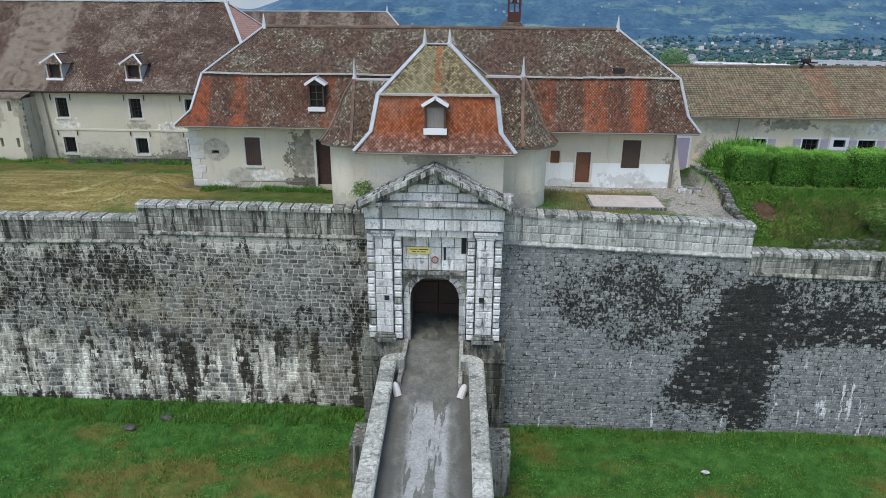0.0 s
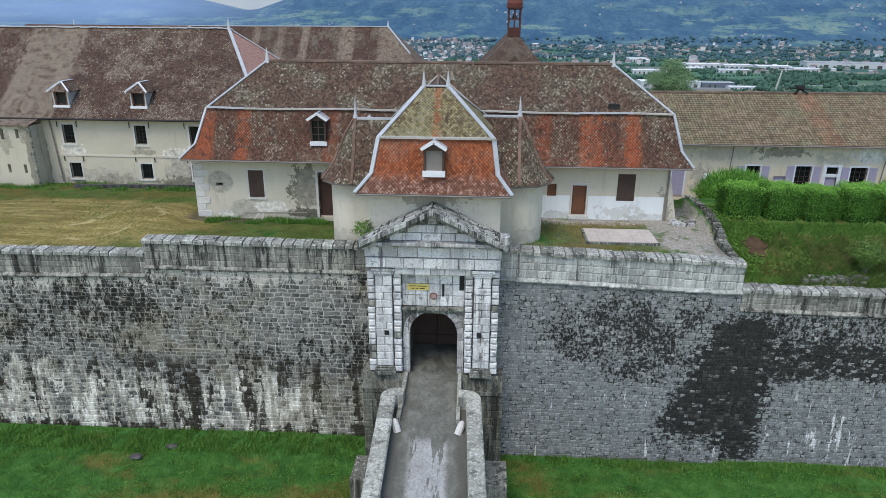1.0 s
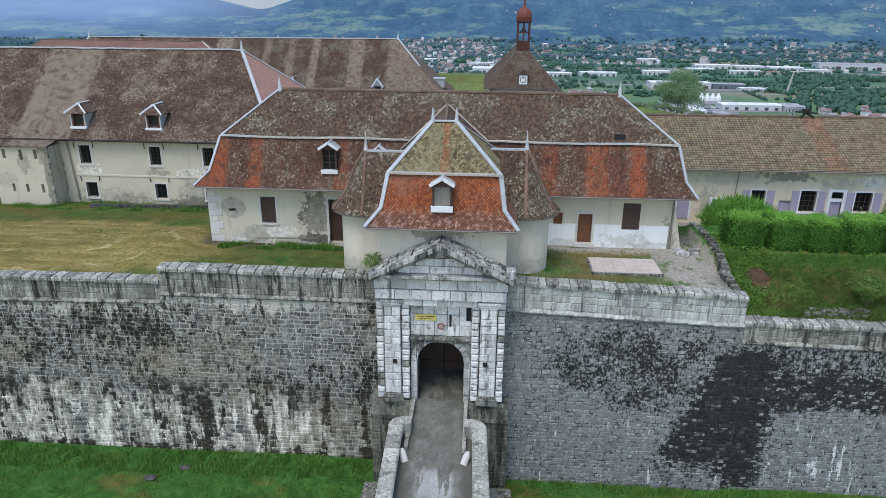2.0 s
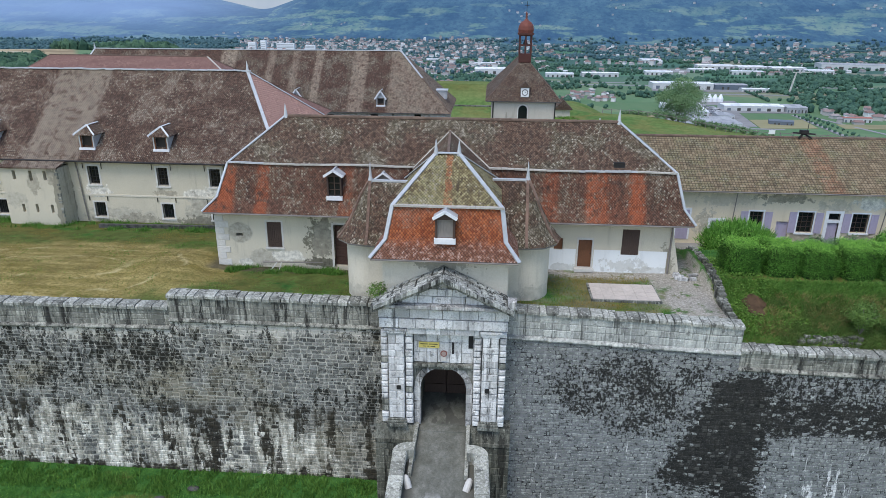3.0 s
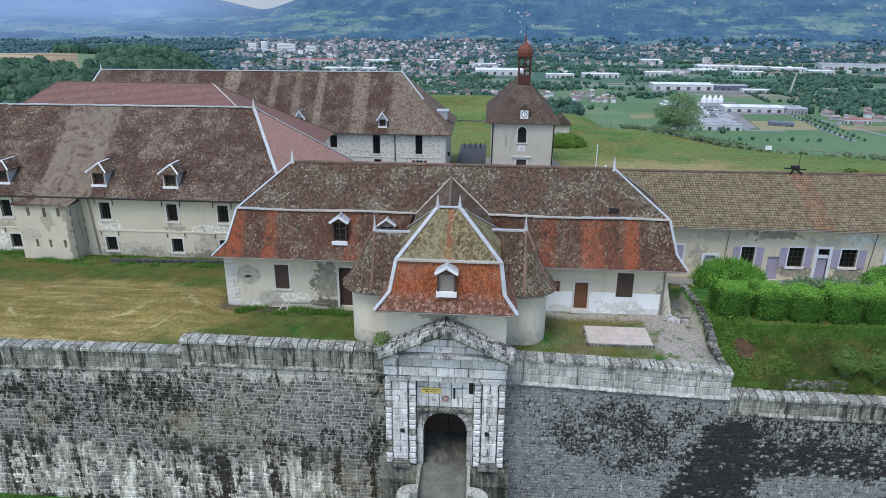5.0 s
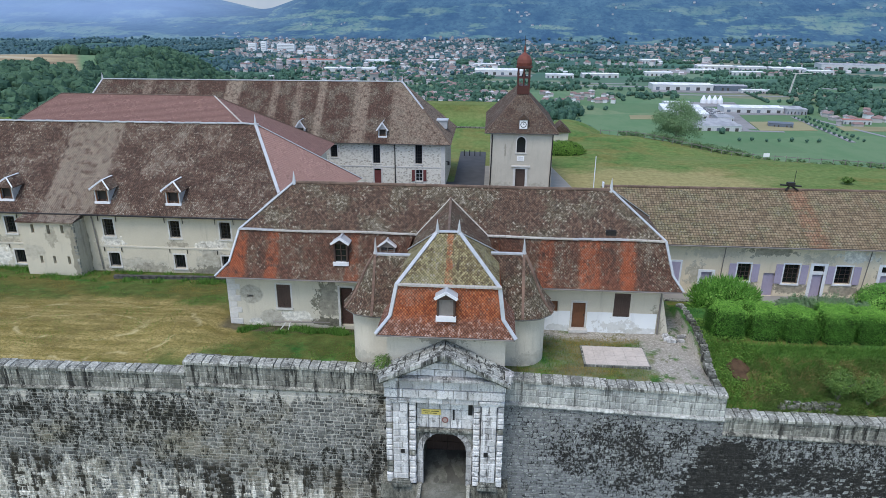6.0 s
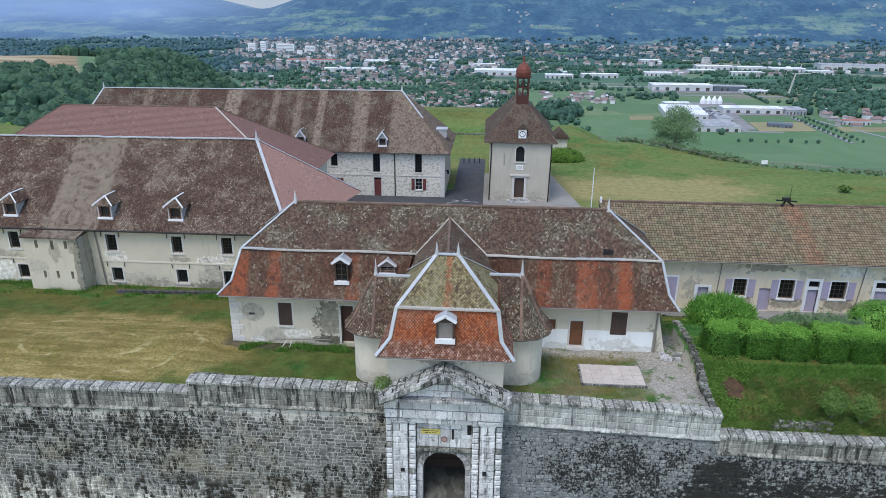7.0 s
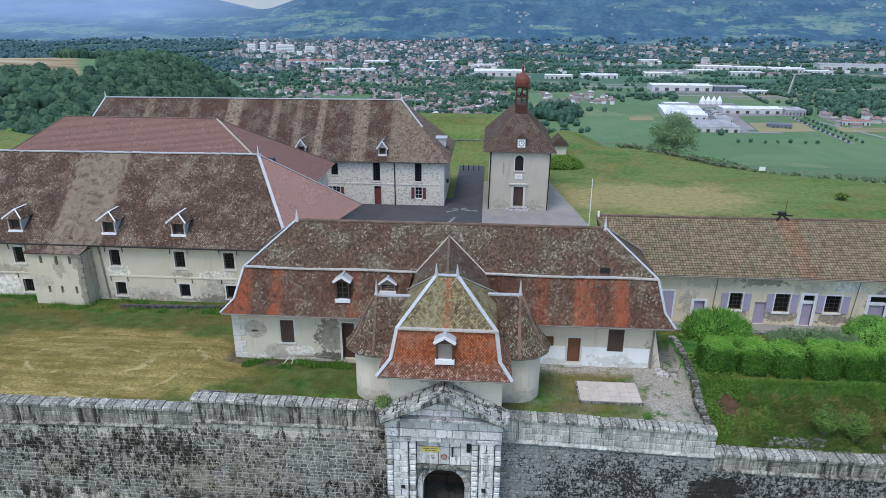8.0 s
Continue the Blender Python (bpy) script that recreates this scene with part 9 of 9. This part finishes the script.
for (xa, ya), (xb, yb), w in (((444, 976), (434, 781), 7), ((465, 951), (495, 820), 6), ((-200, 1318), (900, 1345), 13), ((-700, 1400), (300, 1372), 9), ((340, 1085), (335, 850), 8), ((300, 1210), (620, 1215), 9), ((230, 850), (380, 845), 7)):
    n = max(2, int(math.hypot(xb - xa, yb - ya) / 60))
    bm = bmesh.new()
    side = Vector((ya - yb, xb - xa, 0)).normalized() * w / 2
    rows = []
    for k in range(n + 1):
        c = Vector((xa + (xb - xa) * k / n, ya + (yb - ya) * k / n, 0))
        z = max(height(q.x, q.y) for q in (c + side, c, c - side)) + 0.5
        rows.append([bm.verts.new((c.x + side.x, c.y + side.y, z)), bm.verts.new((c.x - side.x, c.y - side.y, z)), bm.verts.new((c.x - side.x, c.y - side.y, z - 1.5)), bm.verts.new((c.x + side.x, c.y + side.y, z - 1.5))])
    for a, b in zip(rows, rows[1:]):
        for k in range(4):
            j = (k + 1) % 4
            bm.faces.new((a[k], b[k], b[j], a[j]))
    bm.faces.new(rows[0][::-1])
    bm.faces.new(rows[-1])
    part("valley_road", bm, road_grey, None, "pale straight road across the valley", kind="structure", category="road")
for x, y in [(450 + s * 8 - 0.05 * (976 - y), y) for y in range(785, 976, 15) for s in (-1, 1)] + [(300 + k * 15.5, 776 + 3 * math.sin(k * 2.1)) for k in range(7)]:
    z = height(x, y)
    at = thing("avenue_tree", "small round tree beside the valley road", "tree", (x, y, z), "avenue trees in the valley")
    bm = bmesh.new()
    rod(bm, (x, y, z - 0.3), (x, y, z + 1.6), 0.3, 0.2, 6)
    part("trunk", bm, wood_grey, at)
    crowns([(x, y, z + 0.8)], 1.6, 2.8, valley_leaf, "crown", "", 2, 14, parent=at)
lot = simple("pale_works_yard", (0.24, 0.235, 0.235), 0.9, scale=0.05, vary=0.6)
stubble = simple("dry_stubble_field", (0.24, 0.22, 0.12), 0.95, scale=0.03, vary=0.4, stretch=(0.3, 1.5, 1))
for mat, lab, cat, rows in ((lot, "pale asphalt yard round the industrial sheds", "yard", ((238, 352, 838, 1040), (352, 462, 985, 1050), (300, 400, 1062, 1120), (300, 560, 1245, 1280), (400, 820, 1620, 1700), (-60, 90, 1490, 1530))),
                            (stubble, "dry tan field in the valley", "field", ((352, 428, 850, 930), (200, 236, 925, 965), (462, 540, 860, 900), (-60, 60, 1180, 1240)))):
    for xa, xb, ya, yb in rows:
        bm = bmesh.new()
        sk = 0.12 * (yb - ya)
        zt = max(height(q, w) for q in (xa, xb, (xa + xb) / 2) for w in (ya, yb, (ya + yb) / 2)) + 0.4
        prism(bm, [(xa, ya, zt - 3), (xb, ya + sk, zt - 3), (xb + sk, yb, zt - 3), (xa + sk, yb - sk, zt - 3)], (0, 0, 3))
        part("works_yard" if cat == "yard" else "stubble_field", bm, mat, None, lab, kind="structure", category=cat)
# parked cars in the works yard, too small to tell apart
wv, wf = [], []
for i in range(26):
    for j in range(5):
        x, y = 326 + j * 5.5 + rng.uniform(-0.5, 0.5), 960 + i * 3.4
        if rng.random() < 0.75:
            z, o = height(x, y) + 0.4, len(wv)
            wv += [(x + a * 2.1, y + b * 0.9, z + c * 1.4) for c in (0, 1) for b in (-1, 1) for a in (-1, 1)]
            wf += [tuple(o + q for q in f) for f in ((4, 5, 7, 6), (0, 1, 5, 4), (2, 6, 7, 3), (0, 4, 6, 2), (1, 3, 7, 5))]
m = Mat("parked_car_paint", 0.4)
mesh_stuff("parked_cars", wv, wf, m.done(m.ramp(m.island(), (0.0, (0.03, 0.03, 0.035)), (0.4, (0.12, 0.13, 0.15)), (0.7, (0.4, 0.41, 0.42)), (1.0, (0.75, 0.75, 0.75)))), None, "rows of parked cars in the works yard", category="cars")
# white pointed works beside the large shed, and a tower crane
dw = thing("white_domes", "row of white pointed tent roofs in the valley", "tents", (366, 1105, height(366, 1105)))
for k in range(4):
    bm = bmesh.new()
    rod(bm, (352 + k * 9, 1105, height(366, 1105)), (352 + k * 9, 1105, height(366, 1105) + 6), 5.0, 4.6, 8)
    rod(bm, (352 + k * 9, 1105, height(366, 1105) + 6), (352 + k * 9, 1105, height(366, 1105) + 13), 4.6, 1.0, 8)
    part("tent", bm, white_paint, dw)
cr = thing("tower_crane", "tall thin pale tower crane in the valley", "crane", (534, 1219, height(534, 1219)))
zc0 = height(534, 1219)
bm = bmesh.new()
for a, b in ((-1, -1), (1, -1), (1, 1), (-1, 1)):
    bar(bm, (534 + a * 1.1, 1219 + b * 1.1, zc0 - 0.5), (541 + a * 0.6, 1219 + b * 0.6, zc0 + 40), 0.5, 0.5, (0, 1, 0))
for k in range(14):
    q = k / 14
    bar(bm, (533 + 7 * q, 1218, zc0 + 40 * q), (535.2 + 7 * q, 1218, zc0 + 40 * (q + 0.07)), 0.35, 0.35, (0, 1, 0))
part("mast", bm, white_stone_trim, cr)
bm = bmesh.new()
bar(bm, (535, 1219, zc0 + 40), (566, 1216, zc0 + 41), 1.1, 1.1)
part("jib", bm, white_stone_trim, cr)

m = Mat("pale_cloud", 1.0, 0, 0.0)
m.b.inputs["Emission Strength"].default_value = 0.40
m.put(m.b.inputs["Emission Color"], m.ramp(m.noise(0.002, detail=5), (0.35, (0.50, 0.62, 0.80)), (0.65, (0.66, 0.76, 0.90))))
part("backdrop", boxes((-3600, 600, 4930, 4945, -120, 700)), m.done((0.05, 0.05, 0.05)), None, "pale bluish-white cloud over the hills", kind="structure", category="sky")
